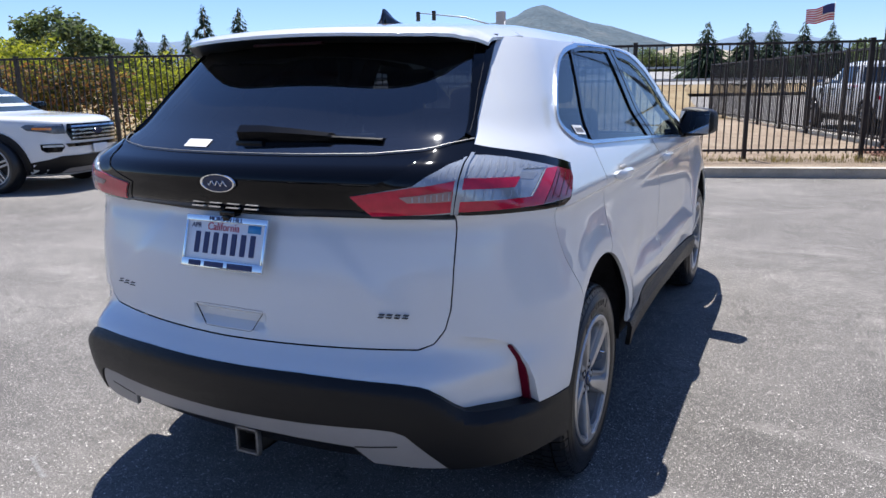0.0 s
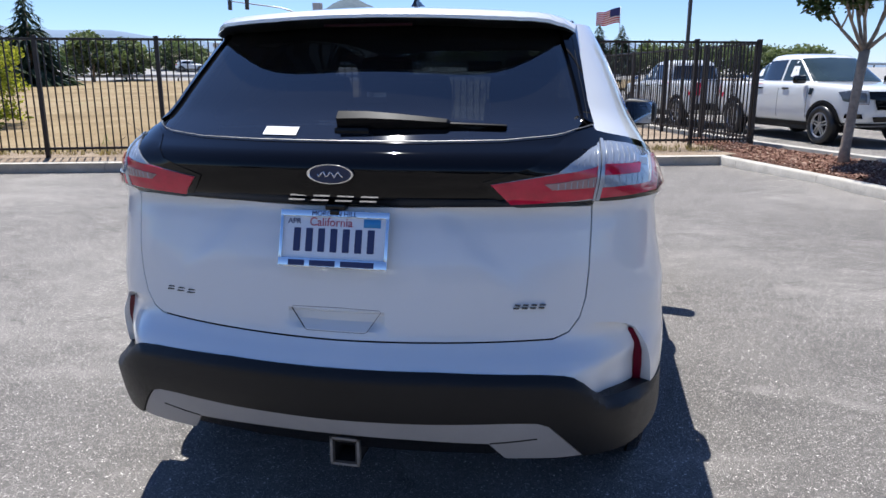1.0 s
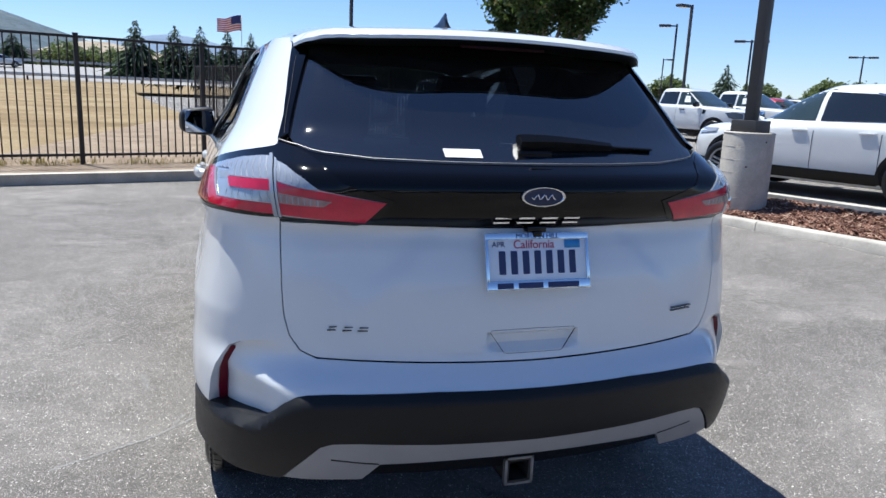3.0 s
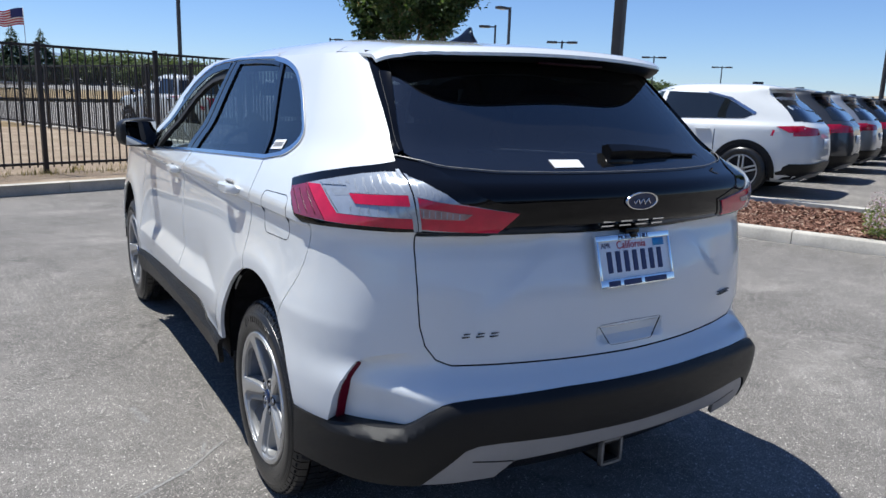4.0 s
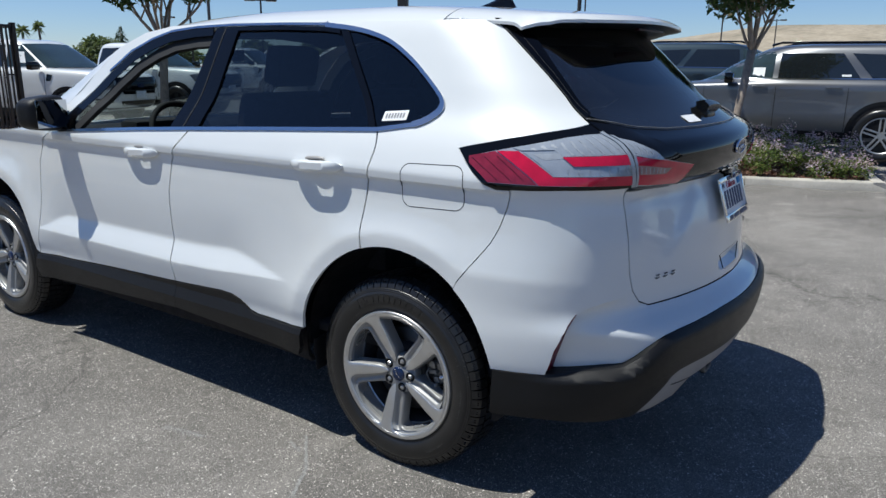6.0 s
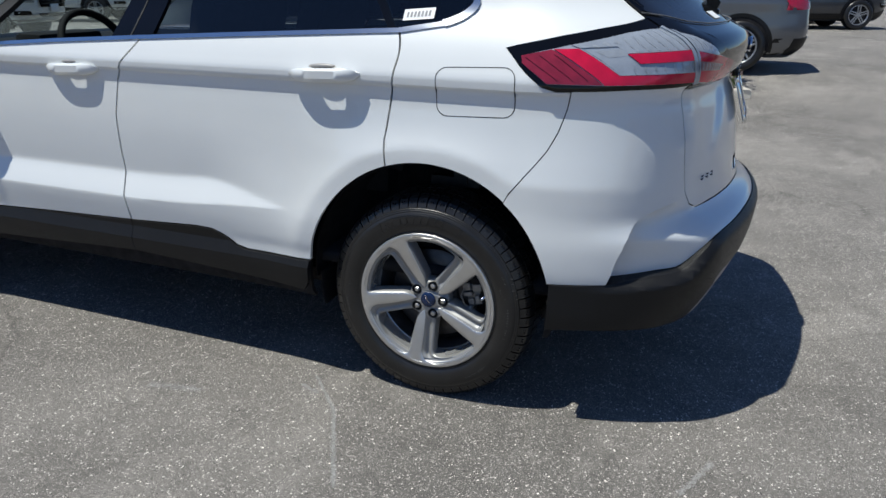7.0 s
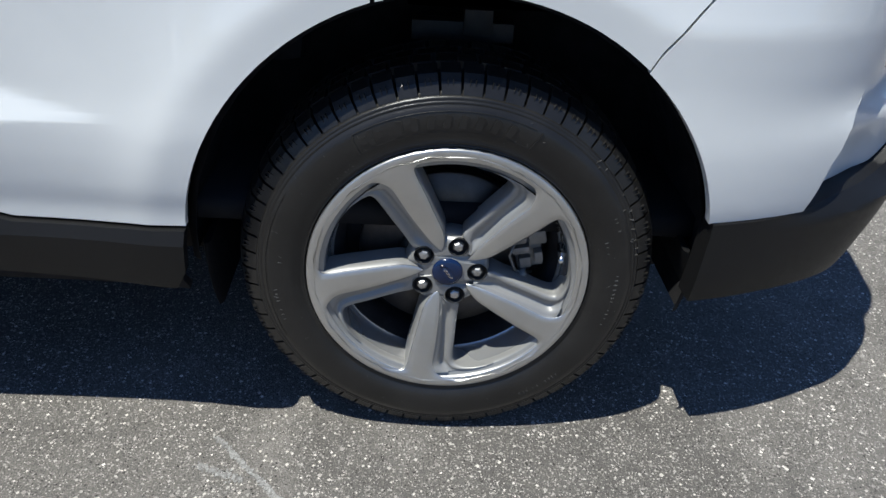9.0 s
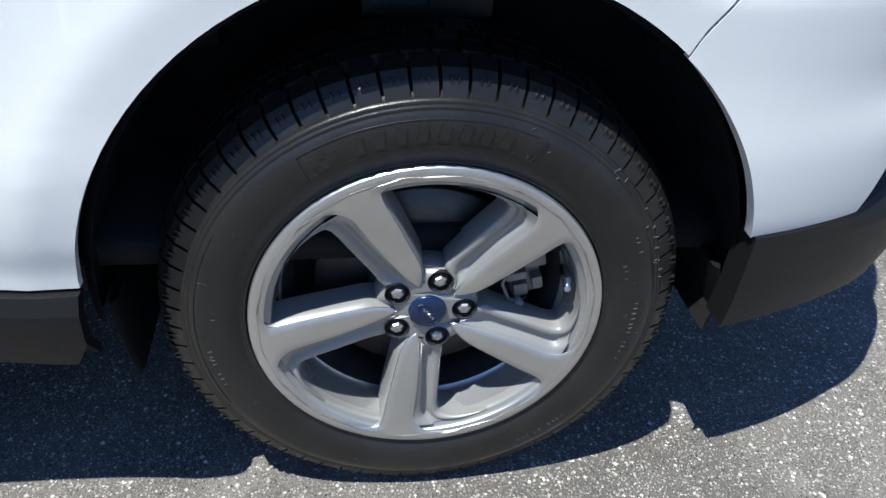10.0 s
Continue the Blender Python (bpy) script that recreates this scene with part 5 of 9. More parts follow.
line("grip_outline", [("x", -0.128, 0.786), ("x", 0.0, 0.789), ("x", 0.128, 0.786), ("x", 0.133, 0.780), ("x", 0.094, 0.724), ("x", 0.085, 0.719), ("x", -0.085, 0.719), ("x", -0.094, 0.724), ("x", -0.133, 0.780), ("x", -0.128, 0.786)], 0.0012, M_SEAL, suv, 0.0004, False)
LAMP_IN = [("x", 0.701, 1.093), ("x", 0.60, 1.080), ("x", 0.50, 1.076), ("x", 0.46, 1.090), ("x", 0.432, 1.118), ("x", 0.410, 1.150), ("x", 0.47, 1.168), ("x", 0.545, 1.190), ("x", 0.580, 1.222), ("x", 0.615, 1.252), ("x", 0.655, 1.270), ("x", 0.699, 1.272)]
GLASS_B = [("x", 0.692, 1.284), ("x", 0.640, 1.272), ("x", 0.58, 1.258), ("x", 0.45, 1.248), ("x", 0.25, 1.245)]
hgl, hli = EDGE.pts(GLASS_B), EDGE.pts(LAMP_IN)
hpan = [(0.0, 1.245)] + hgl[::-1] + EDGE.pts([("x", 0.699, 1.272), ("x", 0.701, 1.080), ("x", 0.45, 1.076)]) + [(0.0, 1.071)] + right(EDGE.pts([("x", 0.45, 1.076), ("x", 0.701, 1.080), ("x", 0.699, 1.272)])) + right(hgl)
panel("tailgate_band", hpan, M_BAND, suv, off=0.003, both=False, raw=True, gap=0.001, dv=0.010, label="gloss black tailgate band")
# reflection along the glass's lower edge, laid on as a thin pale strip
line("glass_bright_line", [("x", 0.0, 1.2455), ("x", 0.12, 1.2457)] + [("x", a, b + 0.001) for k, a, b in GLASS_B[::-1]], 0.0012, M_CALIPER, suv, 0.0082)

# rear lamps
outer = EDGE.pts(LAMP_BOT + LAMP_TIP + LAMP_TOP)
inner = hli
OUTQ = EDGE.pts([("x", 0.706, 1.100), ("y", -0.335, 1.092), ("y", -0.266, 1.187), ("x", 0.706, 1.268)])
INQ = EDGE.pts([("x", 0.698, 1.100), ("x", 0.450, 1.090), ("x", 0.425, 1.150), ("x", 0.698, 1.266)])
for side in (0, 1):
    f_ = (lambda pl: pl) if side == 0 else mirror
    lo_ = part("tail_lamp", sheet(f_(outer), EDGE.off(0.003), 0.03, 0.02, 0.012, EDGE.inward), M_GLOSS, suv, "red and clear wraparound tail lamp")
    li_ = part("gate_lamp", sheet(f_(inner), EDGE.off(0.006), 0.03, 0.02, 0.012, EDGE.inward), M_GLOSS, suv, "red and clear lamp in the tailgate")
    def piece(name, par, quad, sts, mat, off, lab=""):
        (q0, z0), (q1, z1), (q2, z2), (q3, z3) = quad
        poly = [((q0 * (1 - s) + q1 * s) * (1 - t) + (q3 * (1 - s) + q2 * s) * t, (z0 * (1 - s) + z1 * s) * (1 - t) + (z3 * (1 - s) + z2 * s) * t) for s, t in sts]
        return part(name, sheet(f_(poly), EDGE.off(off), 0.03, 0.012, 0.005, EDGE.inward), mat, par, lab)
    piece("lens_base", lo_, OUTQ, [(0.0, 0.02), (0.64, 0.02), (0.93, 0.05), (1.0, 0.60), (0.985, 0.81), (0.86, 0.87), (0.70, 0.91), (0.5, 0.93), (0.3, 0.93), (0.12, 0.90), (0.0, 0.86)], M_LENS, 0.005)
    piece("lens_base", li_, INQ, [(0.0, 0.0), (0.88, 0.02), (0.99, 0.90), (0.49, 0.68), (0.36, 0.78), (0.15, 0.83), (0.0, 0.81)], M_LENS, 0.0075)
    piece("lens_top", lo_, OUTQ, [(0.0, 0.535), (0.44, 0.62), (0.46, 0.76), (0.66, 0.82), (0.69, 0.90), (0.5, 0.92), (0.3, 0.92), (0.0, 0.85)], M_LENS, 0.008, "clear upper lens")
    piece("lens_mid", lo_, OUTQ, [(0.0, 0.20), (0.53, 0.22), (0.65, 0.78), (0.45, 0.73), (0.40, 0.41), (0.0, 0.37)], M_LENS, 0.0075, "clear middle lens")
    piece("lens_chrome", lo_, OUTQ, [(0.445, 0.69), (0.43, 0.58), (0.555, 0.57), (0.60, 0.72)], M_LENSDARK, 0.0080)
    piece("red_bar", lo_, OUTQ, [(0.0, 0.03), (0.64, 0.03), (0.80, 0.86), (0.67, 0.80), (0.54, 0.21), (0.0, 0.185)], M_RED, 0.011, "red lower light bar")
    piece("bar_edge", lo_, OUTQ, [(0.0, 0.188), (0.543, 0.212), (0.672, 0.80), (0.664, 0.80), (0.536, 0.226), (0.0, 0.202)], M_LENS, 0.0116)
    piece("red_bar", lo_, OUTQ, [(0.0, 0.37), (0.40, 0.415), (0.44, 0.60), (0.0, 0.525)], M_RED, 0.011, "red upper light bar")
    piece("red_end", lo_, OUTQ, [(0.65, 0.035), (0.93, 0.06), (1.0, 0.60), (0.985, 0.80), (0.81, 0.86)], M_REDEND, 0.010, "dark red lamp end")
    for k in range(3):
        s0 = 0.72 + 0.075 * k
        piece("end_rib", lo_, OUTQ, [(s0, 0.12), (s0 + 0.003, 0.12), (s0 + 0.10, 0.74), (s0 + 0.097, 0.74)], M_BRAKELENS, 0.0112)
    for k in range(9):
        s0 = 0.03 + 0.066 * k
        lo, hi = 0.565 + (0.07 * k / 6 if k < 6 else 0.22), 0.86 if k < 8 else 0.84
        piece("fin", lo_, OUTQ, [(s0, lo), (s0 + 0.014, lo), (s0 + 0.034, (lo + hi) / 2), (s0 + 0.026, hi), (s0 + 0.008, hi), (s0 + 0.018, (lo + hi) / 2)], M_LENSDARK, 0.0085)
    for k in range(7):
        s0 = 0.03 + 0.066 * k
        piece("fin", lo_, OUTQ, [(s0, 0.22), (s0 + 0.012, 0.22), (s0 + 0.026, 0.29), (s0 + 0.020, 0.36), (s0 + 0.010, 0.36), (s0 + 0.015, 0.29)], M_LENSDARK, 0.0080)
    piece("lens_top", li_, INQ, [(0.0, 0.525), (0.15, 0.555), (0.36, 0.62), (0.47, 0.68), (0.36, 0.77), (0.15, 0.82), (0.0, 0.80)], M_LENS, 0.010, "clear upper lens")
    piece("red_bar", li_, INQ, [(0.0, 0.03), (0.88, 0.03), (0.99, 0.90), (0.5, 0.66), (0.0, 0.51)], M_RED, 0.0105, "red lens")
    piece("lens_mid", li_, INQ, [(0.03, 0.21), (0.50, 0.32), (0.58, 0.49), (0.30, 0.43), (0.03, 0.37)], M_PINKLENS, 0.0130, "pale slot in the red lens")
    for k in range(7):
        s0 = 0.05 + 0.066 * k
        piece("fin", li_, INQ, [(s0, 0.23 + 0.014 * k), (s0 + 0.012, 0.23 + 0.014 * k), (s0 + 0.020, 0.35 + 0.015 * k), (s0 + 0.008, 0.35 + 0.015 * k)], M_LENSDARK, 0.0135)
    for k in range(5):
        s0 = 0.04 + 0.075 * k
        hi = 0.78 - 0.02 * k
        piece("fin", li_, INQ, [(s0, 0.57 + 0.02 * k), (s0 + 0.016, 0.57 + 0.02 * k), (s0 + 0.032, 0.68), (s0 + 0.020, hi), (s0 + 0.006, hi), (s0 + 0.016, 0.68)], M_LENSDARK, 0.0105)
    piece("lens_edge", li_, INQ, [(-0.012, 0.0), (0.020, 0.0), (0.020, 0.82), (-0.012, 0.82)], M_LENS, 0.0125)
    piece("lens_edge", lo_, OUTQ, [(-0.012, 0.0), (0.018, 0.0), (0.018, 0.87), (-0.012, 0.87)], M_LENS, 0.0125)
# reflectors set in the step of the bumper corners, looking back
for side in (1, -1):
    bm = bmesh.new()
    rows_ = []
    for y, z, d0, w0 in ((-0.654, 0.698, 0.006, 0.020), (-0.648, 0.685, 0.008, 0.031), (-0.638, 0.66, 0.012, 0.037), (-0.624, 0.62, 0.018, 0.043), (-0.605, 0.56, 0.025, 0.050), (-0.592, 0.512, 0.029, 0.053)):
        a = EDGE.at(EDGE.qy(y, z), z)
        a = Vector((abs(a.x), a.y, a.z))
        rows_.append([bm.verts.new(((a.x - d_) * -side, a.y + b_, a.z)) for d_, b_ in ((d0, 0.014), (d0 + 0.001, 0.004), (w0, 0.003), (w0 + 0.002, 0.014))])
    for a, b in zip(rows_, rows_[1:]):
        for i in range(3):
            bm.faces.new((a[i], b[i], b[i + 1], a[i + 1]))
    bm.faces.new(rows_[0])
    bm.faces.new(rows_[-1][::-1])
    bmesh.ops.recalc_face_normals(bm, faces=bm.faces)
    part("reflector", bm, M_DEEPRED, suv, "dark red bumper reflector")

# rear window and its gloss black sides
hg_top = EDGE.pts([("x", 0.665, 1.30), ("x", 0.625, 1.42), ("x", 0.585, 1.53), ("x", 0.57, 1.585)])
rear_window = panel("rear_window", [(0.0, 1.247)] + hgl[::-1][:-1] + hg_top + [(0.0, 1.60)] + right(hg_top[::-1]) + right(hgl[1:]), M_REARGLASS, suv, off=-0.002, both=False, raw=True, gap=0, depth=0.004, label="dark tinted rear window")
panel("window_side", [("x", 0.692, 1.284)] + PILLAR + [("x", 0.57, 1.595), ("x", 0.585, 1.53), ("x", 0.625, 1.42), ("x", 0.662, 1.30)], M_BAND, suv, off=0.008, gap=0.001, label="gloss black window side fin")
line("fin_groove", [("x", 0.672, 1.300), ("x", 0.640, 1.42), ("x", 0.605, 1.55)], 0.002, M_SEAL, suv, 0.0086, depth=0.002)

# roof, rear spoiler, aerial
ZC = pchip([(-0.60, 1.617), (-0.35, 1.645), (-0.05, 1.672), (0.3, 1.690), (0.9, 1.692), (1.32, 1.678), (1.6, 1.655), (1.83, 1.620), (1.95, 1.59)])
def roof_at(x, y, lift=0.0):
    ax = abs(x)
    z = ZC(y) - 0.035 * (x / 0.6) ** 2 - 0.055 * max(0.0, (ax - 0.50) / 0.17) ** 2
    return Vector((x, y, z + lift))
down = lambda x, y: Vector((0, 0, -1))
edge_y = lambda x: -0.575 + 0.06 * (x / 0.6) ** 2 + 0.165 * (abs(x) / 0.6) ** 5
front_y = lambda x: 1.93 - 0.22 * (x / 0.6) ** 2
xs_ = [-0.655 + 1.31 * k / 24 for k in range(25)]
part("roof", sheet([(x, -0.03 + 0.02 * (x / 0.6) ** 2) for x in xs_] + [(x, front_y(x)) for x in xs_[::-1]], lambda x, y: roof_at(x, y), 0.05, 0.08, 0.012, down), M_WHITE, suv, "white roof skin")
# spoiler: top skin, dark underside
xs2 = [-0.622 + 1.244 * k / 24 for k in range(25)]
part("spoiler", sheet([(x, edge_y(x)) for x in xs2] + [(x, -0.036 + 0.02 * (x / 0.6) ** 2) for x in xs2[::-1]], lambda x, y: roof_at(x, y, 0.004 * smooth01(-y, 0.1, 0.4) - 0.015 * max(0.0, 1 - (y - edge_y(x)) / 0.040) ** 2), 0.04, 0.012, 0.010, down), M_WHITE, suv, "white roof spoiler")
def under(x, v):
    y = edge_y(x) + 0.008 + v * (0.34 - 0.10 * (x / 0.6) ** 2)
    z0 = roof_at(x, edge_y(x)).z - 0.022
    return Vector((x, y, z0 - 0.012 * v - 0.03 * v * v))
part("spoiler_underside", sheet([(-0.618, 0), (0.618, 0), (0.618, 1), (-0.618, 1)], under, 0.05, 0.2, 0, None), M_CLAD, suv, "black spoiler underside")
part("brake_light", bbox(-0.14, -0.540, 1.5755, 0.14, -0.520, 1.584, 0.003), M_BRAKELENS, suv, "dark red high brake light")
bm = bmesh.new()
fin_prof = [(0.255, 0.0, 0.034), (0.215, 0.012, 0.032), (0.165, 0.030, 0.022), (0.120, 0.054, 0.011), (0.100, 0.062, 0.008), (0.082, 0.060, 0.007), (0.070, 0.034, 0.012), (0.055, 0.006, 0.024), (0.045, 0.0, 0.022)]
rows_ = []
for y, hgt, wd in fin_prof:
    zb = roof_at(0, y).z
    rows_.append([bm.verts.new((-wd, y, zb - 0.004)), bm.verts.new((-wd * 0.55, y, zb + hgt * 0.55)), bm.verts.new((0, y, zb + hgt)), bm.verts.new((wd * 0.55, y, zb + hgt * 0.55)), bm.verts.new((wd, y, zb - 0.004))])
for a, b in zip(rows_, rows_[1:]):
    for i in range(4):
        bm.faces.new((a[i], b[i], b[i + 1], a[i + 1]))
part("aerial_fin", bm, M_GLOSS, suv, "black shark-fin aerial")

# side glazing: black frame, panes, chrome surround
FB, FT = ("y", 1.254, 1.172), ("y", 1.160, 1.597)
RB, RT = ("y", 1.069, 1.182), ("y", 1.015, 1.596)
QB, QT = ("y", 0.145, 1.222), ("y", 0.430, 1.576)
Q2B, Q2T = ("y", 0.118, 1.224), ("y", 0.385, 1.568)
panel("centre_pillar", [FB, FT, RT, RB], M_GLOSS, suv, off=0.002, gap=0.0, label="gloss black door pillar")
line("pillar_gap", [("y", 1.165, 1.177), ("y", 1.10, 1.596)], 0.005, M_SEAL, suv, 0.0035)
panel("rear_pillar", [QB, QT, Q2T, Q2B], M_GLOSS, suv, off=0.002, gap=0.0, label="gloss black rear door frame")
panel("rear_door_glass", [QB, RB, RT, ("y", 0.75, 1.590), ("y", 0.52, 1.583), QT], M_TINT, suv, off=-0.006, gap=0.0, depth=0.003, label="dark tinted rear door glass")
panel("quarter_glass", [Q2B] + eased([("y", -0.02, 1.248), ("y", -0.066, 1.266), ("y", -0.104, 1.294), ("y", -0.112, 1.318), ("y", -0.098, 1.342), ("y", 0.03, 1.437), ("y", 0.125, 1.493), ("y", 0.205, 1.527), ("y", 0.33, 1.559)]) + [Q2T], M_TINT, suv, off=-0.004, gap=0.0, depth=0.003, label="dark tinted quarter glass")
line("door_frame", [("y", 1.18, 1.586), ("y", 1.30, 1.581), ("y", 1.46, 1.564), ("y", 1.58, 1.530), ("y", 1.705, 1.476), ("y", 1.83, 1.384), ("y", 1.94, 1.282), ("y", 2.05, 1.174)], 0.044, M_GLOSS, suv, 0.003, label="gloss black door frame")
line("window_seal", [("y", 1.18, 1.548), ("y", 1.29, 1.544), ("y", 1.43, 1.528), ("y", 1.54, 1.494), ("y", 1.655, 1.440), ("y", 1.78, 1.348), ("y", 1.89, 1.246), ("y", 2.0, 1.14)], 0.044, M_SEAL, suv, -0.012, depth=0.02, label="matt black seal of the open window")
line("rear_door_frame", [("y", 1.02, 1.590), ("y", 0.75, 1.588), ("y", 0.52, 1.579), ("y", 0.43, 1.568)], 0.016, M_GLOSS, suv, 0.003)
line("sill_chrome", [("y", 2.12, 1.118), ("y", 1.9, 1.131), ("y", 1.5, 1.158), ("y", 1.12, 1.179), ("y", 0.7, 1.200), ("y", 0.112, 1.228), ("y", -0.03, 1.250)], 0.013, M_CHROME, suv, 0.005, label="satin chrome window sill strip")
line("window_chrome", eased([("y", -0.03, 1.250), ("y", -0.078, 1.266), ("y", -0.118, 1.296), ("y", -0.124, 1.322), ("y", -0.104, 1.350), ("y", 0.02, 1.446), ("y", 0.118, 1.505), ("y", 0.20, 1.541), ("y", 0.33, 1.573), ("y", 0.52, 1.594)]), 0.018, M_CHROME, suv, 0.006, label="satin chrome window surround")
line("window_chrome", [("y", 0.52, 1.596), ("y", 0.75, 1.602), ("y", 1.07, 1.606), ("y", 1.30, 1.601), ("y", 1.47, 1.587), ("y", 1.60, 1.553), ("y", 1.73, 1.500), ("y", 1.86, 1.408)], 0.010, M_CHROME, suv, 0.006)
# the driver's window is down; the passenger's is shut
pw = [(-q, z) for q, z in EDGE.pts([FB, FT, ("y", 1.30, 1.59), ("y", 1.47, 1.575), ("y", 1.60, 1.54), ("y", 1.73, 1.487), ("y", 1.86, 1.395), ("y", 1.98, 1.293), ("y", 2.12, 1.12)])]
panel("front_door_glass", pw, M_CLEAR, suv, off=-0.006, gap=0.0, depth=0.003, both=False, raw=True, label="clear front door glass, shut")
# windscreen and bonnet
def screen(x, v):
    lo = Vector((x * 1.22, 2.80 - 0.30 * x * x, 1.095))
    hi = roof_at(x, front_y(x), -0.004)
    p = lo.lerp(hi, v)
    return p + Vector((0, 0.02, 0.03)) * math.sin(math.pi * v)
part("windscreen", sheet([(-0.655, 0), (0.655, 0), (0.655, 1), (-0.655, 1)], screen, 0.1, 0.15), M_CLEAR, suv, "clear windscreen")
for s in (1, -1):
    bm = bmesh.new()
    rows_ = []
    for k, (y, z) in enumerate(((2.27, 1.125), (2.185, 1.205), (2.10, 1.28), (1.98, 1.40), (1.83, 1.525), (1.68, 1.585))):
        a = EDGE.at(EDGE.qy(y, z) * s, z)
        b = screen(-0.655 * s, k / 5)
        rows_.append([bm.verts.new(a), bm.verts.new(a.lerp(b, 0.5) + Vector((-0.012 * s, 0.01, 0.008))), bm.verts.new(b + Vector((0, 0, 0.003)))])
    for a, b in zip(rows_, rows_[1:]):
        for i in range(2):
            bm.faces.new((a[i], b[i], b[i + 1], a[i + 1]))
    bmesh.ops.recalc_face_normals(bm, faces=bm.faces)
    part("screen_pillar", bm, M_WHITE, suv, "white windscreen pillar")
def hood(x, y):
    k = (y - 2.25) / 1.4
    return Vector((x, y, 1.125 - 0.02 * (x / 0.8) ** 2 - 0.03 * k - 0.13 * max(0, k) ** 3 - 0.05 * max(0.0, (abs(x) - 0.62) / 0.22) ** 2))
part("bonnet", sheet([(-0.835, 2.22), (-0.60, 2.58), (0, 2.72), (0.60, 2.58), (0.835, 2.22), (0.825, 2.9), (0.79, 3.25), (0.70, 3.5), (0.45, 3.66), (0, 3.72), (-0.45, 3.66), (-0.70, 3.5), (-0.79, 3.25), (-0.825, 2.9)], hood, 0.08, 0.08, 0.03, down), M_WHITE, suv, "white bonnet")
fq = EDGE.qy(3.30, 0.7)
panel("front_bumper", [(fq, 0.22), (fq, 1.01), (EDGE.q4 - 0.3, 1.02), (EDGE.q4, 1.02), (EDGE.q4, 0.22)], M_WHITE, suv, raw=True, gap=0, du=0.06, dv=0.06, label="white front bumper")
panel("headlamp", [(EDGE.q2 + 0.16, 0.88), (EDGE.q2 + 0.13, 0.96), (EDGE.q3 + 0.10, 0.93), (EDGE.q3 + 0.10, 0.86)], M_LENS, suv, 0.005, raw=True, gap=0, label="clear headlamp")

# rocker and arch cladding
SILL_T = [("y", 0.424, 0.455), ("y", 0.55, 0.452), ("y", 0.70, 0.452), ("y", 0.745, 0.462), ("y", 0.80, 0.495), ("y", 0.85, 0.512), ("y", 0.92, 0.514), ("y", 1.234, 0.497)]
def sill_skin(q, z):
    clamp = lambda v: max(0.0, min(1.0, v))
    return EDGE.at(q, z) - EDGE.inward(q, z) * (0.003 + 0.016 * clamp((0.475 - z) / 0.045) - 0.010 * clamp((0.43 - z) / 0.09))
for poly in (SILL_T + [("y", 1.232, 0.42), ("y", 1.225, 0.378), ("y", 0.45, 0.342), ("y", 0.43, 0.38)], [("y", 1.234, 0.497), ("y", 1.7, 0.48), ("y", 2.1, 0.462), ("y", 2.39, 0.455), ("y", 2.425, 0.38), ("y", 2.40, 0.325), ("y", 1.225, 0.378), ("y", 1.232, 0.42)]):
    pl_ = inset_poly(EDGE.pts(poly), 0.001)
    for p_ in (pl_, mirror(pl_)):
        part("sill_cladding", sheet(p_, sill_skin, 0.05, 0.03, 0.02, EDGE.inward, vs=(0.475, 0.43)), M_CLAD, suv, "grained black sill cladding", angle=20)
panel("sill_under", [("y", 0.46, 0.455), ("y", 1.225, 0.475), ("y", 2.40, 0.455), ("y", 2.40, 0.24), ("y", 0.47, 0.24)], M_LINER, suv, off=-0.06, gap=0)
# fuel flap outline, handles, mirrors
flap = []
for cy, cz, a0 in ((-0.068, 1.020, 270), (-0.068, 1.097, 0), (-0.244, 1.103, 90), (-0.244, 1.026, 180)):
    flap += [("y", cy + 0.036 * math.cos(radians(a0 + 15 * k)), cz + 0.034 * math.sin(radians(a0 + 15 * k))) for k in range(7)]
line("fuel_flap", flap + flap[:1], 0.0025, M_SEAL, suv, 0.0005, False)
def handle(yc, zc, s):
    q = EDGE.qy(yc, zc)
    p, n_in = EDGE.at(q, zc), EDGE.inward(q, zc)
    bm = bmesh.new()
    L = 0.128
    ring = []
    for k in range(21):
        t = -1 + 2 * k / 20
        hh = 0.0225 * math.sqrt(max(0.05, 1 - abs(t) ** 5))
        out = 0.008 + 0.028 * (1 - abs(t) ** 3.5)
        gap_ = -0.006 + 0.026 * (1 - smooth01(abs(t), 0.22, 0.46))
        ring.append([bm.verts.new((-out * 0.55 - 0.006, t * L, hh * 0.9)), bm.verts.new((-out, t * L, hh * 0.55)), bm.verts.new((-out, t * L, -hh * 0.5)), bm.verts.new((-out * 0.6, t * L, -hh)), bm.verts.new((-gap_, t * L, -hh * 0.7)), bm.verts.new((-gap_, t * L, hh * 0.6))])
    for a, b in zip(ring, ring[1:]):
        for i in range(6):
            bm.faces.new((a[i], b[i], b[(i + 1) % 6], a[(i + 1) % 6]))
    bm.faces.new(ring[0])
    bm.faces.new(ring[-1][::-1])
    bmesh.ops.recalc_face_normals(bm, faces=bm.faces)
    h_ = part("door_handle", bm, M_WHITE, suv, "white pull handle", angle=50)
    # grey ellipsoid above the grip: shade of the white finger recess, given as colour
    bm2 = bmesh.new()
    bmesh.ops.create_uvsphere(bm2, u_segments=20, v_segments=8, radius=1.0, matrix=Matrix.Translation((-0.004, 0.004, 0.0255)) @ Matrix.Diagonal((0.010, 0.050, 0.0085, 1)))
    part("finger_cup", bm2, M_SKID, h_, "grey shaded finger cup")
    h_.matrix_basis = Matrix.Translation((p.x * s, p.y, zc)) @ Matrix.Rotation(radians(-2.0), 4, "X") @ Matrix.Diagonal((s, 1, 1, 1))
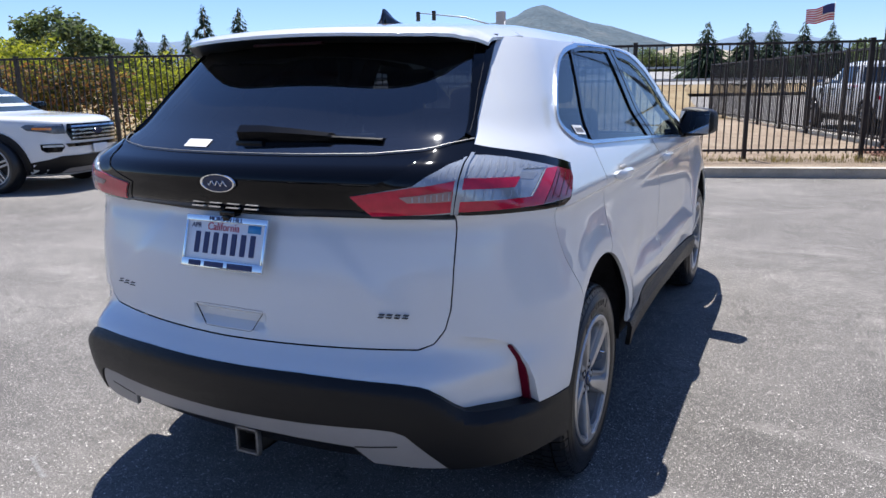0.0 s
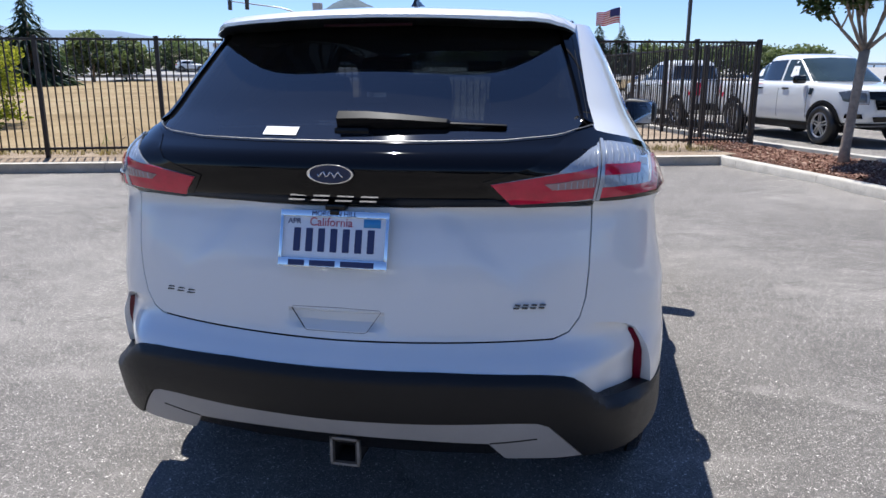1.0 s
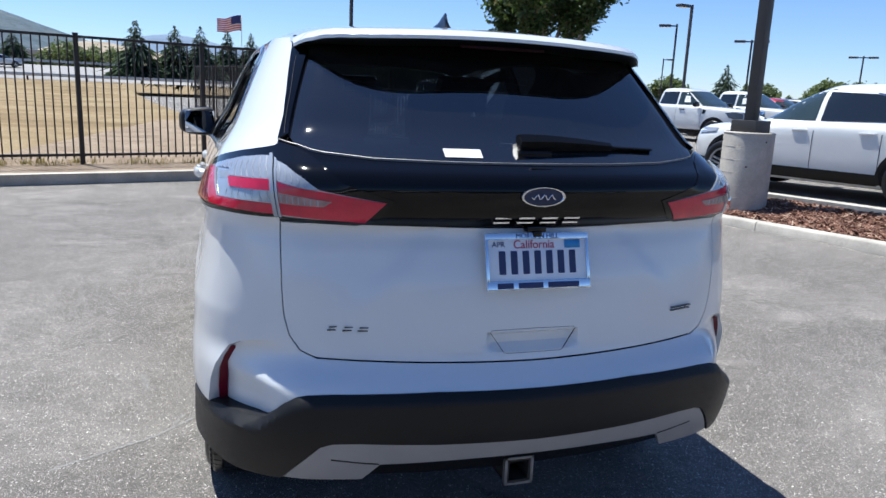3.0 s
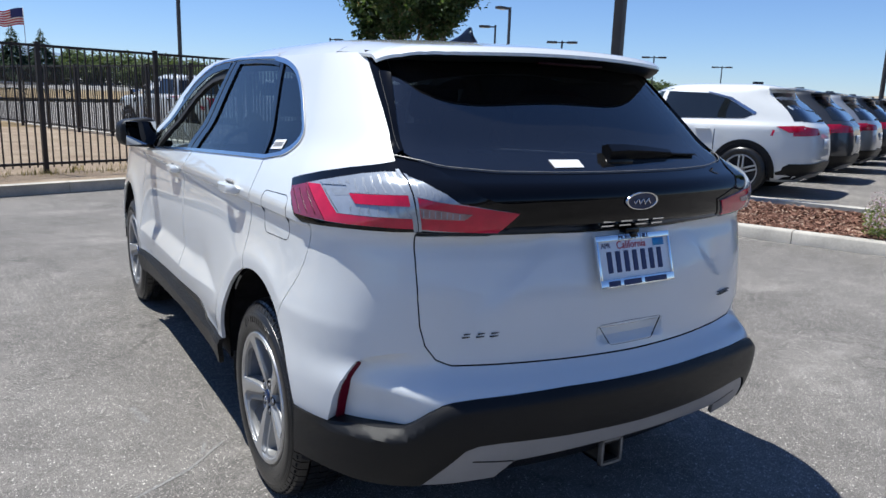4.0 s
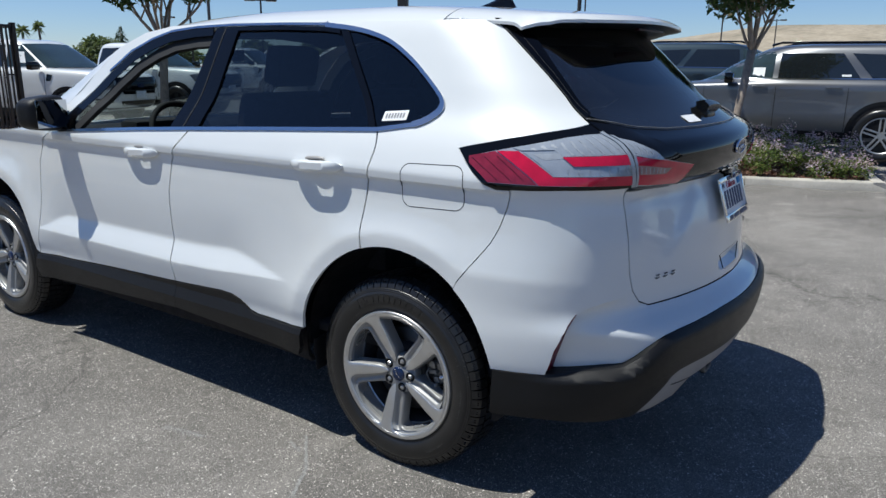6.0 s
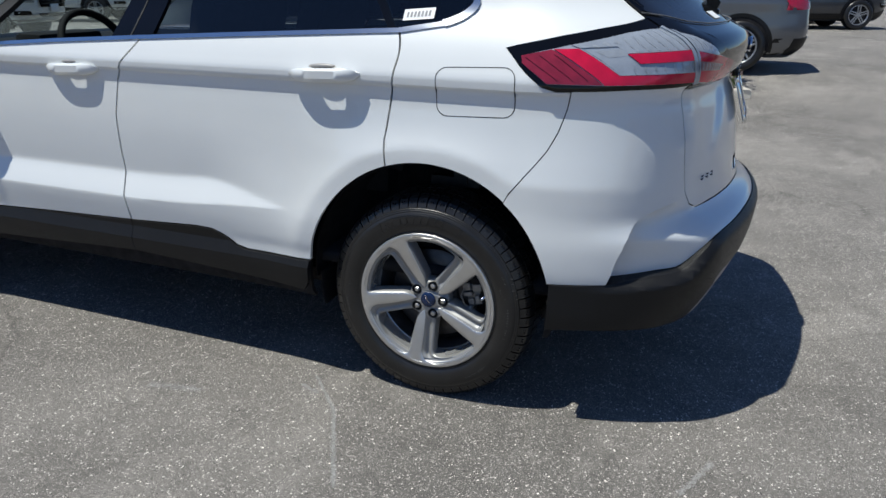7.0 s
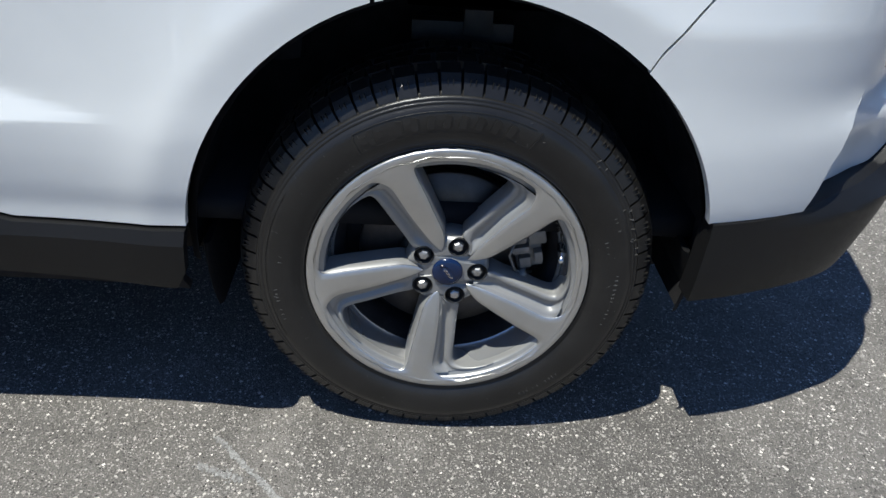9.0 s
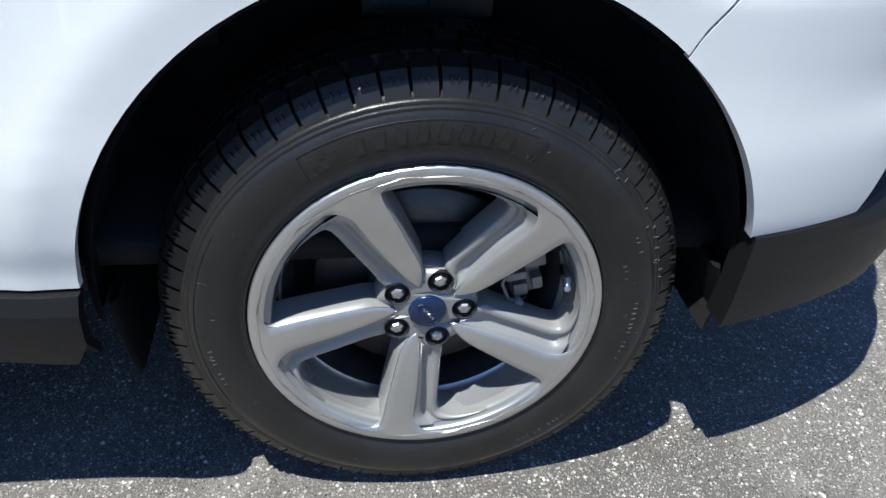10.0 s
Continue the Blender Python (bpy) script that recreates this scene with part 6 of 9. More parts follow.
for s in (1, -1):
    handle(1.442, 1.060, s)
    handle(0.352, 1.092, s)
def door_mirror(s):
    bm = bmesh.new()
    bmesh.ops.create_icosphere(bm, subdivisions=4, radius=1.0)
    for v in bm.verts:
        d = v.co.normalized()
        k = (abs(d.x) ** 4 + abs(d.y) ** 4 + abs(d.z) ** 4) ** -0.25
        c = d * k
        v.co = Vector((c.x * 0.106, c.y * (0.105 if c.y > 0 else 0.055) * (1 - 0.25 * max(0.0, c.y)), c.z * 0.083 * (1 + 0.12 * c.x)))
    mo = part("door_mirror", bm, M_CLAD, suv, "satin black door mirror housing", angle=80)
    g = bbox(-0.088, -0.0572, -0.066, 0.088, -0.0545, 0.066, 0.001)
    part("mirror_glass", g, M_MIRROR, mo, "mirror glass")
    part("mirror_arm", bbox(0.06, -0.035, -0.085, 0.20, 0.045, -0.045, 0.015), M_CLAD, mo)
    mo.matrix_basis = Matrix.Translation((-0.975 * s, 2.115, 1.205)) @ Matrix.Rotation(radians(14 * s), 4, "Z") @ Matrix.Diagonal((s, 1, 1, 1))
door_mirror(1)
door_mirror(-1)
panel("mirror_patch", [("y", 2.17, 1.125), ("y", 2.02, 1.128), ("y", 2.02, 1.24)], M_GLOSS, suv, 0.004, gap=0)

# wheels, wells, underside
for x, y, s in ((-0.803, 0, 1), (-0.803, 2.85, 1), (0.803, 0, -1), (0.803, 2.85, -1)):
    wheel("wheel", suv, Matrix.Translation((x, y, 0.356)) @ (Matrix.Identity(4) if s == 1 else Matrix.Rotation(math.pi, 4, "Z")) @ Matrix.Diagonal((1, -1, 1, 1)), mirrored=False)
    bm = bmesh.new()
    grid = []
    for k in range(29):
        a = radians(-15 + 200 * k / 28)
        grid.append([bm.verts.new((xx, y - rr * math.cos(a), 0.41 + rr * math.sin(a))) for xx, rr in ((s * -0.915, 0.420), (s * -0.90, 0.436), (s * -0.55, 0.436))])
    for a, b in zip(grid, grid[1:]):
        for i in range(2):
            bm.faces.new((a[i], b[i], b[i + 1], a[i + 1]))
    bm.faces.new([g[2] for g in grid])
    part("wheel_liner", bm, M_LINER, suv, "dark felt wheel well")
    for e_, zt_, zb_ in ((1, 0.40, 0.275), (-1, 0.42, 0.335)):
        bm = bmesh.new()
        rows_ = [[bm.verts.new((s * -xx, y + e_ * (0.412 + 0.022 * k_ / 5 * (e_ < 0) - 0.012 * (k_ / 5) ** 3 * (e_ > 0) + dy), zt_ + (zb_ - zt_) * k_ / 5 + 0.02 * (xx < 0.8))) for xx, dy in ((0.905, 0.0), (0.895, -0.006), (0.62, -0.004), (0.62, 0.006), (0.895, 0.006))] for k_ in range(6)]
        for a, b in zip(rows_, rows_[1:]):
            for i in range(5):
                bm.faces.new((a[i], b[i], b[(i + 1) % 5], a[(i + 1) % 5]))
        bm.faces.new(rows_[0])
        bm.faces.new(rows_[-1][::-1])
        bmesh.ops.recalc_face_normals(bm, faces=bm.faces)
        part("liner_flap", bm, M_CLAD, suv, "black flap at the wheel well's end")
for s in (1, -1):
    part("damper_bracket", box(bbox(-0.66 * s - 0.02, -0.10, 0.70, -0.66 * s + 0.02, 0.08, 0.735, 0.004), -0.68 * s - 0.015, -0.06, 0.715, -0.68 * s + 0.015, -0.01, 0.76, 0.003), M_IRON, suv)
part("underbody", bbox(-0.70, -0.62, 0.26, 0.70, 3.6, 0.32, 0.02), M_LINER, suv, "dark underbody")
bm = tube(bmesh.new(), [(-0.50, -0.58, 0.36), (-0.30, -0.62, 0.36), (0.05, -0.62, 0.36), (0.30, -0.58, 0.36)], [0.05, 0.07, 0.07, 0.05], 14)
part("silencer", bm, M_IRON, suv, "dark exhaust silencer")
# hitch receiver
bm = bmesh.new()
for a in ((-0.042, 0.290, -0.032, 0.372), (0.032, 0.290, 0.042, 0.372), (-0.042, 0.290, 0.042, 0.300), (-0.042, 0.362, 0.042, 0.372)):
    box(bm, a[0], -0.868, a[1] - 0.012, a[2], -0.60, a[3] - 0.012, 0.001)
hitch = part("hitch_receiver", bm, M_IRON, suv, "dark steel tow hitch tube")
bm = bmesh.new()
for x0, z0, x1, z1 in ((-0.047, 0.273, -0.038, 0.365), (0.038, 0.273, 0.047, 0.365), (-0.047, 0.273, 0.047, 0.281), (-0.047, 0.357, 0.047, 0.365)):
    box(bm, x0, -0.871, z0, x1, -0.853, z1, 0.001)
part("hitch_collar", bm, M_CALIPER, hitch, "worn steel collar")
part("chain_loop", lathe(bmesh.new(), [(0.022, -0.004), (0.026, 0.0), (0.022, 0.004), (0.018, 0.0)], 18, closed=True), M_IRON, hitch).matrix_basis = Matrix.Translation((-0.085, -0.78, 0.335))
part("hitch_beam", bbox(-0.45, -0.78, 0.33, 0.45, -0.70, 0.40, 0.01), M_LINER, suv)

# plate with its frame
plate = part("number_plate", bbox(-0.152, -0.004, -0.076, 0.152, 0.002, 0.076, 0.002), M_PLATE, suv, "white number plate with blue characters")
plate.matrix_basis = Matrix.Translation((0, -0.893, 0.983)) @ Matrix.Rotation(radians(-17), 4, "X")
bm = bmesh.new()
for a in ((-0.159, 0.062, 0.159, 0.080), (-0.159, -0.080, 0.159, -0.054), (-0.159, -0.056, -0.149, 0.064), (0.149, -0.056, 0.159, 0.064)):
    box(bm, a[0], -0.010, a[1], a[2], -0.001, a[3], 0.002)
part("plate_frame", bm, M_BRIGHT, plate, "chrome plate frame")
face_ = Matrix.Translation((0, -0.0052, 0)) @ Matrix.Rotation(radians(90), 4, "X")
pcm = finish(bbox(-0.0100, -0.0062, -0.036, 0.0100, -0.003, 0.030, 0.002), "plate_character")
for k in range(7):
    part("plate_character", pcm, M_INK, plate).matrix_basis = Matrix.Translation((-0.108 + 0.036 * k, 0, 0))
lettering("plate_state", "California", 0.034, M_REDINK, Matrix.Translation((-0.01, 0, 0.047)) @ face_, plate, 0.0006, squash=0.95)
lettering("plate_month", "APR", 0.022, M_INK, Matrix.Translation((-0.118, 0, 0.048)) @ face_, plate, 0.0006)
part("plate_sticker", bbox(0.085, -0.0052, 0.036, 0.134, -0.003, 0.060), M_BLUEINK, plate, "blue year sticker")
lettering("frame_town", "MORGAN HILL", 0.021, M_INK, Matrix.Translation((0, -0.0055, 0.0705)) @ face_, plate, 0.0006, squash=0.95)
bm = bmesh.new()
for x0, x1 in ((-0.128, -0.080), (-0.065, 0.010), (0.026, 0.122)):
    box(bm, x0, -0.0115, -0.076, x1, -0.0095, -0.060, 0.001)
part("frame_lettering", bm, M_INK, plate, "dark blue dealer lettering")
part("camera_pod", box(bbox(-0.030, -0.878, 1.062, 0.030, -0.845, 1.080, 0.006), -0.014, -0.885, 1.050, 0.014, -0.855, 1.066, 0.005), M_GLOSS, suv, "black reversing camera")

# badges
bm = lathe(bmesh.new(), [(0.001, 0.0), (0.060, 0.0), (0.0625, 0.002), (0.062, 0.008)], 48, "z")
bmesh.ops.scale(bm, vec=(1, 0.40, 1), verts=bm.verts)
badge = part("oval_badge", bm, M_BADGE, suv, "blue oval badge with chrome rim")
bm = lathe(bmesh.new(), [(0.0585, -0.001), (0.0605, -0.003), (0.066, -0.003), (0.0675, 0.002)], 48, "z")
bmesh.ops.scale(bm, vec=(1, 0.41, 1), verts=bm.verts)
part("badge_rim", bm, M_BRIGHT, badge)
part("badge_mark", tube(bmesh.new(), [(-0.036 + 0.006 * k, 0.0075 * math.sin(k * 1.75) * (1.0 if k % 4 else 1.3), -0.002) for k in range(13)], 0.0021, 6), M_BRIGHT, badge, "plain wavy silver mark")
badge.matrix_basis = Matrix.Translation((0, -0.905, 1.168)) @ Matrix.Rotation(radians(-86), 4, "X") @ Matrix.Diagonal((1, 1, 1, 1))
def chrome_word(name, x0, x1, z, h, n, slant, y, mat=M_BRIGHT, label="chrome model badge, plain bars"):
    """A badge drawn as plain slanted bars, a pair to a letter."""
    w = (x1 - x0) / (n + (n - 1) * 0.45)
    root = None
    for k in range(n):
        cx = x0 + k * w * 1.45
        for t0, t1 in ((0.0, 0.26), (0.74, 1.0)):
            bm = bmesh.new()
            vs_ = [bm.verts.new((cx + (w if e else 0) + slant * (t_ - 0.5) * h, y(cx) + d_, z + (t_ - 0.5) * h)) for d_ in (-0.005, 0.004) for t_ in (t0, t1) for e in (0, 1)]
            for q in ((0, 1, 3, 2), (4, 6, 7, 5), (0, 4, 5, 1), (2, 3, 7, 6), (0, 2, 6, 4), (1, 5, 7, 3)):
                bm.faces.new([vs_[i] for i in q])
            bmesh.ops.recalc_face_normals(bm, faces=bm.faces)
            o = part(name if root is None else "badge_bar", bm, mat, root or suv, label if root is None else "")
            root = root or o
tail_y = lambda z: (lambda x: EDGE.at(EDGE.qx(x, z), z).y if x else EDGE.rear(z))
chrome_word("model_badge", -0.132, 0.125, 1.098, 0.017, 4, 0.5, lambda x: tail_y(1.098)(x) - 0.004)
chrome_word("trim_badge", -0.578, -0.470, 0.790, 0.012, 3, 0.6, lambda x: tail_y(0.79)(x) - 0.002, M_DARKCHROME, "dark chrome trim badge, plain bars")
chrome_word("drive_badge", 0.500, 0.584, 0.801, 0.012, 4, 0.4, lambda x: tail_y(0.80)(x) - 0.002, M_DARKCHROME, "dark chrome drive badge, plain bars")

# wiper, window stickers
wy = lambda z: EDGE.rear(z) - 0.03
bm = bmesh.new()
sec = [(-0.022, 1.300, 0.034, 0.030), (0.06, 1.303, 0.030, 0.030), (0.16, 1.301, 0.024, 0.024), (0.29, 1.296, 0.015, 0.016), (0.30, 1.295, 0.006, 0.008), (0.455, 1.289, 0.005, 0.007)]
ring = []
for x, z, hz, dp in sec:
    yb = EDGE.rear(z) + EDGE.bulge(z) * (x / 0.6) ** 2 - 0.012
    ring.append([bm.verts.new((x, yb + 0.012, z - hz)), bm.verts.new((x, yb - dp * 0.6, z - hz * 0.7)), bm.verts.new((x, yb - dp, z + hz * 0.3)), bm.verts.new((x, yb - dp * 0.3, z + hz * 0.9)), bm.verts.new((x, yb + 0.02, z + hz * 0.7))])
for a, b in zip(ring, ring[1:]):
    for i in range(5):
        bm.faces.new((a[i], b[i], b[(i + 1) % 5], a[(i + 1) % 5]))
bm.faces.new(ring[0])
bm.faces.new(ring[-1][::-1])
bmesh.ops.recalc_face_normals(bm, faces=bm.faces)
wiper = part("rear_wiper", bm, M_WIPER, suv, "black rear wiper arm and blade", angle=25)
part("wiper_cap", bbox(-0.030, wy(1.3) - 0.012, 1.262, 0.075, wy(1.3) + 0.012, 1.285, 0.008), M_WIPER, wiper)
panel("window_sticker", [("x", 0.142, 1.262), ("x", 0.250, 1.262), ("x", 0.250, 1.283), ("x", 0.142, 1.283)], M_PAPER, suv, 0.001, both=False, gap=0, depth=0.001, label="white paper sticker on the rear window")
panel("window_sticker", [("y", 0.010, 1.266), ("y", 0.112, 1.258), ("y", 0.112, 1.290), ("y", 0.010, 1.298)], M_PAPER, suv, -0.001, gap=0, depth=0.001, label="white barcode sticker on the quarter glass")
for k in range(7):
    y0_ = 0.022 + k * 0.012
    panel("sticker_bar", [("y", y0_, 1.272 - k * 0.0009), ("y", y0_ + 0.007, 1.272 - k * 0.0009), ("y", y0_ + 0.007, 1.288 - k * 0.0009), ("y", y0_, 1.288 - k * 0.0009)], M_GREYBAR, suv, 0.0005, gap=0, depth=0.0005)

# cabin
panel("door_lining", [("y", 0.50, 0.44), ("y", 2.34, 0.44), ("y", 2.25, 1.10), ("y", 1.12, 1.165), ("y", 0.12, 1.21), ("y", 0.12, 0.90), ("y", 0.32, 0.84), ("y", 0.46, 0.68)], M_CABIN, suv, off=-0.05, gap=0, du=0.15, dv=0.08, label="dark door lining")
part("cabin_floor", bbox(-0.85, -0.70, 0.42, 0.85, 2.75, 0.46), M_CABIN, suv)
part("load_floor", bbox(-0.55, -0.66, 0.72, 0.55, 0.10, 0.76, 0.01), M_CABIN, suv)
lt = EDGE.pts([("x", 0.60, 0.70), ("x", 0.60, 1.06)])
panel("tailgate_lining", [(0, 0.70), lt[0], lt[1], (0, 1.06)], M_CABIN, suv, off=-0.05, raw=True, gap=0, du=0.1, dv=0.1)
panel("load_side", [("y", -0.50, 0.90), ("y", 0.12, 0.90), ("y", 0.12, 1.20), ("y", -0.25, 1.18), ("y", -0.50, 1.10)], M_CABIN, suv, off=-0.06, gap=0, du=0.1, dv=0.1)
part("headliner", sheet([(-0.60, -0.20), (0.60, -0.20), (0.60, 1.75), (-0.60, 1.75)], lambda x, y: roof_at(x, y, -0.045), 0.1, 0.15), M_CABIN, suv, "dark headliner")
panel("pillar_lining", [("x", 0.70, 1.20), ("x", 0.64, 1.42), ("x", 0.60, 1.56), ("y", 0.30, 1.565), ("y", 0.10, 1.49), ("y", -0.14, 1.31), ("y", -0.02, 1.24), ("y", -0.4, 1.20)], M_CABIN, suv, off=-0.035, gap=0)
def seat(x, y, back=0.62, wd=0.25):
    s_ = part("seat", bbox(-wd, -0.25, 0.0, wd, 0.27, 0.16, 0.05), M_SEAT, suv, "charcoal cloth seat")
    b_o = part("seat_back", bbox(-wd, -0.09, 0.0, wd, 0.05, back, 0.05), M_SEAT, s_)
    b_o.matrix_basis = Matrix.Translation((0, -0.22, 0.10)) @ Matrix.Rotation(radians(14), 4, "X")
    hr = part("head_restraint", bbox(-0.135, -0.055, 0.05, 0.135, 0.05, 0.235, 0.045), M_SEAT, b_o, "padded head restraint")
    hr.matrix_basis = Matrix.Translation((0, -0.01, back - 0.02))
    s_.matrix_basis = Matrix.Translation((x, y, 0.62))
seat(-0.38, 1.42)
seat(0.38, 1.42)
for x in (-0.42, 0.0, 0.42):
    seat(x, 0.52, 0.52, 0.205)
part("dashboard", bbox(-0.74, 2.05, 0.72, 0.74, 2.62, 1.10, 0.06), M_CABIN, suv, "dark dashboard")
part("instrument_hood", bbox(-0.56, 2.0, 1.03, -0.20, 2.16, 1.15, 0.03), M_CABIN, suv)
sw = part("steering_wheel", lathe(bmesh.new(), [(0.193, 0.0), (0.186, 0.015), (0.177, 0.019), (0.167, 0.015), (0.160, 0.0), (0.167, -0.015), (0.177, -0.019), (0.186, -0.015)], 40, "z", closed=True), M_CABIN, suv, "black steering wheel")
box_ = bbox(-0.16, -0.03, -0.02, 0.16, 0.03, 0.012, 0.01)
part("wheel_boss", box(box_, -0.06, -0.14, -0.02, 0.06, 0.05, 0.02, 0.01), M_CABIN, sw, "wheel boss and spokes")
part("wheel_insert", bbox(-0.075, -0.10, 0.018, 0.075, -0.075, 0.024, 0.002), M_CHROME, sw)
sw.matrix_basis = Matrix.Translation((-0.38, 1.86, 1.075)) @ Matrix.Rotation(radians(66), 4, "X")
part("rear_mirror", bbox(-0.11, 1.90, 1.46, 0.11, 1.925, 1.525, 0.01), M_GLOSS, suv)


# ---- other vehicles ----
class Hull:
    """A simple closed car body, sliced level by level: half width, tail and nose along y by height."""

    def __init__(self, width, tail, nose, n=5.0, nn=3.2):
        self.w, self.t, self.f, self.n, self.nn = pchip(width), pchip(tail), pchip(nose), n, nn

    def side(self, y, z):
        t, f, w = self.t(z), self.f(z), self.w(z)
        k = (2 * y - t - f) / (f - t)
        e = self.nn if k > 0 else self.n
        return w * max(0.0, 1 - abs(k) ** e) ** (1 / e) if abs(k) < 1 else 0.0

    def end(self, x, z, front):
        t, f, w = self.t(z), self.f(z), self.w(z)
        c, h = (t + f) / 2, (f - t) / 2
        e = self.nn if front else self.n
        k = max(0.0, 1 - min(1, abs(x) / w) ** e) ** (1 / e)
        return c + h * k if front else c - h * k

    def mesh(self, zs, seg=44):
        bm = bmesh.new()
        rows = []
        for z in zs:
            t, f, w = self.t(z), self.f(z), self.w(z)
            c, h = (t + f) / 2, (f - t) / 2
            row = []
            for k in range(seg):
                a = 2 * math.pi * k / seg
                s, co = math.sin(a), math.cos(a)
                e = self.nn if co > 0 else self.n
                r = (abs(s) ** e + abs(co) ** e) ** (-1 / e)
                row.append(bm.verts.new((w * s * r, c + h * co * r, z)))
            rows.append(row)
        for a, b in zip(rows, rows[1:]):
            for k in range(seg):
                bm.faces.new((a[k], b[k], b[(k + 1) % seg], a[(k + 1) % seg]))
        bm.faces.new(rows[0])
        bm.faces.new(rows[-1][::-1])
        bmesh.ops.recalc_face_normals(bm, faces=bm.faces)
        return bm

    def on_side(self, name, poly, mat, parent, off=0.006, label="", sides=(1, -1), step=0.12):
        for s in sides:
            fn = lambda y, z, s=s: Vector((s * (self.side(y, z) + off), y, z))
            part(name, sheet(poly, fn, step, step, 0.008, lambda y, z, s=s: Vector((-s, 0, 0))), mat, parent, label)

    def on_end(self, name, poly, mat, parent, front, off=0.006, label="", both=True, step=0.1):
        sg = 1 if front else -1
        for s in (1, -1) if both else (1,):
            fn = lambda x, z, s=s: Vector((s * x, self.end(x, z, front) + sg * off, z))
            part(name, sheet(poly, fn, step, step, 0.008, lambda x, z: Vector((0, -sg, 0))), mat, parent, label)


def ring_poly(y0, z0, r0, r1, a0=-12, a1=192, n=20):
    out = [(y0 + r1 * math.cos(radians(a0 + (a1 - a0) * k / n)), z0 + r1 * math.sin(radians(a0 + (a1 - a0) * k / n))) for k in range(n + 1)]
    return out + [(y0 + r0 * math.cos(radians(a1 - (a1 - a0) * k / n)), z0 + r0 * math.sin(radians(a1 - (a1 - a0) * k / n))) for k in range(n + 1)]


BG_WHEELS = {}


def bg_wheel(parent, x, y, r, rim, side, dark=False):
    key = (r, rim, dark)
    if key not in BG_WHEELS:
        ty = finish(lathe(bmesh.new(), [(rim, -0.09), (rim + 0.02, -0.112), (r - 0.05, -0.118), (r - 0.012, -0.10), (r, -0.07), (r, 0.10), (rim, 0.11)], 40), "tyre")
        rm = finish(lathe(bmesh.new(), [(rim - 0.02, -0.07), (rim - 0.012, -0.108), (rim + 0.004, -0.106), (rim + 0.006, -0.09)], 40), "rim")
        bk = finish(lathe(bmesh.new(), [(0.001, -0.03), (rim, -0.03), (rim, 0.02)], 32), "disc")
        bm = bmesh.new()
        for k in range(5):
            for o in (-0.030, 0.030):
                m_ = Matrix.Rotation(radians(90 + 72 * k), 4, "X") @ Matrix.Translation((0, 0, o))
                box(bm, -0.098, 0.03, -0.013, -0.06, rim - 0.012, 0.013, 0.003, m_)
        lathe(bm, [(0.001, -0.098), (0.05, -0.098), (0.06, -0.08), (0.06, -0.03)], 20)
        sp = finish(bm, "spokes")
        for me in (ty, rm, bk, sp):
            me.shade_smooth() if me in (ty, rm) else None
        BG_WHEELS[key] = (ty, rm, bk, sp)
    ty, rm, bk, sp = BG_WHEELS[key]
    w = part("wheel", ty, M_TYRE, parent)
    w.matrix_basis = Matrix.Translation((x, y, r)) @ (Matrix.Identity(4) if side < 0 else Matrix.Rotation(math.pi, 4, "Z"))
    mt = M_IRON if dark else M_BGRIM
    part("rim", rm, mt, w), part("brake_disc", bk, M_IRON, w), part("spokes", sp, mt, w)
    return w


def dress(root, h, paint_m, spec):
    """Parts that all the parked vehicles have."""
    for y in spec["axles"]:
        h.on_side("arch_trim", ring_poly(y, spec["r"] + 0.01, spec["r"] + 0.045, spec["r"] + 0.10), M_CLAD if spec.get("clad", True) else paint_m, root, 0.012, "black arch trim")
        h.on_side("wheel_well", [(y + (spec["r"] + 0.05) * math.cos(radians(a)), spec["r"] + 0.01 + (spec["r"] + 0.05) * math.sin(radians(a))) for a in range(-20, 201, 10)], M_LINER, root, 0.004)
        for s in (1, -1):
            bg_wheel(root, s * (spec["w"] - 0.082), y, spec["r"], spec["rim"], s, spec.get("darkrim", False))
    y0, y1 = spec["axles"][0] + spec["r"] + 0.08, spec["axles"][1] - spec["r"] - 0.08
    h.on_side("sill", [(y0, 0.26), (y1, 0.26), (y1, 0.42), (y0, 0.42)], M_CLAD, root, 0.010, "black sill")
    for y in spec["shuts"]:
        h.on_side("door_gap", [(y, 0.42), (y + 0.008, 0.42), (y + 0.008, spec["belt"]), (y, spec["belt"])], M_SEAL, root, 0.003)
    for y in spec["handles"]:
        for s in (1, -1):
            z = spec["belt"] - 0.10
            part("door_handle", bbox(s * (h.side(y, z) + 0.005) - 0.02, y - 0.11, z - 0.018, s * (h.side(y, z) + 0.005) + 0.02, y + 0.11, z + 0.014, 0.006), spec.get("hmat", paint_m), root)
    for s in (1, -1):
        ym, zm = spec["mirror"]
        xo = h.side(ym, spec["belt"] - 0.05)
        mo = part("door_mirror", bbox(s * (xo + 0.13) - 0.12, ym - 0.06, zm - 0.085, s * (xo + 0.13) + 0.12, ym + 0.07, zm + 0.085, 0.04), spec.get("mmat", M_GLOSS), root, "door mirror")
        part("mirror_glass", bbox(s * (xo + 0.13) - 0.10, ym - 0.064, zm - 0.065, s * (xo + 0.13) + 0.10, ym - 0.061, zm + 0.065), M_BRIGHT, mo)


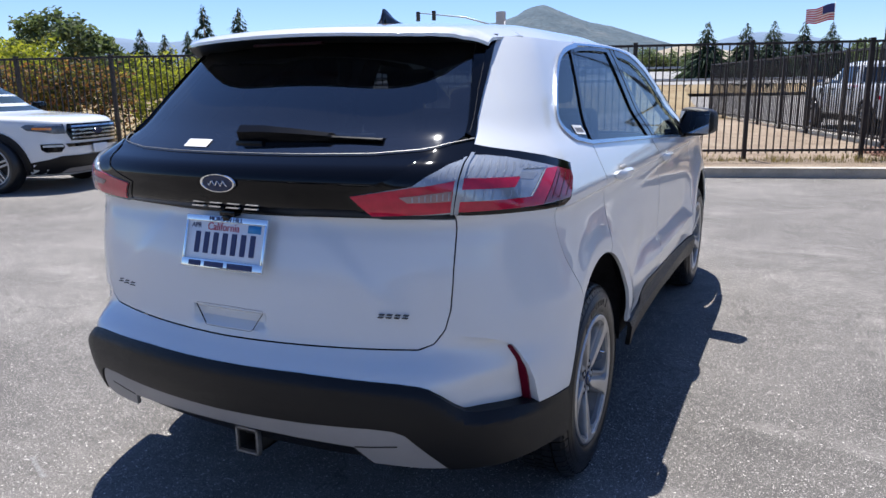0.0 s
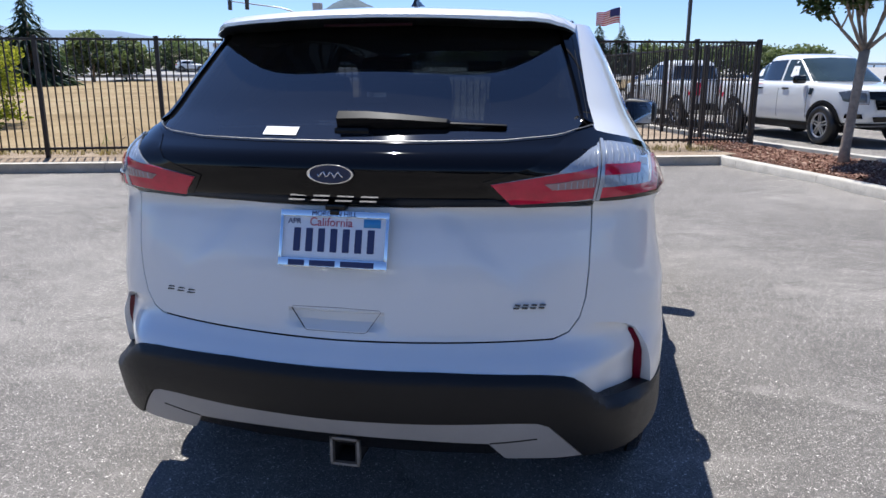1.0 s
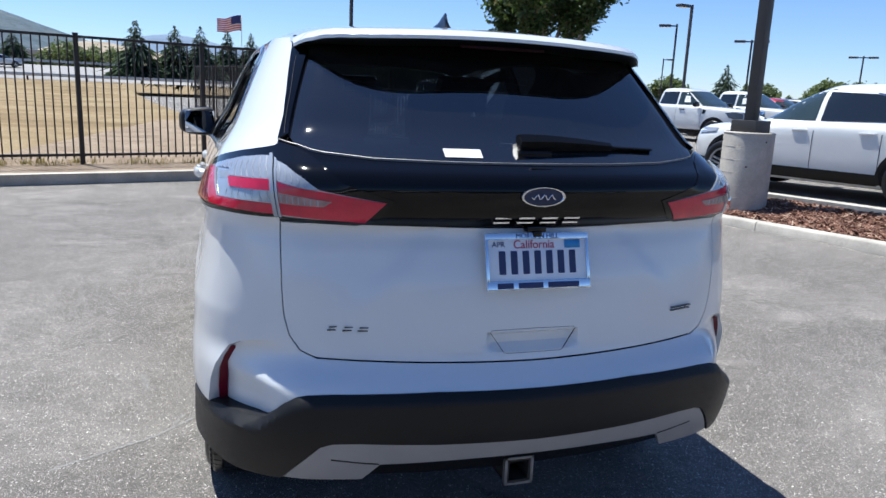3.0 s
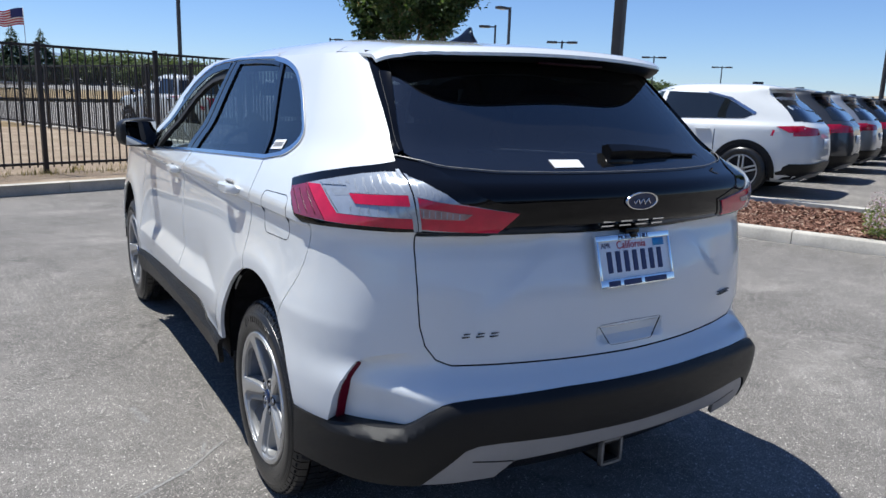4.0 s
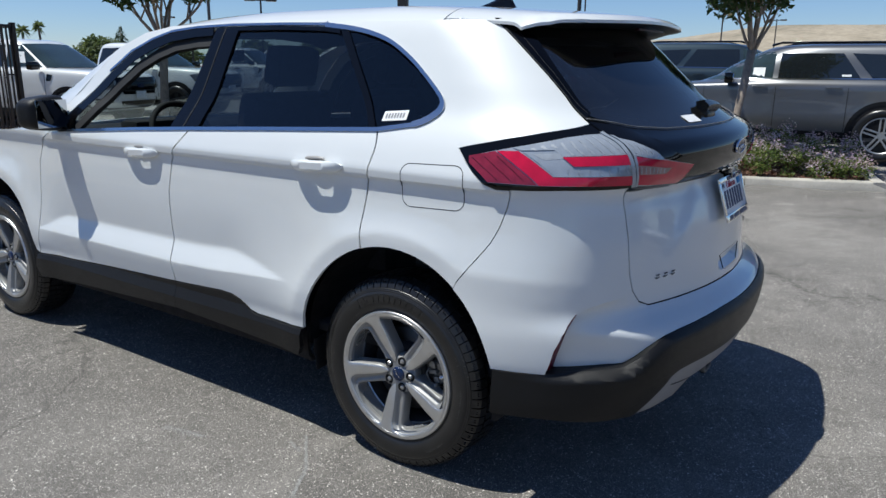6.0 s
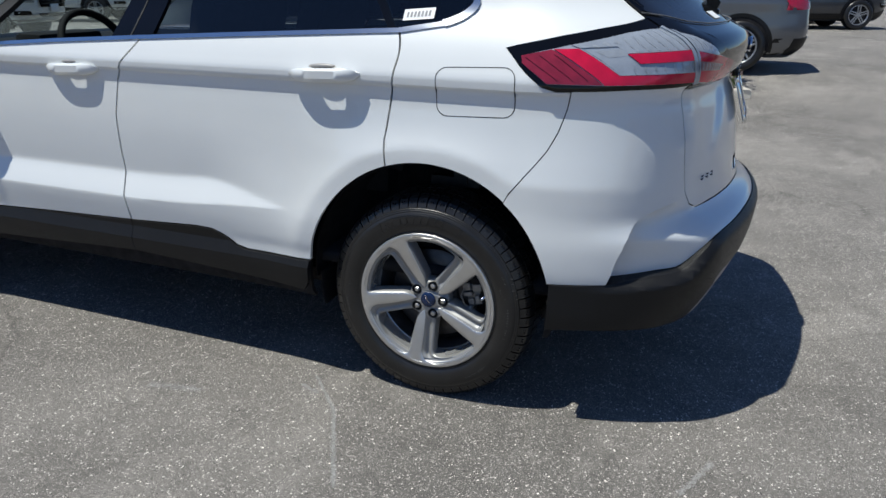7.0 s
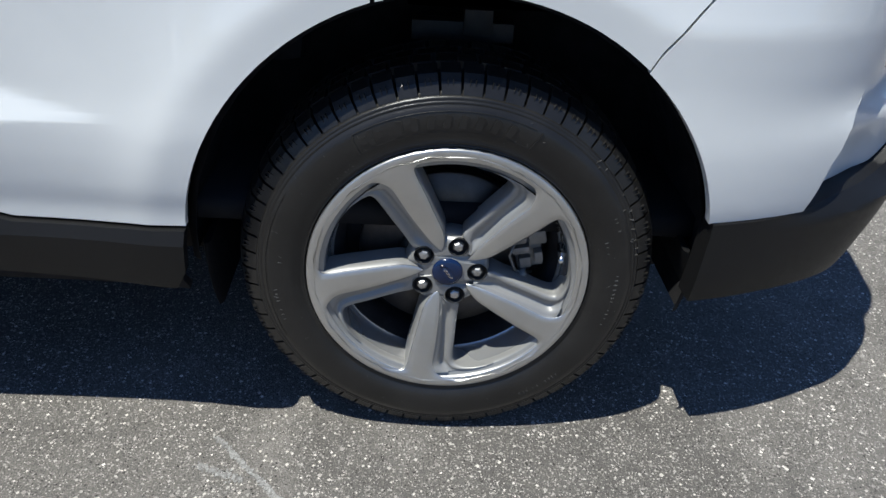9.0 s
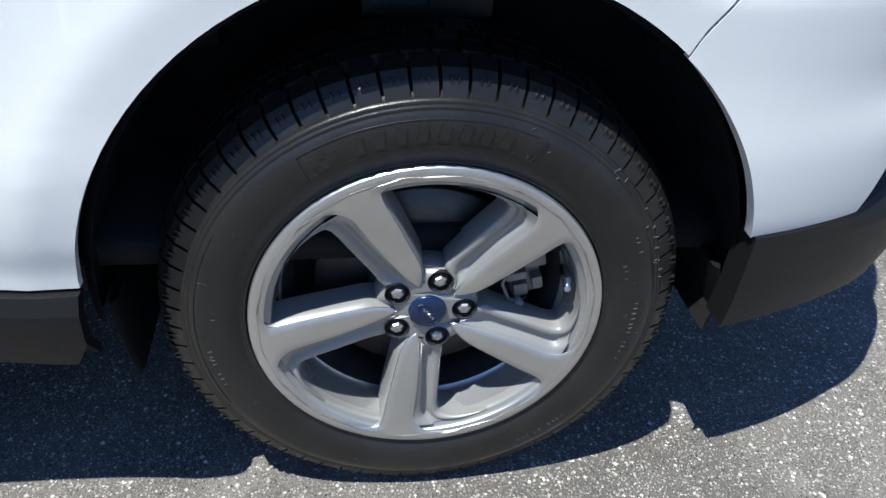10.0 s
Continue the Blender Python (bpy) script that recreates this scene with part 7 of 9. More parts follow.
def grille(root, h, z0, z1, x1, bars=3, mat=M_CHROME, off=0.02):
    h.on_end("grille", [(0, z0), (x1 * 0.9, z0), (x1, (z0 + z1) / 2), (x1 * 0.93, z1), (0, z1)], M_GLOSS, root, True, off, "dark grille")
    for k in range(bars):
        z = z0 + (z1 - z0) * (k + 0.7) / (bars + 0.4)
        h.on_end("grille_bar", [(0, z - 0.012), (x1 * 0.88, z - 0.012), (x1 * 0.88, z + 0.012), (0, z + 0.012)], mat, root, True, off + 0.012)
    bm = lathe(bmesh.new(), [(0.001, 0.0), (0.10, 0.0), (0.11, -0.012)], 28, "z")
    bmesh.ops.scale(bm, vec=(1, 0.42, 1), verts=bm.verts)
    bd = part("oval_badge", bm, M_BADGE, root, "blue oval badge")
    bd.matrix_basis = Matrix.Translation((0, h.end(0, (z0 + z1) / 2, True) + off + 0.03, (z0 + z1) / 2)) @ Matrix.Rotation(radians(-90), 4, "X")


def big_suv(paint_m, label, m, group="parked vehicles"):
    """A three-row sport utility, 5.05 m long."""
    root = thing("parked_suv", m, label, "car", group)
    h = Hull(width=[(0.22, 0.86), (0.30, 0.95), (0.45, 0.985), (0.62, 1.0), (0.85, 0.985), (1.04, 0.985), (1.11, 0.968), (1.18, 0.922), (1.40, 0.845), (1.62, 0.745), (1.68, 0.69), (1.715, 0.55)],
             tail=[(0.22, -2.30), (0.40, -2.48), (0.62, -2.53), (0.95, -2.50), (1.1, -2.47), (1.4, -2.33), (1.62, -2.16), (1.68, -2.08), (1.715, -1.9)],
             nose=[(0.22, 2.30), (0.40, 2.46), (0.62, 2.51), (0.92, 2.50), (1.02, 2.45), (1.075, 2.30), (1.10, 2.02), (1.125, 1.60), (1.14, 1.30), (1.4, 0.78), (1.62, 0.32), (1.68, 0.16), (1.715, -0.2)], n=7, nn=3.6)
    part("body", h.mesh([0.22, 0.26, 0.32, 0.4, 0.5, 0.62, 0.74, 0.86, 0.93, 0.98, 1.01, 1.04, 1.06, 1.08, 1.10, 1.12, 1.14, 1.2, 1.3, 1.4, 1.5, 1.57, 1.62, 1.65, 1.68, 1.70, 1.715], 64), paint_m, root, angle=60)
    spec = dict(axles=(-1.52, 1.505), r=0.39, rim=0.265, w=0.985, shuts=(1.06, -0.02, -1.02), belt=1.17, handles=(0.22, -0.82), mirror=(0.66, 1.20), mmat=M_GLOSS)
    dress(root, h, paint_m, spec)
    h.on_side("front_glass", [(0.82, 1.195), (0.06, 1.205), (0.06, 1.575), (0.32, 1.555)], M_SCREEN, root, 0.008, "door glass")
    h.on_side("rear_glass", [(-0.02, 1.205), (-0.02, 1.58), (-0.88, 1.575), (-1.15, 1.215)], M_DARKGLASS, root, 0.008, "dark privacy glass")
    h.on_side("cargo_glass", [(-1.30, 1.225), (-1.00, 1.575), (-2.02, 1.535), (-2.18, 1.25)], M_DARKGLASS, root, 0.008, "dark privacy glass")
    h.on_side("sill_strip", [(0.9, 1.178), (0.9, 1.192), (-2.15, 1.222), (-2.15, 1.208)], M_CHROME, root, 0.010)
    h.on_end("windscreen", [(0, 1.155), (0.80, 1.155), (0.66, 1.60), (0, 1.62)], M_SCREEN, root, True, 0.006, "windscreen")
    h.on_end("tail_glass", [(0, 1.20), (0.74, 1.20), (0.64, 1.58), (0, 1.60)], M_DARKGLASS, root, False, 0.006, "rear window")
    h.on_end("tail_lamp", [(0.62, 0.96), (0.93, 0.94), (0.92, 1.10), (0.62, 1.06)], M_RED, root, False, 0.012, "red tail lamp")
    h.on_side("tail_lamp", [(-2.46, 0.95), (-2.20, 0.99), (-2.12, 1.08), (-2.44, 1.10)], M_RED, root, 0.010)
    h.on_end("tail_bumper", [(0, 0.26), (0.95, 0.26), (0.96, 0.52), (0, 0.56)], M_CLAD, root, False, 0.016, "black lower bumper")
    h.on_end("nose_bumper", [(0, 0.25), (0.90, 0.25), (0.92, 0.40), (0.62, 0.52), (0, 0.52)], M_CLAD, root, True, 0.012, "black lower bumper")
    h.on_end("skid_trim", [(0, 0.26), (0.55, 0.26), (0.50, 0.33), (0, 0.34)], M_SKID, root, True, 0.02)
    h.on_end("air_inlet", [(0, 0.65), (0.55, 0.65), (0.58, 0.70), (0, 0.70)], M_GLOSS, root, True, 0.012)
    h.on_end("fog_lamp", [(0.64, 0.58), (0.76, 0.58), (0.79, 0.62), (0.79, 0.70), (0.62, 0.70), (0.60, 0.66)], M_GLOSS, root, True, 0.022, "fog lamp pod")
    h.on_end("fog_bar", [(0.62, 0.655), (0.78, 0.655), (0.78, 0.685), (0.62, 0.685)], M_BGRIM, root, True, 0.032)
    grille(root, h, 0.74, 0.985, 0.56, 4)
    h.on_end("headlamp", [(0.575, 0.845), (0.68, 0.845), (0.84, 0.90), (0.86, 0.955), (0.83, 0.985), (0.575, 0.985)], M_HEADLAMP, root, True, 0.026, "dark headlamp", step=0.04)
    h.on_end("headlamp_line", [(0.60, 0.962), (0.83, 0.960), (0.82, 0.984), (0.60, 0.986)], M_LENS, root, True, 0.032, "bright lamp signature", step=0.04)
    h.on_side("headlamp", [(2.34, 0.90), (2.04, 0.92), (1.98, 0.985), (2.30, 0.98)], M_HEADLAMP, root, 0.016)
    h.on_side("indicator", [(2.30, 0.90), (2.08, 0.915), (2.08, 0.942), (2.30, 0.935)], M_AMBER, root, 0.022)
    part("number_plate", bbox(-0.155, h.end(0, 0.6, True) + 0.03, 0.54, 0.155, h.end(0, 0.6, True) + 0.05, 0.67, 0.003), M_PLATE, root, "white dealer plate")
    for s in (1, -1):
        part("roof_rail", tube(bmesh.new(), [(s * 0.62, -1.9, 1.695), (s * 0.64, -1.7, 1.735), (s * 0.63, 0.0, 1.74), (s * 0.60, 0.15, 1.70)], 0.018, 8), M_GLOSS, root, "black roof rail")
    part("aerial_fin", bbox(-0.02, -1.75, 1.705, 0.02, -1.58, 1.76, 0.012), M_GLOSS, root)
    h.on_side("price_sheet", [(0.36, 1.22), (0.18, 1.22), (0.18, 1.36), (0.36, 1.36)], M_PAPER, root, 0.0095, "white sheet in the window", sides=(-1,))
    h.on_side("sticker", [(-0.90, 1.235), (-1.03, 1.235), (-1.03, 1.265), (-0.90, 1.265)], M_PAPER, root, 0.0095, "", sides=(-1,))
    h.on_side("sticker", [(-1.74, 1.265), (-1.87, 1.265), (-1.87, 1.292), (-1.74, 1.292)], M_PAPER, root, 0.0095, "", sides=(-1,))
    return root


def small_suv(paint_m, label, m, group="row of parked crossovers"):
    """A compact crossover, 4.6 m long, seen from its tail."""
    root = thing("parked_crossover", m, label, "car", group)
    h = Hull(width=[(0.22, 0.80), (0.30, 0.88), (0.50, 0.925), (0.70, 0.93), (0.95, 0.925), (1.02, 0.91), (1.08, 0.865), (1.35, 0.755), (1.56, 0.655), (1.62, 0.59), (1.65, 0.45)],
             tail=[(0.22, -2.05), (0.36, -2.24), (0.60, -2.31), (0.90, -2.28), (1.02, -2.25), (1.10, -2.18), (1.30, -1.98), (1.50, -1.72), (1.58, -1.70), (1.62, -1.62), (1.65, -1.4)],
             nose=[(0.22, 2.10), (0.40, 2.24), (0.62, 2.28), (0.82, 2.24), (0.94, 2.05), (1.0, 1.70), (1.04, 1.25), (1.08, 1.08), (1.35, 0.62), (1.56, 0.20), (1.62, 0.02), (1.65, -0.3)], n=5, nn=3.0)
    part("body", h.mesh([0.22, 0.26, 0.32, 0.4, 0.5, 0.62, 0.74, 0.86, 0.94, 0.98, 1.02, 1.05, 1.08, 1.12, 1.2, 1.3, 1.4, 1.5, 1.54, 1.57, 1.60, 1.62, 1.64, 1.65], 64), paint_m, root, angle=60)
    spec = dict(axles=(-1.36, 1.35), r=0.36, rim=0.245, w=0.925, shuts=(1.0, 0.0, -0.92), belt=1.06, handles=(0.20, -0.74), mirror=(0.86, 1.13), mmat=paint_m)
    dress(root, h, paint_m, spec)
    h.on_side("front_glass", [(0.78, 1.095), (0.04, 1.105), (0.04, 1.52), (0.24, 1.51)], M_SCREEN, root, 0.008, "door glass")
    h.on_side("rear_glass", [(-0.04, 1.105), (-0.04, 1.52), (-0.70, 1.50), (-1.02, 1.42), (-1.42, 1.20), (-1.30, 1.14)], M_DARKGLASS, root, 0.008, "dark privacy glass")
    h.on_side("window_chrome", [(-1.44, 1.20), (-1.46, 1.235), (-1.06, 1.445), (-0.70, 1.525), (-0.70, 1.508), (-1.02, 1.425)], M_CHROME, root, 0.009)
    h.on_end("windscreen", [(0, 1.10), (0.74, 1.10), (0.58, 1.56), (0, 1.58)], M_SCREEN, root, True, 0.006, "windscreen")
    h.on_end("tail_glass", [(0, 1.10), (0.72, 1.12), (0.58, 1.52), (0, 1.53)], M_DARKGLASS, root, False, 0.006, "rear window")
    part("spoiler", bbox(-0.62, -1.94, 1.565, 0.62, -1.55, 1.60, 0.012), paint_m, root, "roof spoiler")
    h.on_end("tail_lamp", [(0.40, 0.93), (0.88, 0.90), (0.87, 1.06), (0.42, 1.02)], M_RED, root, False, 0.012, "red tail lamp")
    h.on_side("tail_lamp", [(-2.20, 0.92), (-1.95, 0.96), (-1.78, 1.04), (-2.12, 1.06)], M_RED, root, 0.010)
    h.on_end("tail_bumper", [(0, 0.26), (0.88, 0.26), (0.90, 0.50), (0, 0.54)], M_CLAD, root, False, 0.016, "black lower bumper")
    h.on_end("skid_trim", [(0, 0.27), (0.62, 0.27), (0.54, 0.36), (0, 0.37)], M_SKID, root, False, 0.024)
    h.on_end("nose_bumper", [(0, 0.25), (0.84, 0.25), (0.86, 0.42), (0, 0.46)], M_CLAD, root, True, 0.012, "black lower bumper")
    grille(root, h, 0.58, 0.78, 0.42, 3, M_GLOSS)
    h.on_side("headlamp", [(2.05, 0.80), (1.62, 0.86), (1.60, 0.91), (2.0, 0.90)], M_LENS, root, 0.010, "headlamp")
    part("aerial_fin", bbox(-0.02, -1.30, 1.645, 0.02, -1.14, 1.70, 0.012), M_GLOSS, root)
    part("rear_wiper", bbox(-0.02, h.end(0, 1.14, False) - 0.03, 1.12, 0.30, h.end(0, 1.14, False) - 0.012, 1.15, 0.006), M_CLAD, root)
    part("number_plate", bbox(-0.155, h.end(0, 0.8, False) - 0.02, 0.72, 0.155, h.end(0, 0.8, False) - 0.008, 0.87), M_PLATE, root, "white dealer plate")
    return root


def pickup(paint_m, label, m, group="row of parked pickups", darkrim=False):
    """A crew-cab pickup, 5.35 m long."""
    root = thing("parked_pickup", m, label, "car", group)
    h = Hull(width=[(0.36, 0.80), (0.44, 0.90), (0.60, 0.945), (0.85, 0.945), (1.05, 0.935), (1.14, 0.925), (1.20, 0.90), (1.24, 0.86)],
             tail=[(0.36, -2.50), (0.44, -2.60), (0.60, -2.64), (1.24, -2.62)],
             nose=[(0.36, 2.30), (0.44, 2.58), (0.60, 2.66), (0.92, 2.66), (1.08, 2.60), (1.16, 2.40), (1.20, 1.9), (1.24, 1.25)], n=9, nn=5.4)
    part("body", h.mesh([0.36, 0.40, 0.48, 0.6, 0.75, 0.9, 1.0, 1.08, 1.12, 1.16, 1.18, 1.20, 1.22, 1.24], 64), paint_m, root, angle=60)
    c = Hull(width=[(1.18, 0.90), (1.26, 0.86), (1.45, 0.80), (1.70, 0.71), (1.78, 0.65), (1.82, 0.52)],
             tail=[(1.18, -0.78), (1.45, -0.74), (1.70, -0.66), (1.78, -0.58), (1.82, -0.4)],
             nose=[(1.18, 1.36), (1.24, 1.30), (1.45, 0.98), (1.70, 0.58), (1.78, 0.42), (1.82, 0.2)], n=8, nn=4.5)
    part("cab", c.mesh([1.18, 1.24, 1.32, 1.45, 1.58, 1.70, 1.74, 1.78, 1.80, 1.82], 56), paint_m, root, "white crew cab", angle=60)
    part("load_bed", bbox(-0.78, -2.54, 1.235, 0.78, -0.84, 1.25), M_CLAD, root, "black load bed")
    spec = dict(axles=(-1.60, 1.67), r=0.385, rim=0.245, w=0.945, shuts=(1.15, 0.14, -0.74), belt=1.20, handles=(0.40, -0.56), mirror=(1.02, 1.28), hmat=M_GLOSS, darkrim=darkrim)
    dress(root, h, paint_m, spec)
    c.on_side("front_glass", [(1.02, 1.26), (0.18, 1.26), (0.18, 1.70), (0.44, 1.70)], M_SCREEN, root, 0.008, "door glass")
    c.on_side("rear_glass", [(0.10, 1.26), (0.10, 1.70), (-0.52, 1.68), (-0.62, 1.27)], M_DARKGLASS, root, 0.008, "dark rear door glass")
    c.on_side("price_sheet", [(0.66, 1.34), (0.40, 1.34), (0.40, 1.56), (0.56, 1.56)], M_PAPER, root, 0.0095, "white sheet in the window")
    c.on_end("windscreen", [(0, 1.25), (0.78, 1.25), (0.64, 1.72), (0, 1.74)], M_SCREEN, root, True, 0.018, "windscreen", step=0.05)
    c.on_end("back_glass", [(0, 1.28), (0.68, 1.28), (0.62, 1.66), (0, 1.66)], M_DARKGLASS, root, False, 0.006)
    grille(root, h, 0.72, 1.06, 0.56, 3, M_CLAD, 0.03)
    h.on_end("grille_band", [(0.50, 0.90), (0.66, 0.92), (0.66, 1.06), (0.50, 1.06)], M_GLOSS, root, True, 0.03)
    h.on_end("headlamp", [(0.65, 0.82), (0.80, 0.82), (0.88, 0.88), (0.89, 1.04), (0.84, 1.075), (0.65, 1.075)], M_HEADLAMP, root, True, 0.034, "dark headlamp", step=0.04)
    h.on_end("nose_bumper", [(0, 0.37), (0.84, 0.38), (0.88, 0.45), (0, 0.46)], M_CLAD, root, True, 0.02, "black lower bumper")
    h.on_end("air_inlet", [(0, 0.49), (0.50, 0.49), (0.56, 0.585), (0, 0.585)], M_GLOSS, root, True, 0.012, "dark lower inlet")
    h.on_end("fog_lamp", [(0.70, 0.55), (0.86, 0.55), (0.86, 0.64), (0.73, 0.64)], M_GLOSS, root, True, 0.022, "dark fog lamp pod")
    if darkrim:
        h.on_end("skid_trim", [(0, 0.43), (0.58, 0.45), (0.72, 0.55), (0.62, 0.57), (0.48, 0.51), (0, 0.50)], M_BGRIM, root, True, 0.035, "silver skid trim")
    h.on_end("headlamp_bar", [(0.66, 0.83), (0.80, 0.83), (0.80, 0.855), (0.69, 0.855), (0.69, 1.04), (0.86, 1.04), (0.86, 1.065), (0.66, 1.065)], M_LENS, root, True, 0.042, "bright lamp signature")
    part("number_plate", bbox(-0.16, h.end(0, 0.7, True) + 0.03, 0.62, 0.16, h.end(0, 0.7, True) + 0.05, 0.78, 0.003), M_PLATE, root, "white dealer plate")
    h.on_end("tail_lamp", [(0.80, 0.86), (0.925, 0.86), (0.925, 1.20), (0.80, 1.20)], M_RED, root, False, 0.012, "red tail lamp")
    h.on_side("tail_lamp", [(-2.58, 0.86), (-2.46, 0.86), (-2.46, 1.19), (-2.57, 1.19)], M_RED, root, 0.010)
    part("tail_bumper", bbox(-0.90, -2.78, 0.48, 0.90, -2.58, 0.66, 0.03), M_CLAD, root, "dark rear bumper")
    h.on_side("wing_vent", [(1.30, 0.98), (1.20, 0.98), (1.22, 1.12), (1.34, 1.10)], M_GLOSS, root, 0.010)
    part("frame_rail", bbox(-0.5, -2.4, 0.34, 0.5, 2.3, 0.44, 0.03), M_LINER, root)
    return root


def parked(cx, cy, heading, dz=0.0):
    hd = Vector(heading).normalized()
    return Matrix.Translation((cx, cy, lot_z(cx, cy) + dz)) @ Matrix.Rotation(math.atan2(hd.y, hd.x) - math.pi / 2, 4, "Z")


big_suv(M_WHITE, "white three-row sport utility parked beside the fence", Matrix.Translation((-10.62, 4.52, 0)) @ Matrix.Rotation(radians(15) - math.pi / 2, 4, "Z"))
big_suv(M_GREY, "dark grey three-row sport utility behind the flower bed", parked(9.50, 0.60, (-0.045, 0.999)) @ Matrix.Scale(0.92, 4))
big_suv(M_DARKBLUE, "dark blue-green sport utility in the second row", parked(14.45, 2.5, tuple(KR)))
esc = Vector((8.2, 6.05))
for i, (mt, lb) in enumerate(((M_WHITE, "white compact crossover parked beyond the island"), (M_DARKGREY, "dark grey compact crossover in a row"), (M_SILVER, "silver grey compact crossover in a row"), (M_BLACKCAR, "black compact crossover in a row"), (M_DARKGREY, "dark grey compact crossover in a row"), (M_SILVER, "silver grey compact crossover in a row"), (M_BLACKCAR, "black compact crossover in a row"))):
    p = esc + KN * 2.75 * i
    small_suv(mt, lb, parked(p.x, p.y, tuple(-KR)))
tr0 = Vector((5.46, 15.1))
for i, dk in ((0, False), (1, True), (3, False), (4, True)):
    p = tr0 + KN * 3.7 * i - KR * (1.2 if i > 2 else 0.0)
    pickup(M_WHITE, "white crew-cab pickup with sheets in its windows", parked(p.x, p.y, tuple(KR)), darkrim=dk)
pickup(M_WHITE, "white pickup standing beyond the side fence", parked(3.25, 20.5, tuple(-KR)))
pickup(M_WHITE, "white pickup standing beyond the side fence", parked(6.7, 21.75, tuple(-KR)))
for i, (mt, dx) in enumerate(((M_REDCAR, 0), (M_DARKGREY, 3.0), (M_SILVER, 6.0), (M_WHITE, 9.0), (M_BLACKCAR, 12.0), (M_WHITE, 15.0))):
    p = Vector((24.0, 25.0)) + KN * dx
    small_suv(mt, "car in a far row of the lot", parked(p.x, p.y, tuple(KR)), "far row of parked cars")
for i, mt in enumerate((M_DARKGREY, M_WHITE, M_SILVER, M_BLACKCAR, M_DARKBLUE)):
    big_suv(mt, "sport utility in the row across the aisle", parked(21.0 + 2.9 * i * 0.94, -2.0 + 2.9 * i * 0.34, tuple(KR)), "row across the aisle")
# a row behind the camera, seen mirrored in the tail
for i, mt in enumerate((M_DARKGREY, M_WHITE, M_SILVER, M_WHITE, M_BLACKCAR, M_DARKGREY, M_WHITE)):
    small_suv(mt, "compact crossover parked behind, facing the lot", parked(-10.5 + 3.1 * i, -13.5 + 0.4 * i, (0.1, 1.0)), "row facing the lot")


# ---- lamp standards ----
def lamp_post(x, y, h, heads, az, z0=None, thick=0.06, name="street_lamp", label="dark bronze parking lot lamp on a square pole"):
    z = lot_z(x, y) if z0 is None else z0
    root = thing(name, Matrix.Translation((x, y, z)) @ Matrix.Rotation(az, 4, "Z"), label, "street lamp", "lot lamps")
    bm = bbox(-thick, -thick, 0, thick, thick, h, 0.008)
    part("pole", bm, M_POLE, root)
    part("base_plate", bbox(-thick * 2.2, -thick * 2.2, 0, thick * 2.2, thick * 2.2, 0.05, 0.006), M_POLE, root)
    for s in heads:
        part("arm", bbox(min(0, s * 0.45), -0.03, h - 0.16, max(0, s * 0.45), 0.03, h - 0.08, 0.01), M_POLE, root)
        hd = part("lamp_head", bbox(min(s * 0.35, s * 1.05), -0.20, h - 0.18, max(s * 0.35, s * 1.05), 0.20, h - 0.04, 0.03), M_POLE, root, "flat rectangular lamp head")
        part("lens", bbox(min(s * 0.42, s * 0.98), -0.15, h - 0.187, max(s * 0.42, s * 0.98), 0.15, h - 0.178), M_LENS, hd)
    return root


def polar(ax, ay, az, r):
    return ax + r * math.sin(radians(az)), ay + r * math.cos(radians(az))


# the near pole stands on a concrete drum in the island
px, py = 5.56, 4.93
pz = bed_z(px, py) - 0.03
drum = thing("pole_base", Matrix.Translation((px, py, pz)), "round weathered concrete pole base on the island", "pole base")
bm = lathe(bmesh.new(), [(0.305, 0.0), (0.305, 0.93), (0.298, 0.955), (0.28, 0.965), (0.001, 0.968)], 48, "z")
part("drum", bm, M_CONCRETE, drum)
for z_ in (0.16, 0.31, 0.47, 0.63, 0.79):
    part("form_seam", lathe(bmesh.new(), [(0.303, z_ - 0.004), (0.3075, z_ - 0.001), (0.3070, z_ + 0.002), (0.303, z_ + 0.004)], 48, "z"), M_CONCRETE, drum)
hm = None
for k in range(9):
    o = part("tie_hole", hm or lathe(bmesh.new(), [(0.001, -0.307), (0.010, -0.3068), (0.013, -0.304), (0.013, -0.29)], 10), M_IRON, drum)
    hm = o.data
    o.matrix_basis = Matrix.Translation((0, 0, 0.24 + 0.31 * (k % 3))) @ Matrix.Rotation(k * 0.70 + 0.2, 4, "Z")
part("cap_rim", lathe(bmesh.new(), [(0.300, 0.945), (0.309, 0.950), (0.307, 0.962), (0.285, 0.972)], 48, "z"), M_CONCRETE, drum, "chipped top edge")
near = lamp_post(px, py, 9.2, (-1, 1), radians(20), pz + 0.965, 0.064)
part("base_cover", bbox(-0.17, -0.17, 0.0, 0.17, 0.17, 0.15, 0.01), M_POLE, near, "square pole base cover")

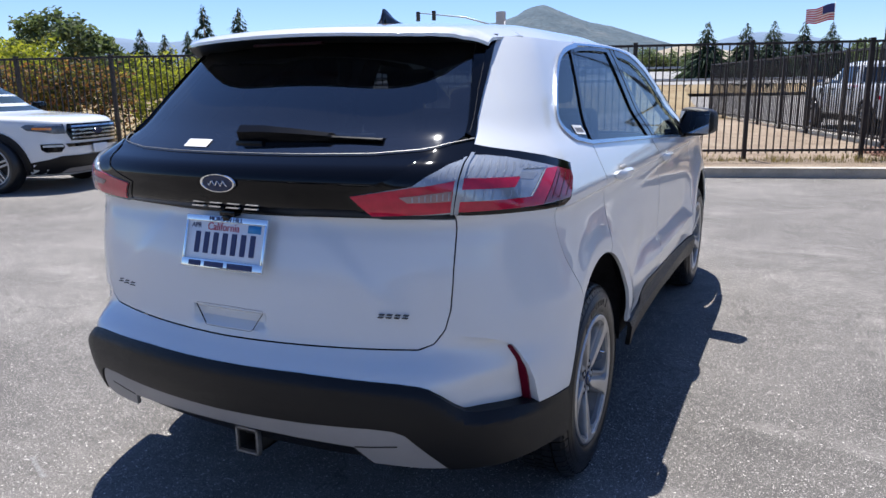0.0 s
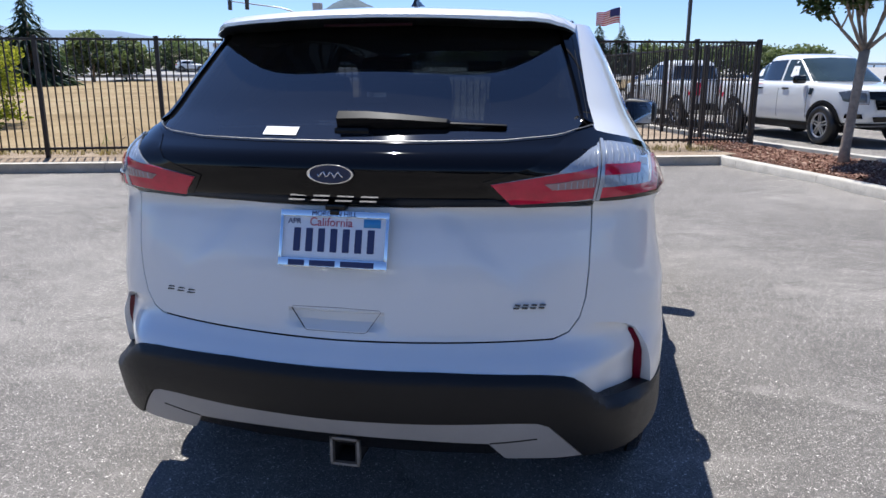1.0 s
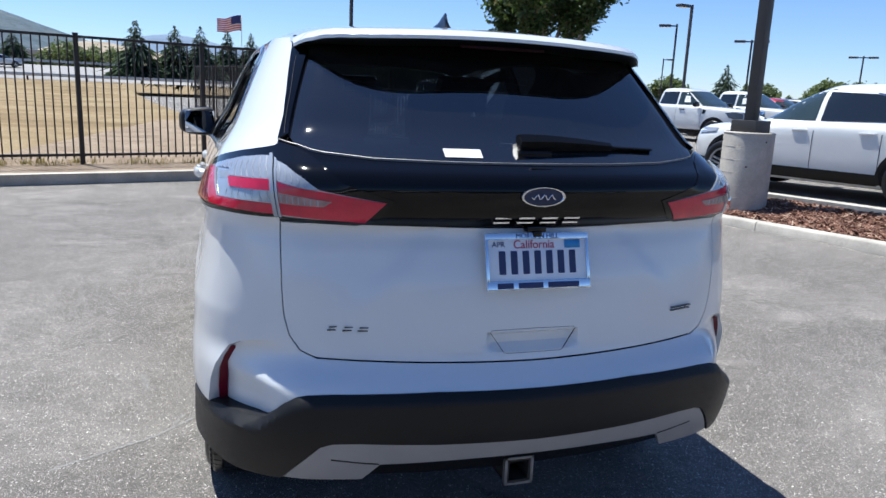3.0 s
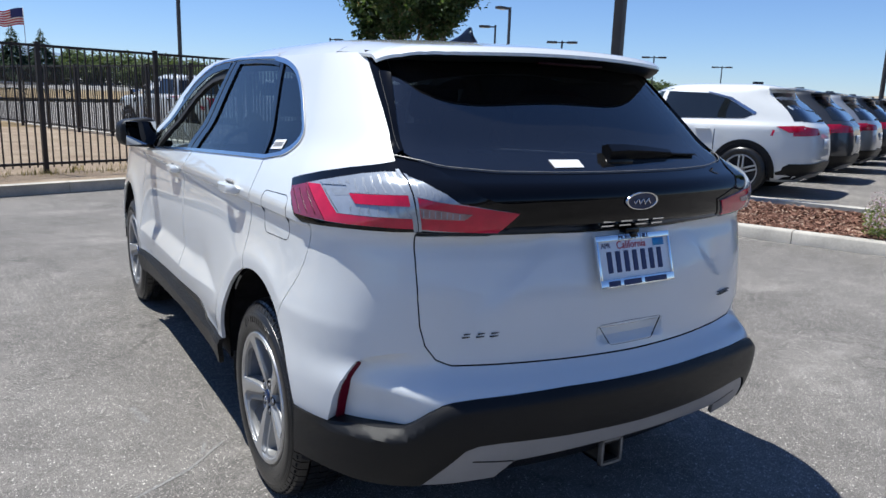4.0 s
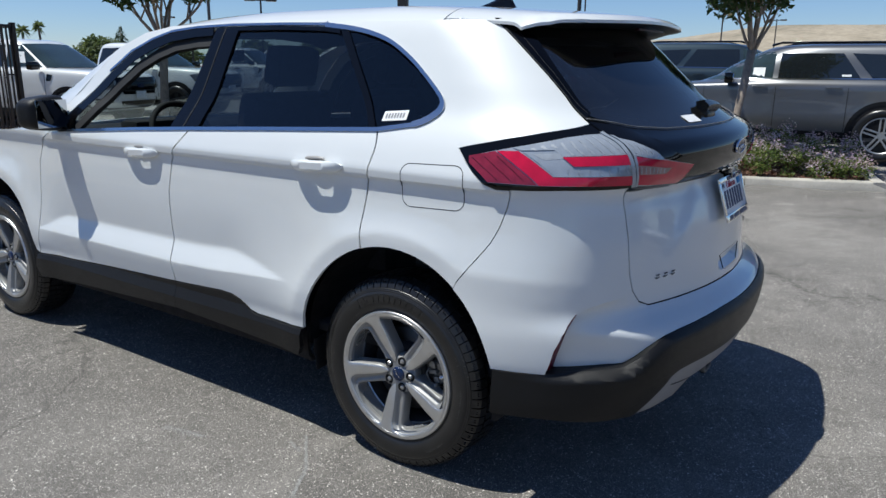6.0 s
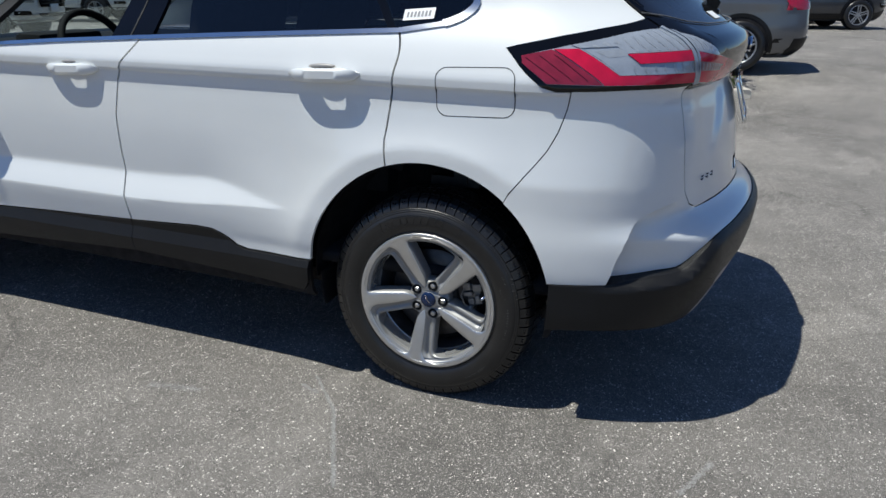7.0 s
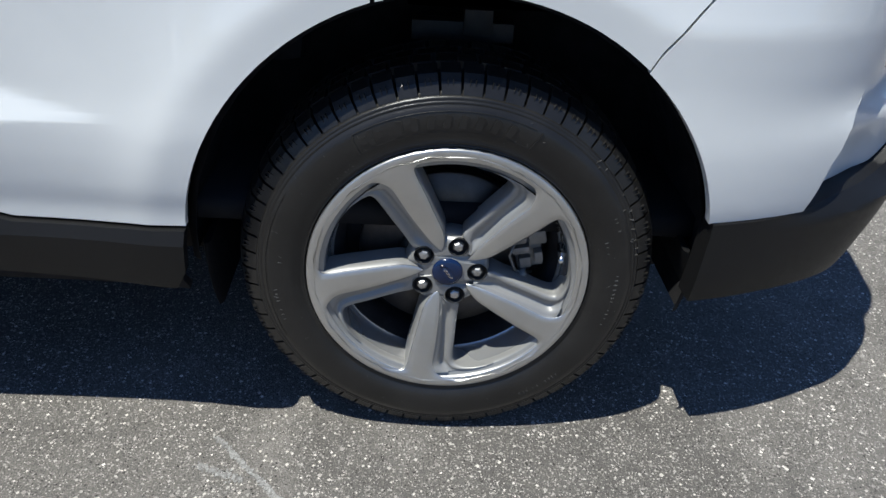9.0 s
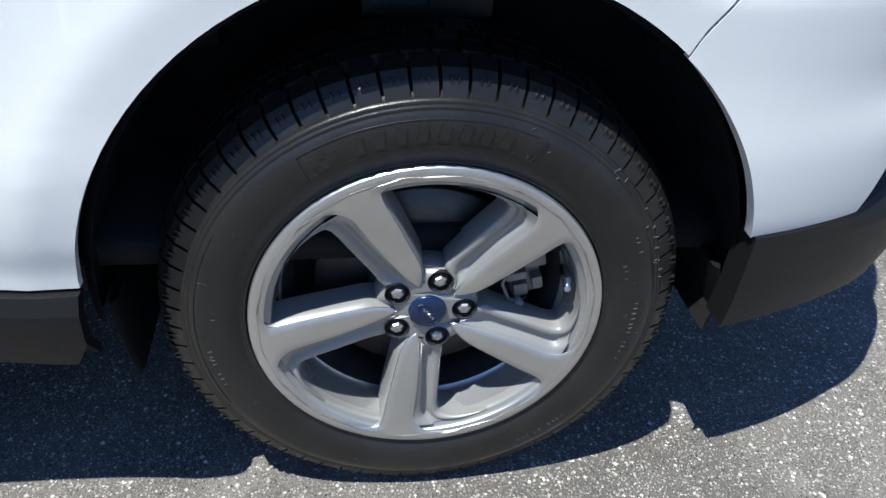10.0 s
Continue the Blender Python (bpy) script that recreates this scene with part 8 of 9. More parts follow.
lamp_post(3.52, 22.4, 7.6, (1,), radians(20), 0.1, 0.048)
lamp_post(23.2, 31.5, 6.3, (-1,), radians(15), 0.3)
x_, y_ = polar(-2.31, -2.03, 63.9, 22)
lamp_post(x_, y_, 9.0, (-1, 1), radians(-30), 0.3, 0.042)
for cx, cy, az_, el, r, hd in ((-1.66, -2.45, 40.28, 4.54, 52, (-1, 1)), (-1.66, -2.45, 47.12, 3.57, 68, (-1, 1)), (-1.66, -2.45, 51.92, 2.94, 85, (-1, 1)), (-2.31, -2.03, 65.46, 5.36, 60, (-1, 1)), (-2.31, -2.03, 66.27, 3.66, 88, (-1, 1)), (-2.31, -2.03, 66.8, 2.76, 115, (-1, 1)),
                                (-2.31, -2.03, 23.31, 4.2, 62, (1,)), (-0.08, -2.85, 33.0, 3.2, 80, (1,)), (-0.5, -2.8, 33.8, 5.6, 48, (-1,)), (-2.88, -1.34, 76.0, 4.3, 70, (-1, 1)), (-2.88, -1.34, 79.5, 3.2, 95, (-1, 1))):
    x_, y_ = polar(cx, cy, az_, r)
    hgt = 1.45 + r * math.tan(radians(el))
    lamp_post(x_, y_, hgt + 0.1, hd, radians(-az_), 0.0, 0.06)

# ---- flag on its pole ----
fx, fy = 7.9, 268.0
flag = thing("flag", Matrix.Translation((fx, fy, 0.0)), "striped red, white and blue flag flying on a tall pole", "flag")
part("flagpole", tube(bmesh.new(), [(0, 0, 0), (0, 0, 25.6)], [0.14, 0.08], 10), M_GALV, flag, "grey flagpole")
def cloth(u, v):
    return Vector((-8.3 * u + 0.3 * math.sin(u * 9), 0.9 * math.sin(u * 7 + v), 25.3 - 1.9 * u - 5.2 * (1 - v) * (1 - 0.15 * u) + 0.35 * math.sin(u * 8)))
for k in range(13):
    part("stripe", sheet([(0, k / 13), (1, k / 13), (1, (k + 1) / 13), (0, (k + 1) / 13)], cloth, 0.06, 0.1), M_STRIPE_R if k % 2 == 0 else M_STRIPE_W, flag)
part("canton", sheet([(0, 6 / 13), (0.4, 6 / 13), (0.4, 1), (0, 1)], lambda u, v: cloth(u, v) + Vector((0, -0.12, 0)), 0.06, 0.1), M_FLAGBLUE, flag, "blue star field")


# ---- trees ----
def leafy(rng, clumps, per, size, spread):
    """Small folded leaves round a set of clump centres."""
    vs, fs = [], []
    for c, r in clumps:
        for _ in range(per):
            d = Vector((rng.gauss(0, 1), rng.gauss(0, 1), rng.gauss(0, 0.8)))
            d = d.normalized() * r * rng.random() ** 0.5
            p = c + d * spread
            s = size * rng.uniform(0.6, 1.3)
            rot = Euler((rng.uniform(-1.2, 1.2), rng.uniform(-1.2, 1.2), rng.uniform(0, 6.28))).to_matrix()
            k = len(vs)
            for q in ((0, -s, 0), (s * 0.5, 0, s * 0.14), (0, s, 0), (-s * 0.5, 0, s * 0.14)):
                vs.append(tuple(p + rot @ Vector(q)))
            fs += [(k, k + 1, k + 2), (k, k + 2, k + 3)]
    me = bpy.data.meshes.new("crown")
    me.from_pydata(vs, [], fs)
    return me


def street_tree(x, y, z, fork, height, spread, seed, lean=(0, 0), name="tree", label="young broadleaf street tree in the mulch island", trunk_r=0.075, leaves=260, cl=70):
    rng = random.Random(seed)
    root = thing(name, Matrix.Translation((x, y, z)), label, "tree", "street trees")
    bm = bmesh.new()
    top = Vector((lean[0], lean[1], fork))
    tube(bm, [(0, 0, -0.1), (lean[0] * 0.1, lean[1] * 0.1, fork * 0.15), (lean[0] * 0.5, lean[1] * 0.5, fork * 0.55), top], [trunk_r * 1.35, trunk_r * 1.05, trunk_r * 0.95, trunk_r * 1.05], 12)
    clumps = []
    limbs = 8

    def limb(a0, p, d, length, r0, level):
        """A limb that bends upwards, and forks."""
        pts_, q, v = [p], p.copy(), d.normalized()
        for i in range(5):
            v = (v + Vector((rng.gauss(0, 0.09), rng.gauss(0, 0.09), 0.10))).normalized()
            q = q + v * length / 5
            pts_.append(q.copy())
        tube(bm, pts_, [r0 * (1 - 0.75 * i / 5) for i in range(6)], 7 if level == 0 else 5)
        if level >= 1:
            clumps.append((pts_[-1], rng.uniform(0.16, 0.30)))
            clumps.append((pts_[3], rng.uniform(0.12, 0.22)))
        if level < 2:
            for i in ((2, 3, 4, 5) if level == 0 else (3, 5)):
                for _ in range(2 if level == 0 else 1):
                    side = Vector((rng.gauss(0, 1), rng.gauss(0, 1), rng.uniform(-0.2, 0.5)))
                    limb(a0, pts_[i], v + side * 0.45, length * rng.uniform(0.42, 0.6), r0 * (1 - 0.75 * i / 5) * 0.72, level + 1)
    for k in range(limbs):
        a = 2 * math.pi * k / limbs + rng.uniform(-0.25, 0.25)
        out = 0.38 if k % 3 == 0 else rng.uniform(0.65, 0.95)
        limb(a, top - Vector((0, 0, 0.10 * rng.random())), Vector((math.cos(a) * out * spread, math.sin(a) * out * spread, 0.95)), (height - fork) * rng.uniform(0.55, 0.72), trunk_r * 0.46, 0)
    part("trunk", bm, M_BARK, root, "grey-brown trunk and limbs")
    while len(clumps) < cl:
        a, r = rng.uniform(0, 6.28), spread * rng.random() ** 0.6
        zz = fork + (height - fork) * rng.uniform(0.5, 1.05)
        clumps.append((Vector((lean[0] + math.cos(a) * r * 0.95, lean[1] + math.sin(a) * r * 0.95, zz)), rng.uniform(0.2, 0.38)))
    me = leafy(rng, clumps, leaves, 0.045, 1.0)
    part("crown", me, M_LEAF, root, "green leaves with brown tips")
    return root


street_tree(4.30, 8.80, bed_z(4.30, 8.80), 1.60, 3.75, 1.30, 4, (0.10, 0.0), trunk_r=0.066, leaves=95, cl=95)
street_tree(6.86, 0.72, bed_z(6.86, 0.72), 1.52, 3.2, 0.72, 11, (0.42, -0.08), trunk_r=0.05, leaves=40, cl=20)


def conifer(x, y, z, h, r, seed, label="tall dark conifer far off", mat=None):
    rng = random.Random(seed)
    root = thing("conifer", Matrix.Translation((x, y, z)), label, "tree", "far conifers")
    part("trunk", tube(bmesh.new(), [(0, 0, 0), (0, 0, h * 0.95)], [h * 0.02, h * 0.003], 6), M_BARK, root)
    vs, fs = [], []
    tiers = 24
    for k in range(tiers):
        t = (k + rng.uniform(-0.3, 0.3)) / tiers
        rr = r * (1 - max(0.0, t)) ** 0.85 * (0.82 + 0.3 * rng.random()) + 0.01 * h
        for j in range(int(10 + 26 * (1 - t))):
            a = rng.uniform(0, 6.28)
            L = rr * rng.uniform(0.55, 1.08)
            z0 = h * (0.08 + 0.92 * t) + rng.gauss(0, 0.012 * h)
            d, s = Vector((math.cos(a), math.sin(a), 0)), Vector((-math.sin(a), math.cos(a), 0))
            w, drop = h * 0.028 * (1.25 - t), L * rng.uniform(0.15, 0.45)
            q = len(vs)
            for u, e, dz in ((0.15, 0, 0.02 * h), (0.6, 1, -0.3 * drop), (1.0, 0.15, -drop), (0.6, -1, -0.3 * drop), (0.75, 0, -drop - 0.02 * h)):
                vs.append(tuple(d * (L * u) + s * (w * e) + Vector((0, 0, z0 + dz))))
            fs += [(q, q + 1, q + 2), (q, q + 2, q + 3), (q + 1, q + 4, q + 3)]
    me = bpy.data.meshes.new("crown")
    me.from_pydata(vs, [], fs)
    part("crown", me, mat or M_CONIFER, root)


def bushy(name, x, y, z, h, r, seed, mat, label, cat="tree", size=None, n=60, per=70):
    rng = random.Random(seed)
    root = thing(name, Matrix.Translation((x, y, z)), label, cat)
    part("trunk", tube(bmesh.new(), [(0, 0, 0), (0.02 * h, 0, h * 0.3), (0, 0, h * 0.6)], [h * 0.035, h * 0.025, h * 0.01], 7), M_BARK, root)
    clumps = []
    for _ in range(n):
        a, u = rng.uniform(0, 6.28), rng.uniform(-0.85, 1)
        rr = r * math.sqrt(max(0.05, 1 - u * u)) * rng.uniform(0.55, 1.05)
        clumps.append((Vector((math.cos(a) * rr, math.sin(a) * rr, h * (0.55 + 0.42 * u * rng.uniform(0.8, 1.05)))), r * 0.28))
    part("crown", leafy(rng, clumps, per, size or h * 0.02, 1.0), mat, root)
    return root


for az_, el, r, w, sd in ((-43.8, 6.0, 75, 2.4, 1), (-41.3, 5.8, 78, 3.4, 2), (-48.2, 4.3, 80, 2.2, 3), (-46.6, 4.0, 85, 2.4, 4), (-57.0, 4.4, 82, 2.2, 5), (-55.6, 4.5, 80, 2.6, 6), (-58.6, 4.1, 86, 1.8, 7), (-45.0, 4.2, 84, 2.0, 8),
                          (-6.66, 4.3, 110, 3.4, 9), (-4.04, 4.05, 112, 3.2, 10), (-2.29, 4.1, 112, 3.3, 11), (-0.39, 3.95, 115, 3.2, 12), (1.31, 3.8, 115, 3.0, 13), (-20.6, 3.2, 130, 3.2, 14), (-14.0, 2.9, 140, 3.0, 15), (-17.0, 2.6, 150, 2.6, 16), (37.0, 3.0, 100, 3.0, 18), (30.0, 2.6, 110, 2.6, 19)):
    x_, y_ = polar(1.54, -2.53, az_, r)
    z_ = field_z(x_, y_) if az_ < 3 else -0.35
    conifer(x_, y_, z_, 1.45 + r * math.tan(radians(el)) - z_, w * 1.5, sd)
for az_, el, r, rad, sd in ((-53.5, 5.2, 70, 3.4, 31), (-51.0, 3.6, 75, 2.8, 32), (-59.5, 3.6, 66, 2.6, 33), (-37.5, 3.0, 95, 3.0, 34), (-35.0, 2.6, 100, 2.6, 35), (-31.5, 2.7, 120, 3.8, 36), (-11.0, 2.4, 140, 4.0, 37), (-8.5, 2.2, 150, 4.0, 38), (3.5, 3.2, 120, 4.0, 39), (6.0, 3.3, 120, 4.4, 40), (8.8, 3.1, 118, 4.2, 41), (11.5, 2.8, 122, 3.6, 42), (14.0, 2.7, 120, 3.6, 43), (28.5, 2.4, 105, 3.0, 44), (33.0, 2.5, 110, 3.2, 45), (39.5, 2.2, 110, 3.0, 46), (44.0, 2.6, 100, 3.2, 47), (46.0, 2.5, 105, 3.6, 48), (49.0, 2.0, 115, 3.0, 49)):
    x_, y_ = polar(1.54, -2.53, az_, r)
    z_ = min(1.6, field_z(x_, y_)) if az_ < 20 else -0.35
    el = el * (0.72 if az_ > 2 else 1.0)
    bushy("tree", x_, y_, z_, 1.45 + r * math.tan(radians(el)) - z_, rad, sd, M_OAK, "leafy tree far off", size=0.28)


for k in range(26):                     # low tree line beyond the lot
    az_, r = 20 + 31 * (k + rnd.uniform(-0.3, 0.3)) / 26, rnd.uniform(118, 150)
    x_, y_ = polar(1.54, -2.53, az_, r)
    h_ = rnd.uniform(2.4, 4.6)
    bushy("tree", x_, y_, -0.35, h_, h_ * 0.42, 100 + k, M_OAK, "leafy tree far off", size=0.26, n=26, per=40)


def palm(x, y, h, seed):
    rng = random.Random(seed)
    root = thing("palm_tree", Matrix.Translation((x, y, -0.35)), "tall fan palm far off", "tree", "palms")
    part("trunk", tube(bmesh.new(), [(0, 0, 0), (0.1, 0, h * 0.5), (0, 0, h)], [0.28, 0.2, 0.17], 8), M_BARK, root)
    vs, fs = [], []
    for k in range(46):
        a, e, l = rng.uniform(0, 6.28), rng.uniform(-0.9, 1.2), rng.uniform(0.9, 1.5)
        d = Vector((math.cos(a) * math.cos(e), math.sin(a) * math.cos(e), math.sin(e)))
        s = d.cross(Vector((0, 0, 1))).normalized() * 0.16
        b = Vector((0, 0, h))
        k0 = len(vs)
        vs += [tuple(b), tuple(b + d * l * 0.6 + s), tuple(b + d * l - Vector((0, 0, 0.35))), tuple(b + d * l * 0.6 - s)]
        fs += [(k0, k0 + 1, k0 + 2), (k0, k0 + 2, k0 + 3)]
    me = bpy.data.meshes.new("fronds")
    me.from_pydata(vs, [], fs)
    part("fronds", me, M_OAK, root, "ragged grey-green fronds")


for az_, el, sd in ((25.9, 2.55, 1), (24.9, 2.3, 2)):
    x_, y_ = polar(-0.2, -2.8, az_, 130)
    palm(x_, y_, 1.25 + 130 * math.tan(radians(el)), sd)


# hedges behind the fence, to the west
def hedge(name, a, b, h, depth, mat, label, seed, per=26):
    rng = random.Random(seed)
    a, b = Vector(a), Vector(b)
    L = (b - a).length
    nrm = Vector((-(b - a).y, (b - a).x)).normalized()
    clumps = []
    for _ in range(int(L * h * 30)):
        p = a.lerp(b, rng.random()) + nrm * rng.uniform(-depth, depth) / 2
        clumps.append((Vector((p.x, p.y, field_z(p.x, p.y) + h * rng.random() ** 0.7 * rng.uniform(0.85, 1.06))), 0.30))
    me = leafy(rng, clumps, per, 0.075, 1.0)
    return tagged(part(name, me, mat), label, "hedge", kind="stuff")


h0 = Vector(polar(1.54, -2.53, -60, 23))
h1 = Vector(polar(1.54, -2.53, -49.5, 20.5))
hedge("hedge", h0 - FD * 9, h1, 1.95, 1.6, M_REDHEDGE, "dark hedge with reddish new leaves behind the fence", 71)
hedge("hedge", h1 + FN * 2.2, Vector((-16.6, 15.0)), 2.15, 2.4, M_HEDGE, "yellow-green hedge behind the fence", 72)
hedge("hedge", h0 - FD * 4 + FN * 3, h0 + FD * 1 + FN * 3, 2.7, 1.6, M_HEDGE, "yellow-green shrub behind the hedge", 73)

# heap of stones, soil and brush in the field, by the fence
rng = random.Random(8)
HEAP = Vector((-6.75, 10.7))
heap_z = lambda p: 0.55 * math.exp(-((p - HEAP).dot(FD) / 0.62) ** 2 - ((p - HEAP).dot(FN) / 0.5) ** 2)
mound = sheet([(HEAP.x + 1.5 * math.cos(a / 24 * 6.2832), HEAP.y + 1.5 * math.sin(a / 24 * 6.2832)) for a in range(24)], lambda x, y: Vector((x, y, field_z(x, y) - 0.03 + heap_z(Vector((x, y))) * (0.8 + 0.4 * noise.noise((x * 5, y * 5, 0))))), 0.12, 0.12)
tagged(part("soil_heap", mound, M_DIRT), "low heap of dry soil behind the fence", "soil heap", kind="stuff")
for k in range(40):
    p = HEAP + FD * rng.gauss(0, 0.55) + FN * rng.gauss(0, 0.4)
    bm = bmesh.new()
    bmesh.ops.create_icosphere(bm, subdivisions=2, radius=rng.uniform(0.06, 0.17))
    for v in bm.verts:
        v.co *= 1 + 0.5 * noise.noise(v.co * 9 + Vector((k, 0, 0)))
        v.co.z *= 0.65
    ob = part("stone", bm, M_CONCRETE if k % 2 else M_DIRT, angle=25)
    ob.matrix_world = Matrix.Translation((p.x, p.y, field_z(p.x, p.y) + heap_z(p) + 0.01)) @ Matrix.Rotation(rng.uniform(0, 6), 4, "Z")
    tagged(ob, "pale rough stone in a heap behind the fence", "stone", "heap of stones")
bm = bmesh.new()
for k in range(70):
    p = HEAP + FD * rng.gauss(0, 0.7) + FN * rng.gauss(0, 0.5)
    a, l = rng.uniform(0, 6.28), rng.uniform(0.2, 0.6)
    z = field_z(p.x, p.y) + heap_z(p)
    d = Vector((math.cos(a), math.sin(a), rng.uniform(0.1, 0.9))) * l
    q = Vector((p.x, p.y, z))
    tube(bm, [q, q + d * 0.5 + Vector((0, 0, 0.04)), q + d], [0.009, 0.006, 0.003], 5)
tagged(part("brush", bm, M_BARK), "dry cut brush on the heap", "brush", kind="stuff")
pl = [(HEAP.x + rng.gauss(0, 0.9), HEAP.y + rng.gauss(0, 0.6)) for _ in range(60)]
tufts("weeds", [(x, y, field_z(x, y) + 0.6 * heap_z(Vector((x, y))), rng.uniform(0.7, 1.4)) for x, y in pl], M_SHRUB, "green weeds round the heap", 0.08, 0.30, 10, 0.10, 0.010)

# flower bed at the island's end
vs, fs = [], []
cl1, cl2, cl3 = [], [], []
for k in range(230):
    u, s = rng.uniform(8.9, ISLAND_END - 0.12), rng.uniform(0.12, ISLAND_W - 0.15)
    p = KC + KR * u + KN * s
    hh = rng.uniform(0.04, 0.38) * (0.55 + 0.45 * math.sin((u - 8.7) / 3.1 * 3.1))
    c = Vector((p.x, p.y, bed_z(p.x, p.y) + hh))
    cl1.append((c, 0.10))
    if k % 3:
        cl2.append((c + Vector((0, 0, 0.07)), 0.10))
me = leafy(rng, cl1, 60, 0.020, 1.0)
tagged(part("shrub_leaves", me, M_SHRUB), "low light green shrubs in the island bed", "flowers", kind="stuff")
me = leafy(rng, cl2, 60, 0.015, 1.1)
tagged(part("blossoms", me, M_BLOOM), "small lilac and white blossoms", "flowers", kind="stuff")

# ---- far side of the highway: shops, guard rails, signals, cars ----
def far_box(name, az0, az1, r, el0, el1, mat, label, depth=14, cx=-0.08, cy=-2.85):
    a, b = Vector(polar(cx, cy, az0, r)), Vector(polar(cx, cy, az1, r))
    z0, z1 = 1.45 + r * math.tan(radians(el0)), 1.45 + r * math.tan(radians(el1))
    d = (b - a).normalized()
    nrm = Vector((-d.y, d.x))
    L = (b - a).length
    m = Matrix.Translation((a.x, a.y, 0)) @ Matrix.Rotation(math.atan2(d.y, d.x), 4, "Z")
    root = thing(name, m, label, "building")
    part("wall", bbox(0, 0, -0.5, L, depth, z1, 0.05), mat, root, "pale rendered wall")
    part("parapet", bbox(-0.2, -0.2, z1 - 0.5, L + 0.2, depth, z1 + 0.12, 0.05), M_WALL, root)
    return root, L, z0, z1


shop, L, z0, z1 = far_box("shop_building", -28.5, -20.0, 150, 0.7, 2.45, M_WALL, "long pale commercial building across the highway")
for k in range(5):
    part("shop_window", bbox(1 + k * L / 5, -0.15, z0 + 0.3, 1 + (k + 0.72) * L / 5, 0.1, z0 + 2.2, 0.02), M_SHADE, shop, "dark shop window")
part("sign_band", bbox(L * 0.3, -0.3, z1 - 1.9, L * 0.62, 0.1, z1 - 0.9, 0.02), M_BLUEINK, shop, "blue sign band")
shop2, L, z0, z1 = far_box("shop_building", -19.6, -14.5, 165, 0.7, 2.2, M_WALL, "pale commercial building across the highway", 18)
for k in range(4):
    part("shop_window", bbox(1 + k * L / 4, -0.15, z0 + 0.3, 1 + (k + 0.6) * L / 4, 0.1, z0 + 1.8, 0.02), M_SHADE, shop2, "dark shop window")
shop3, L, z0, z1 = far_box("shop_building", -13.2, -7.5, 180, 0.7, 1.75, M_WALL, "low pale building across the highway", 18)
for k in range(5):
    part("shop_window", bbox(1 + k * L / 5, -0.15, z0 + 0.2, 1 + (k + 0.6) * L / 5, 0.1, z0 + 1.6, 0.02), M_SHADE, shop3, "dark shop window")

rail = thing("guard_rail", None, "steel guard rail along the highway", "guard rail", kind="structure")
for d_, l0, l1 in ((80.5, -200, 30), (113, -220, 110)):
    a, b = F0 + FN * d_ + FD * l0, F0 + FN * d_ + FD * l1
    z = field_z(a.x, a.y)
    m = Matrix.Translation((a.x, a.y, z)) @ Matrix.Rotation(math.atan2(FD.y, FD.x), 4, "Z")
    part("beam", bbox(0, -0.04, 0.45, l1 - l0, 0.04, 0.80, 0.02), M_GALV, rail).matrix_basis = m
    pm = None
    for k in range(int((l1 - l0) / 6)):
        o = part("rail_post", pm or bbox(-0.08, -0.02, 0, 0.08, 0.16, 0.72), M_POLE, rail)
        pm = o.data
        o.matrix_basis = m @ Matrix.Translation((k * 6, 0, 0))

# signals on a long arm
sx, sy = polar(-0.08, -2.85, -20.3, 84)
sig = thing("traffic_signal", Matrix.Translation((sx, sy, field_z(sx, sy))), "grey traffic signal mast with a long arm", "traffic signal")
part("mast", tube(bmesh.new(), [(0, 0, 0), (0, 0, 7.4)], [0.16, 0.11], 10), M_GALV, sig)
part("sign_column", bbox(-1.5, 1.0, 0, -0.6, 1.8, 8.6, 0.03), M_WALL, sig, "pale sign pylon")
part("arm", tube(bmesh.new(), [(0, 0, 6.6), (-5, 0.3, 8.1), (-11.5, 0.8, 9.0)], [0.10, 0.08, 0.05], 8), M_GALV, sig)
for k, xx in enumerate((-11.3, -9.2)):
    hd = part("signal_head", bbox(xx - 0.2, 0.5, 8.0, xx + 0.2, 0.8, 9.1, 0.03), M_POLE, sig, "dark three-lamp signal head")
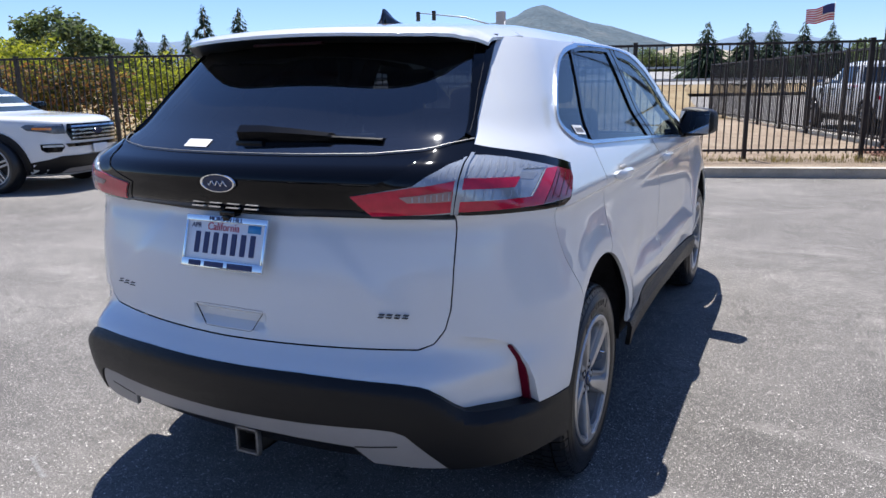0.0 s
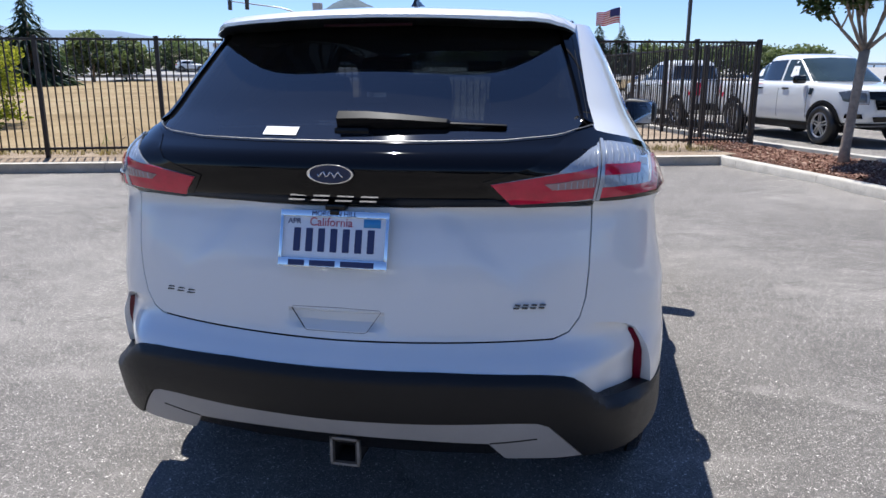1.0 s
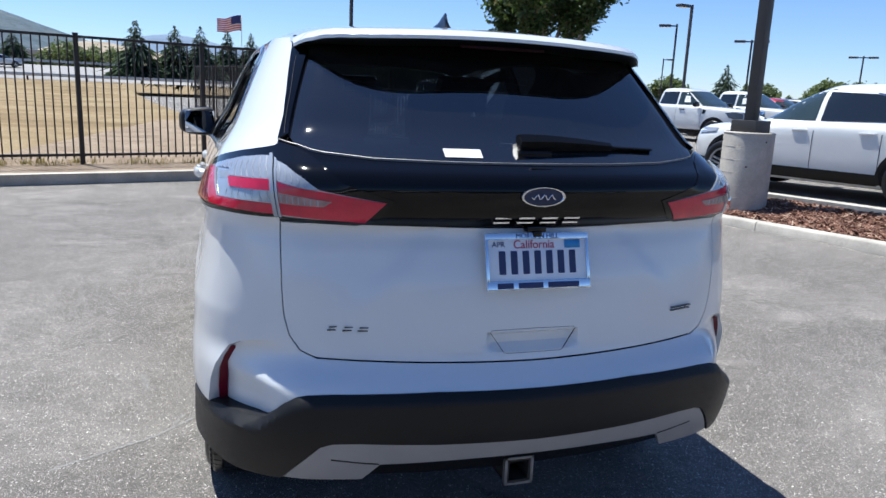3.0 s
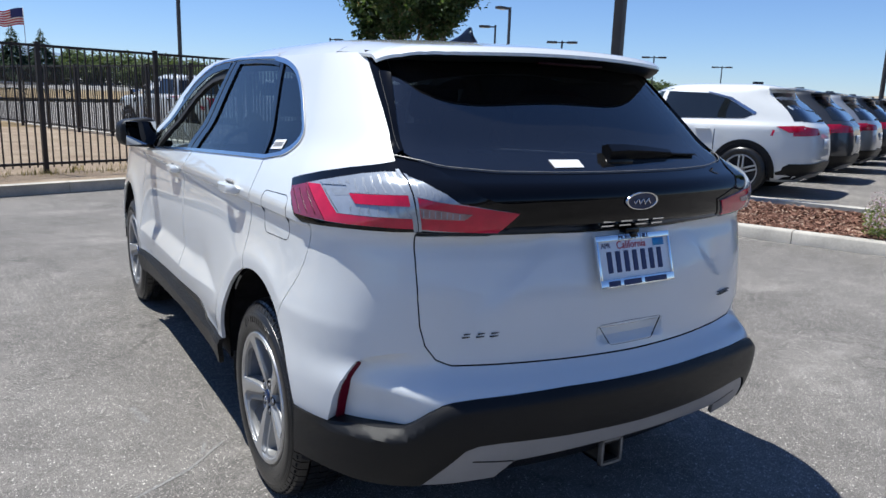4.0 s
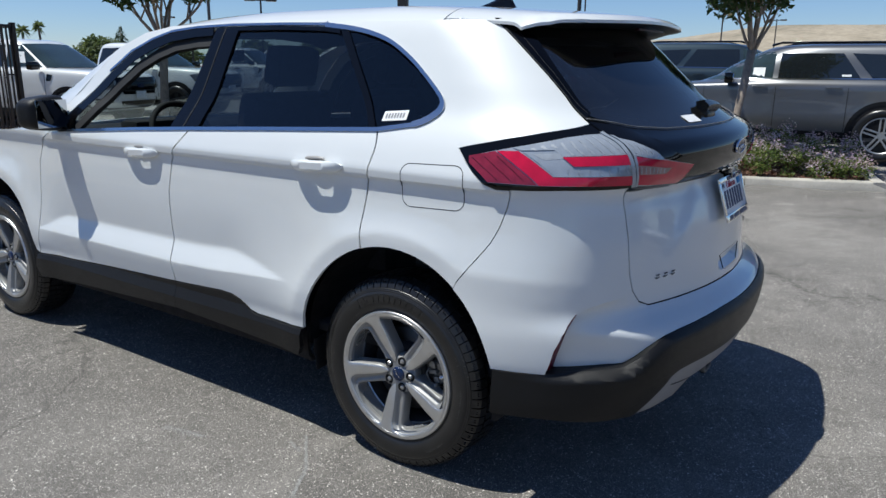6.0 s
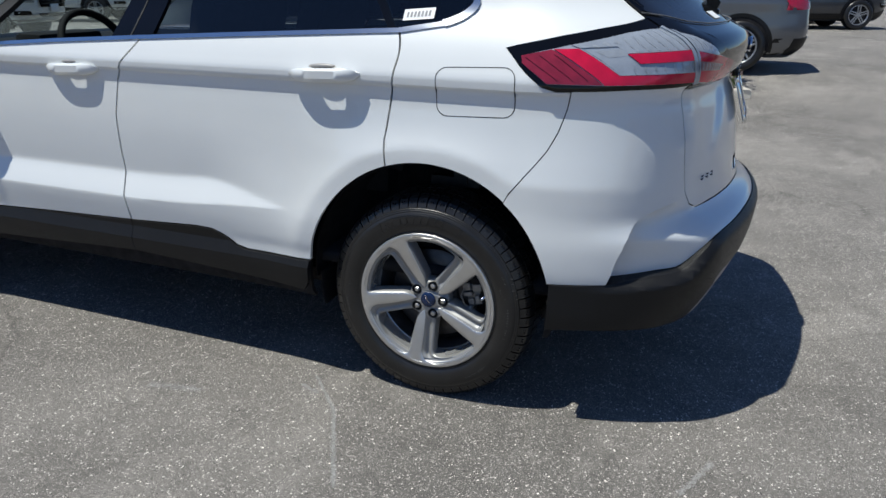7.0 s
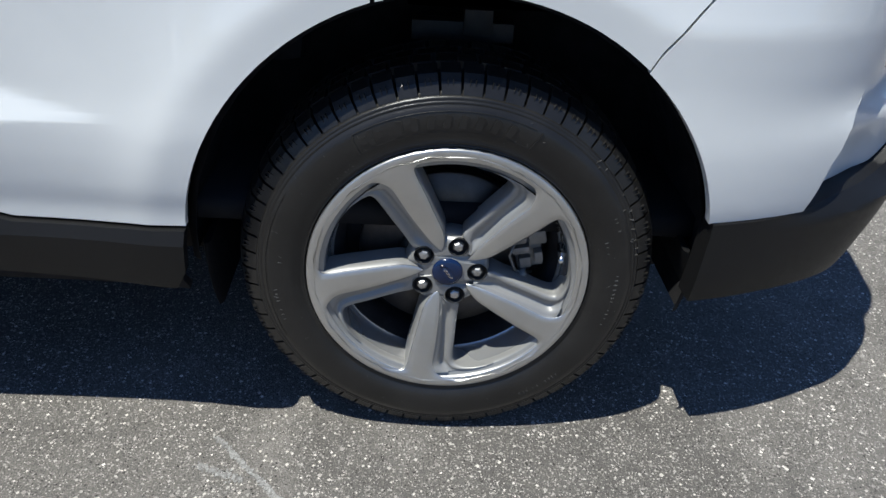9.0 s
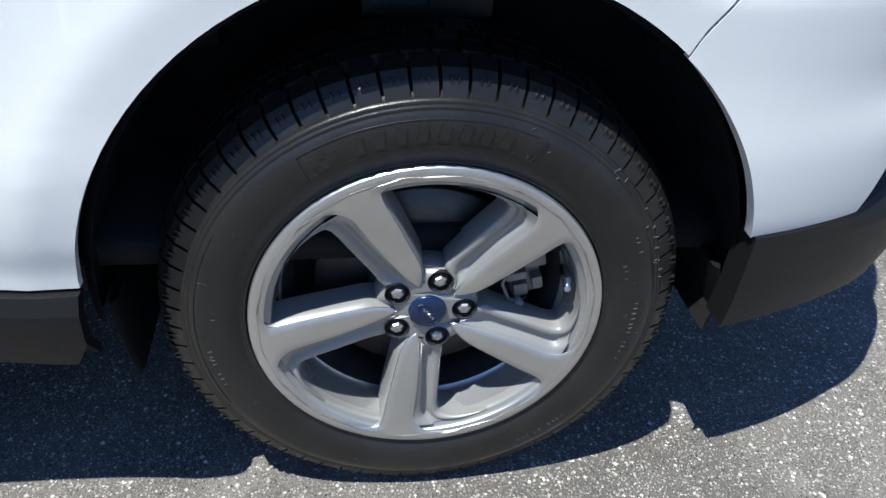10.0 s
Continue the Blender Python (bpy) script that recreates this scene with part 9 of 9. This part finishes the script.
# traffic on the highway, as it stands
for k, (l, d_, mt) in enumerate(((-28, 100, M_WHITE), (-22, 96, M_SILVER), (-38, 104, M_DARKGREY), (-10, 105, M_WHITE), (-60, 98, M_WHITE), (4, 102, M_SILVER))):
    p = F0 + FN * d_ + FD * l
    small_suv(mt, "car on the far highway", Matrix.Translation((p.x, p.y, field_z(p.x, p.y) + 0.05)) @ Matrix.Rotation(math.atan2(FD.y, FD.x) - math.pi / 2, 4, "Z"), "cars on the highway")

# dealership wall closing the lot behind the camera
bk = thing("wall_south", None, "plain pale wall closing the lot", "wall", kind="structure")
part("wall", bbox(-40, -46, 0, 45, -44, 5.0, 0.05), M_DULLWALL, bk)

# pale scuffs and loose grit on the asphalt
def scuff(label, lines, seed, per=260, spread=0.010):
    rng = random.Random(seed)
    vs, fs = [], []
    for (xa, ya), (xb, yb), wd in lines:
        L = math.hypot(xb - xa, yb - ya)
        for _ in range(int(per * L)):
            t = rng.random()
            x = xa + (xb - xa) * t + rng.gauss(0, spread * wd)
            y = ya + (yb - ya) * t + rng.gauss(0, spread * wd)
            s, a = rng.uniform(0.001, 0.003), rng.uniform(0, 6.28)
            z, k = lot_z(x, y) + 0.0015, len(vs)
            for j in range(4):
                b = a + j * 1.57 + rng.uniform(-0.4, 0.4)
                vs.append((x + math.cos(b) * s, y + math.sin(b) * s, z + rng.uniform(0, 0.001)))
            fs.append((k, k + 1, k + 2, k + 3))
    me = bpy.data.meshes.new("scuff")
    me.from_pydata(vs, [], fs)
    return tagged(part("scuff", me, M_SCUFF), label, "scuff", kind="stuff")


scuff("chalky scraped line on the asphalt", [((-1.03, 0.44), (-1.06, 0.35), 1.0), ((-0.96, 0.42), (-1.13, 0.25), 0.7), ((-1.13, 0.25), (-1.48, 0.05), 0.9), ((-0.95, -0.96), (-1.14, -0.88), 1.2), ((-1.20, 0.75), (-1.24, 0.95), 2.0)], 3, 2600, 0.0045)
rng = random.Random(12)
lines = []
for _ in range(60):
    x, y, a, l = rng.uniform(-9, 9), rng.uniform(-6, 9), rng.uniform(0, 6.28), rng.uniform(0.15, 0.9)
    if abs(x) < 1.1 and -1.1 < y < 4 or (Vector((x, y)) - KC).dot(KN) > -0.4:
        continue
    lines.append(((x, y), (x + l * math.cos(a), y + l * math.sin(a)), rng.uniform(0.6, 3.0)))
scuff("pale scuff marks scattered over the asphalt", lines, 5, 600)
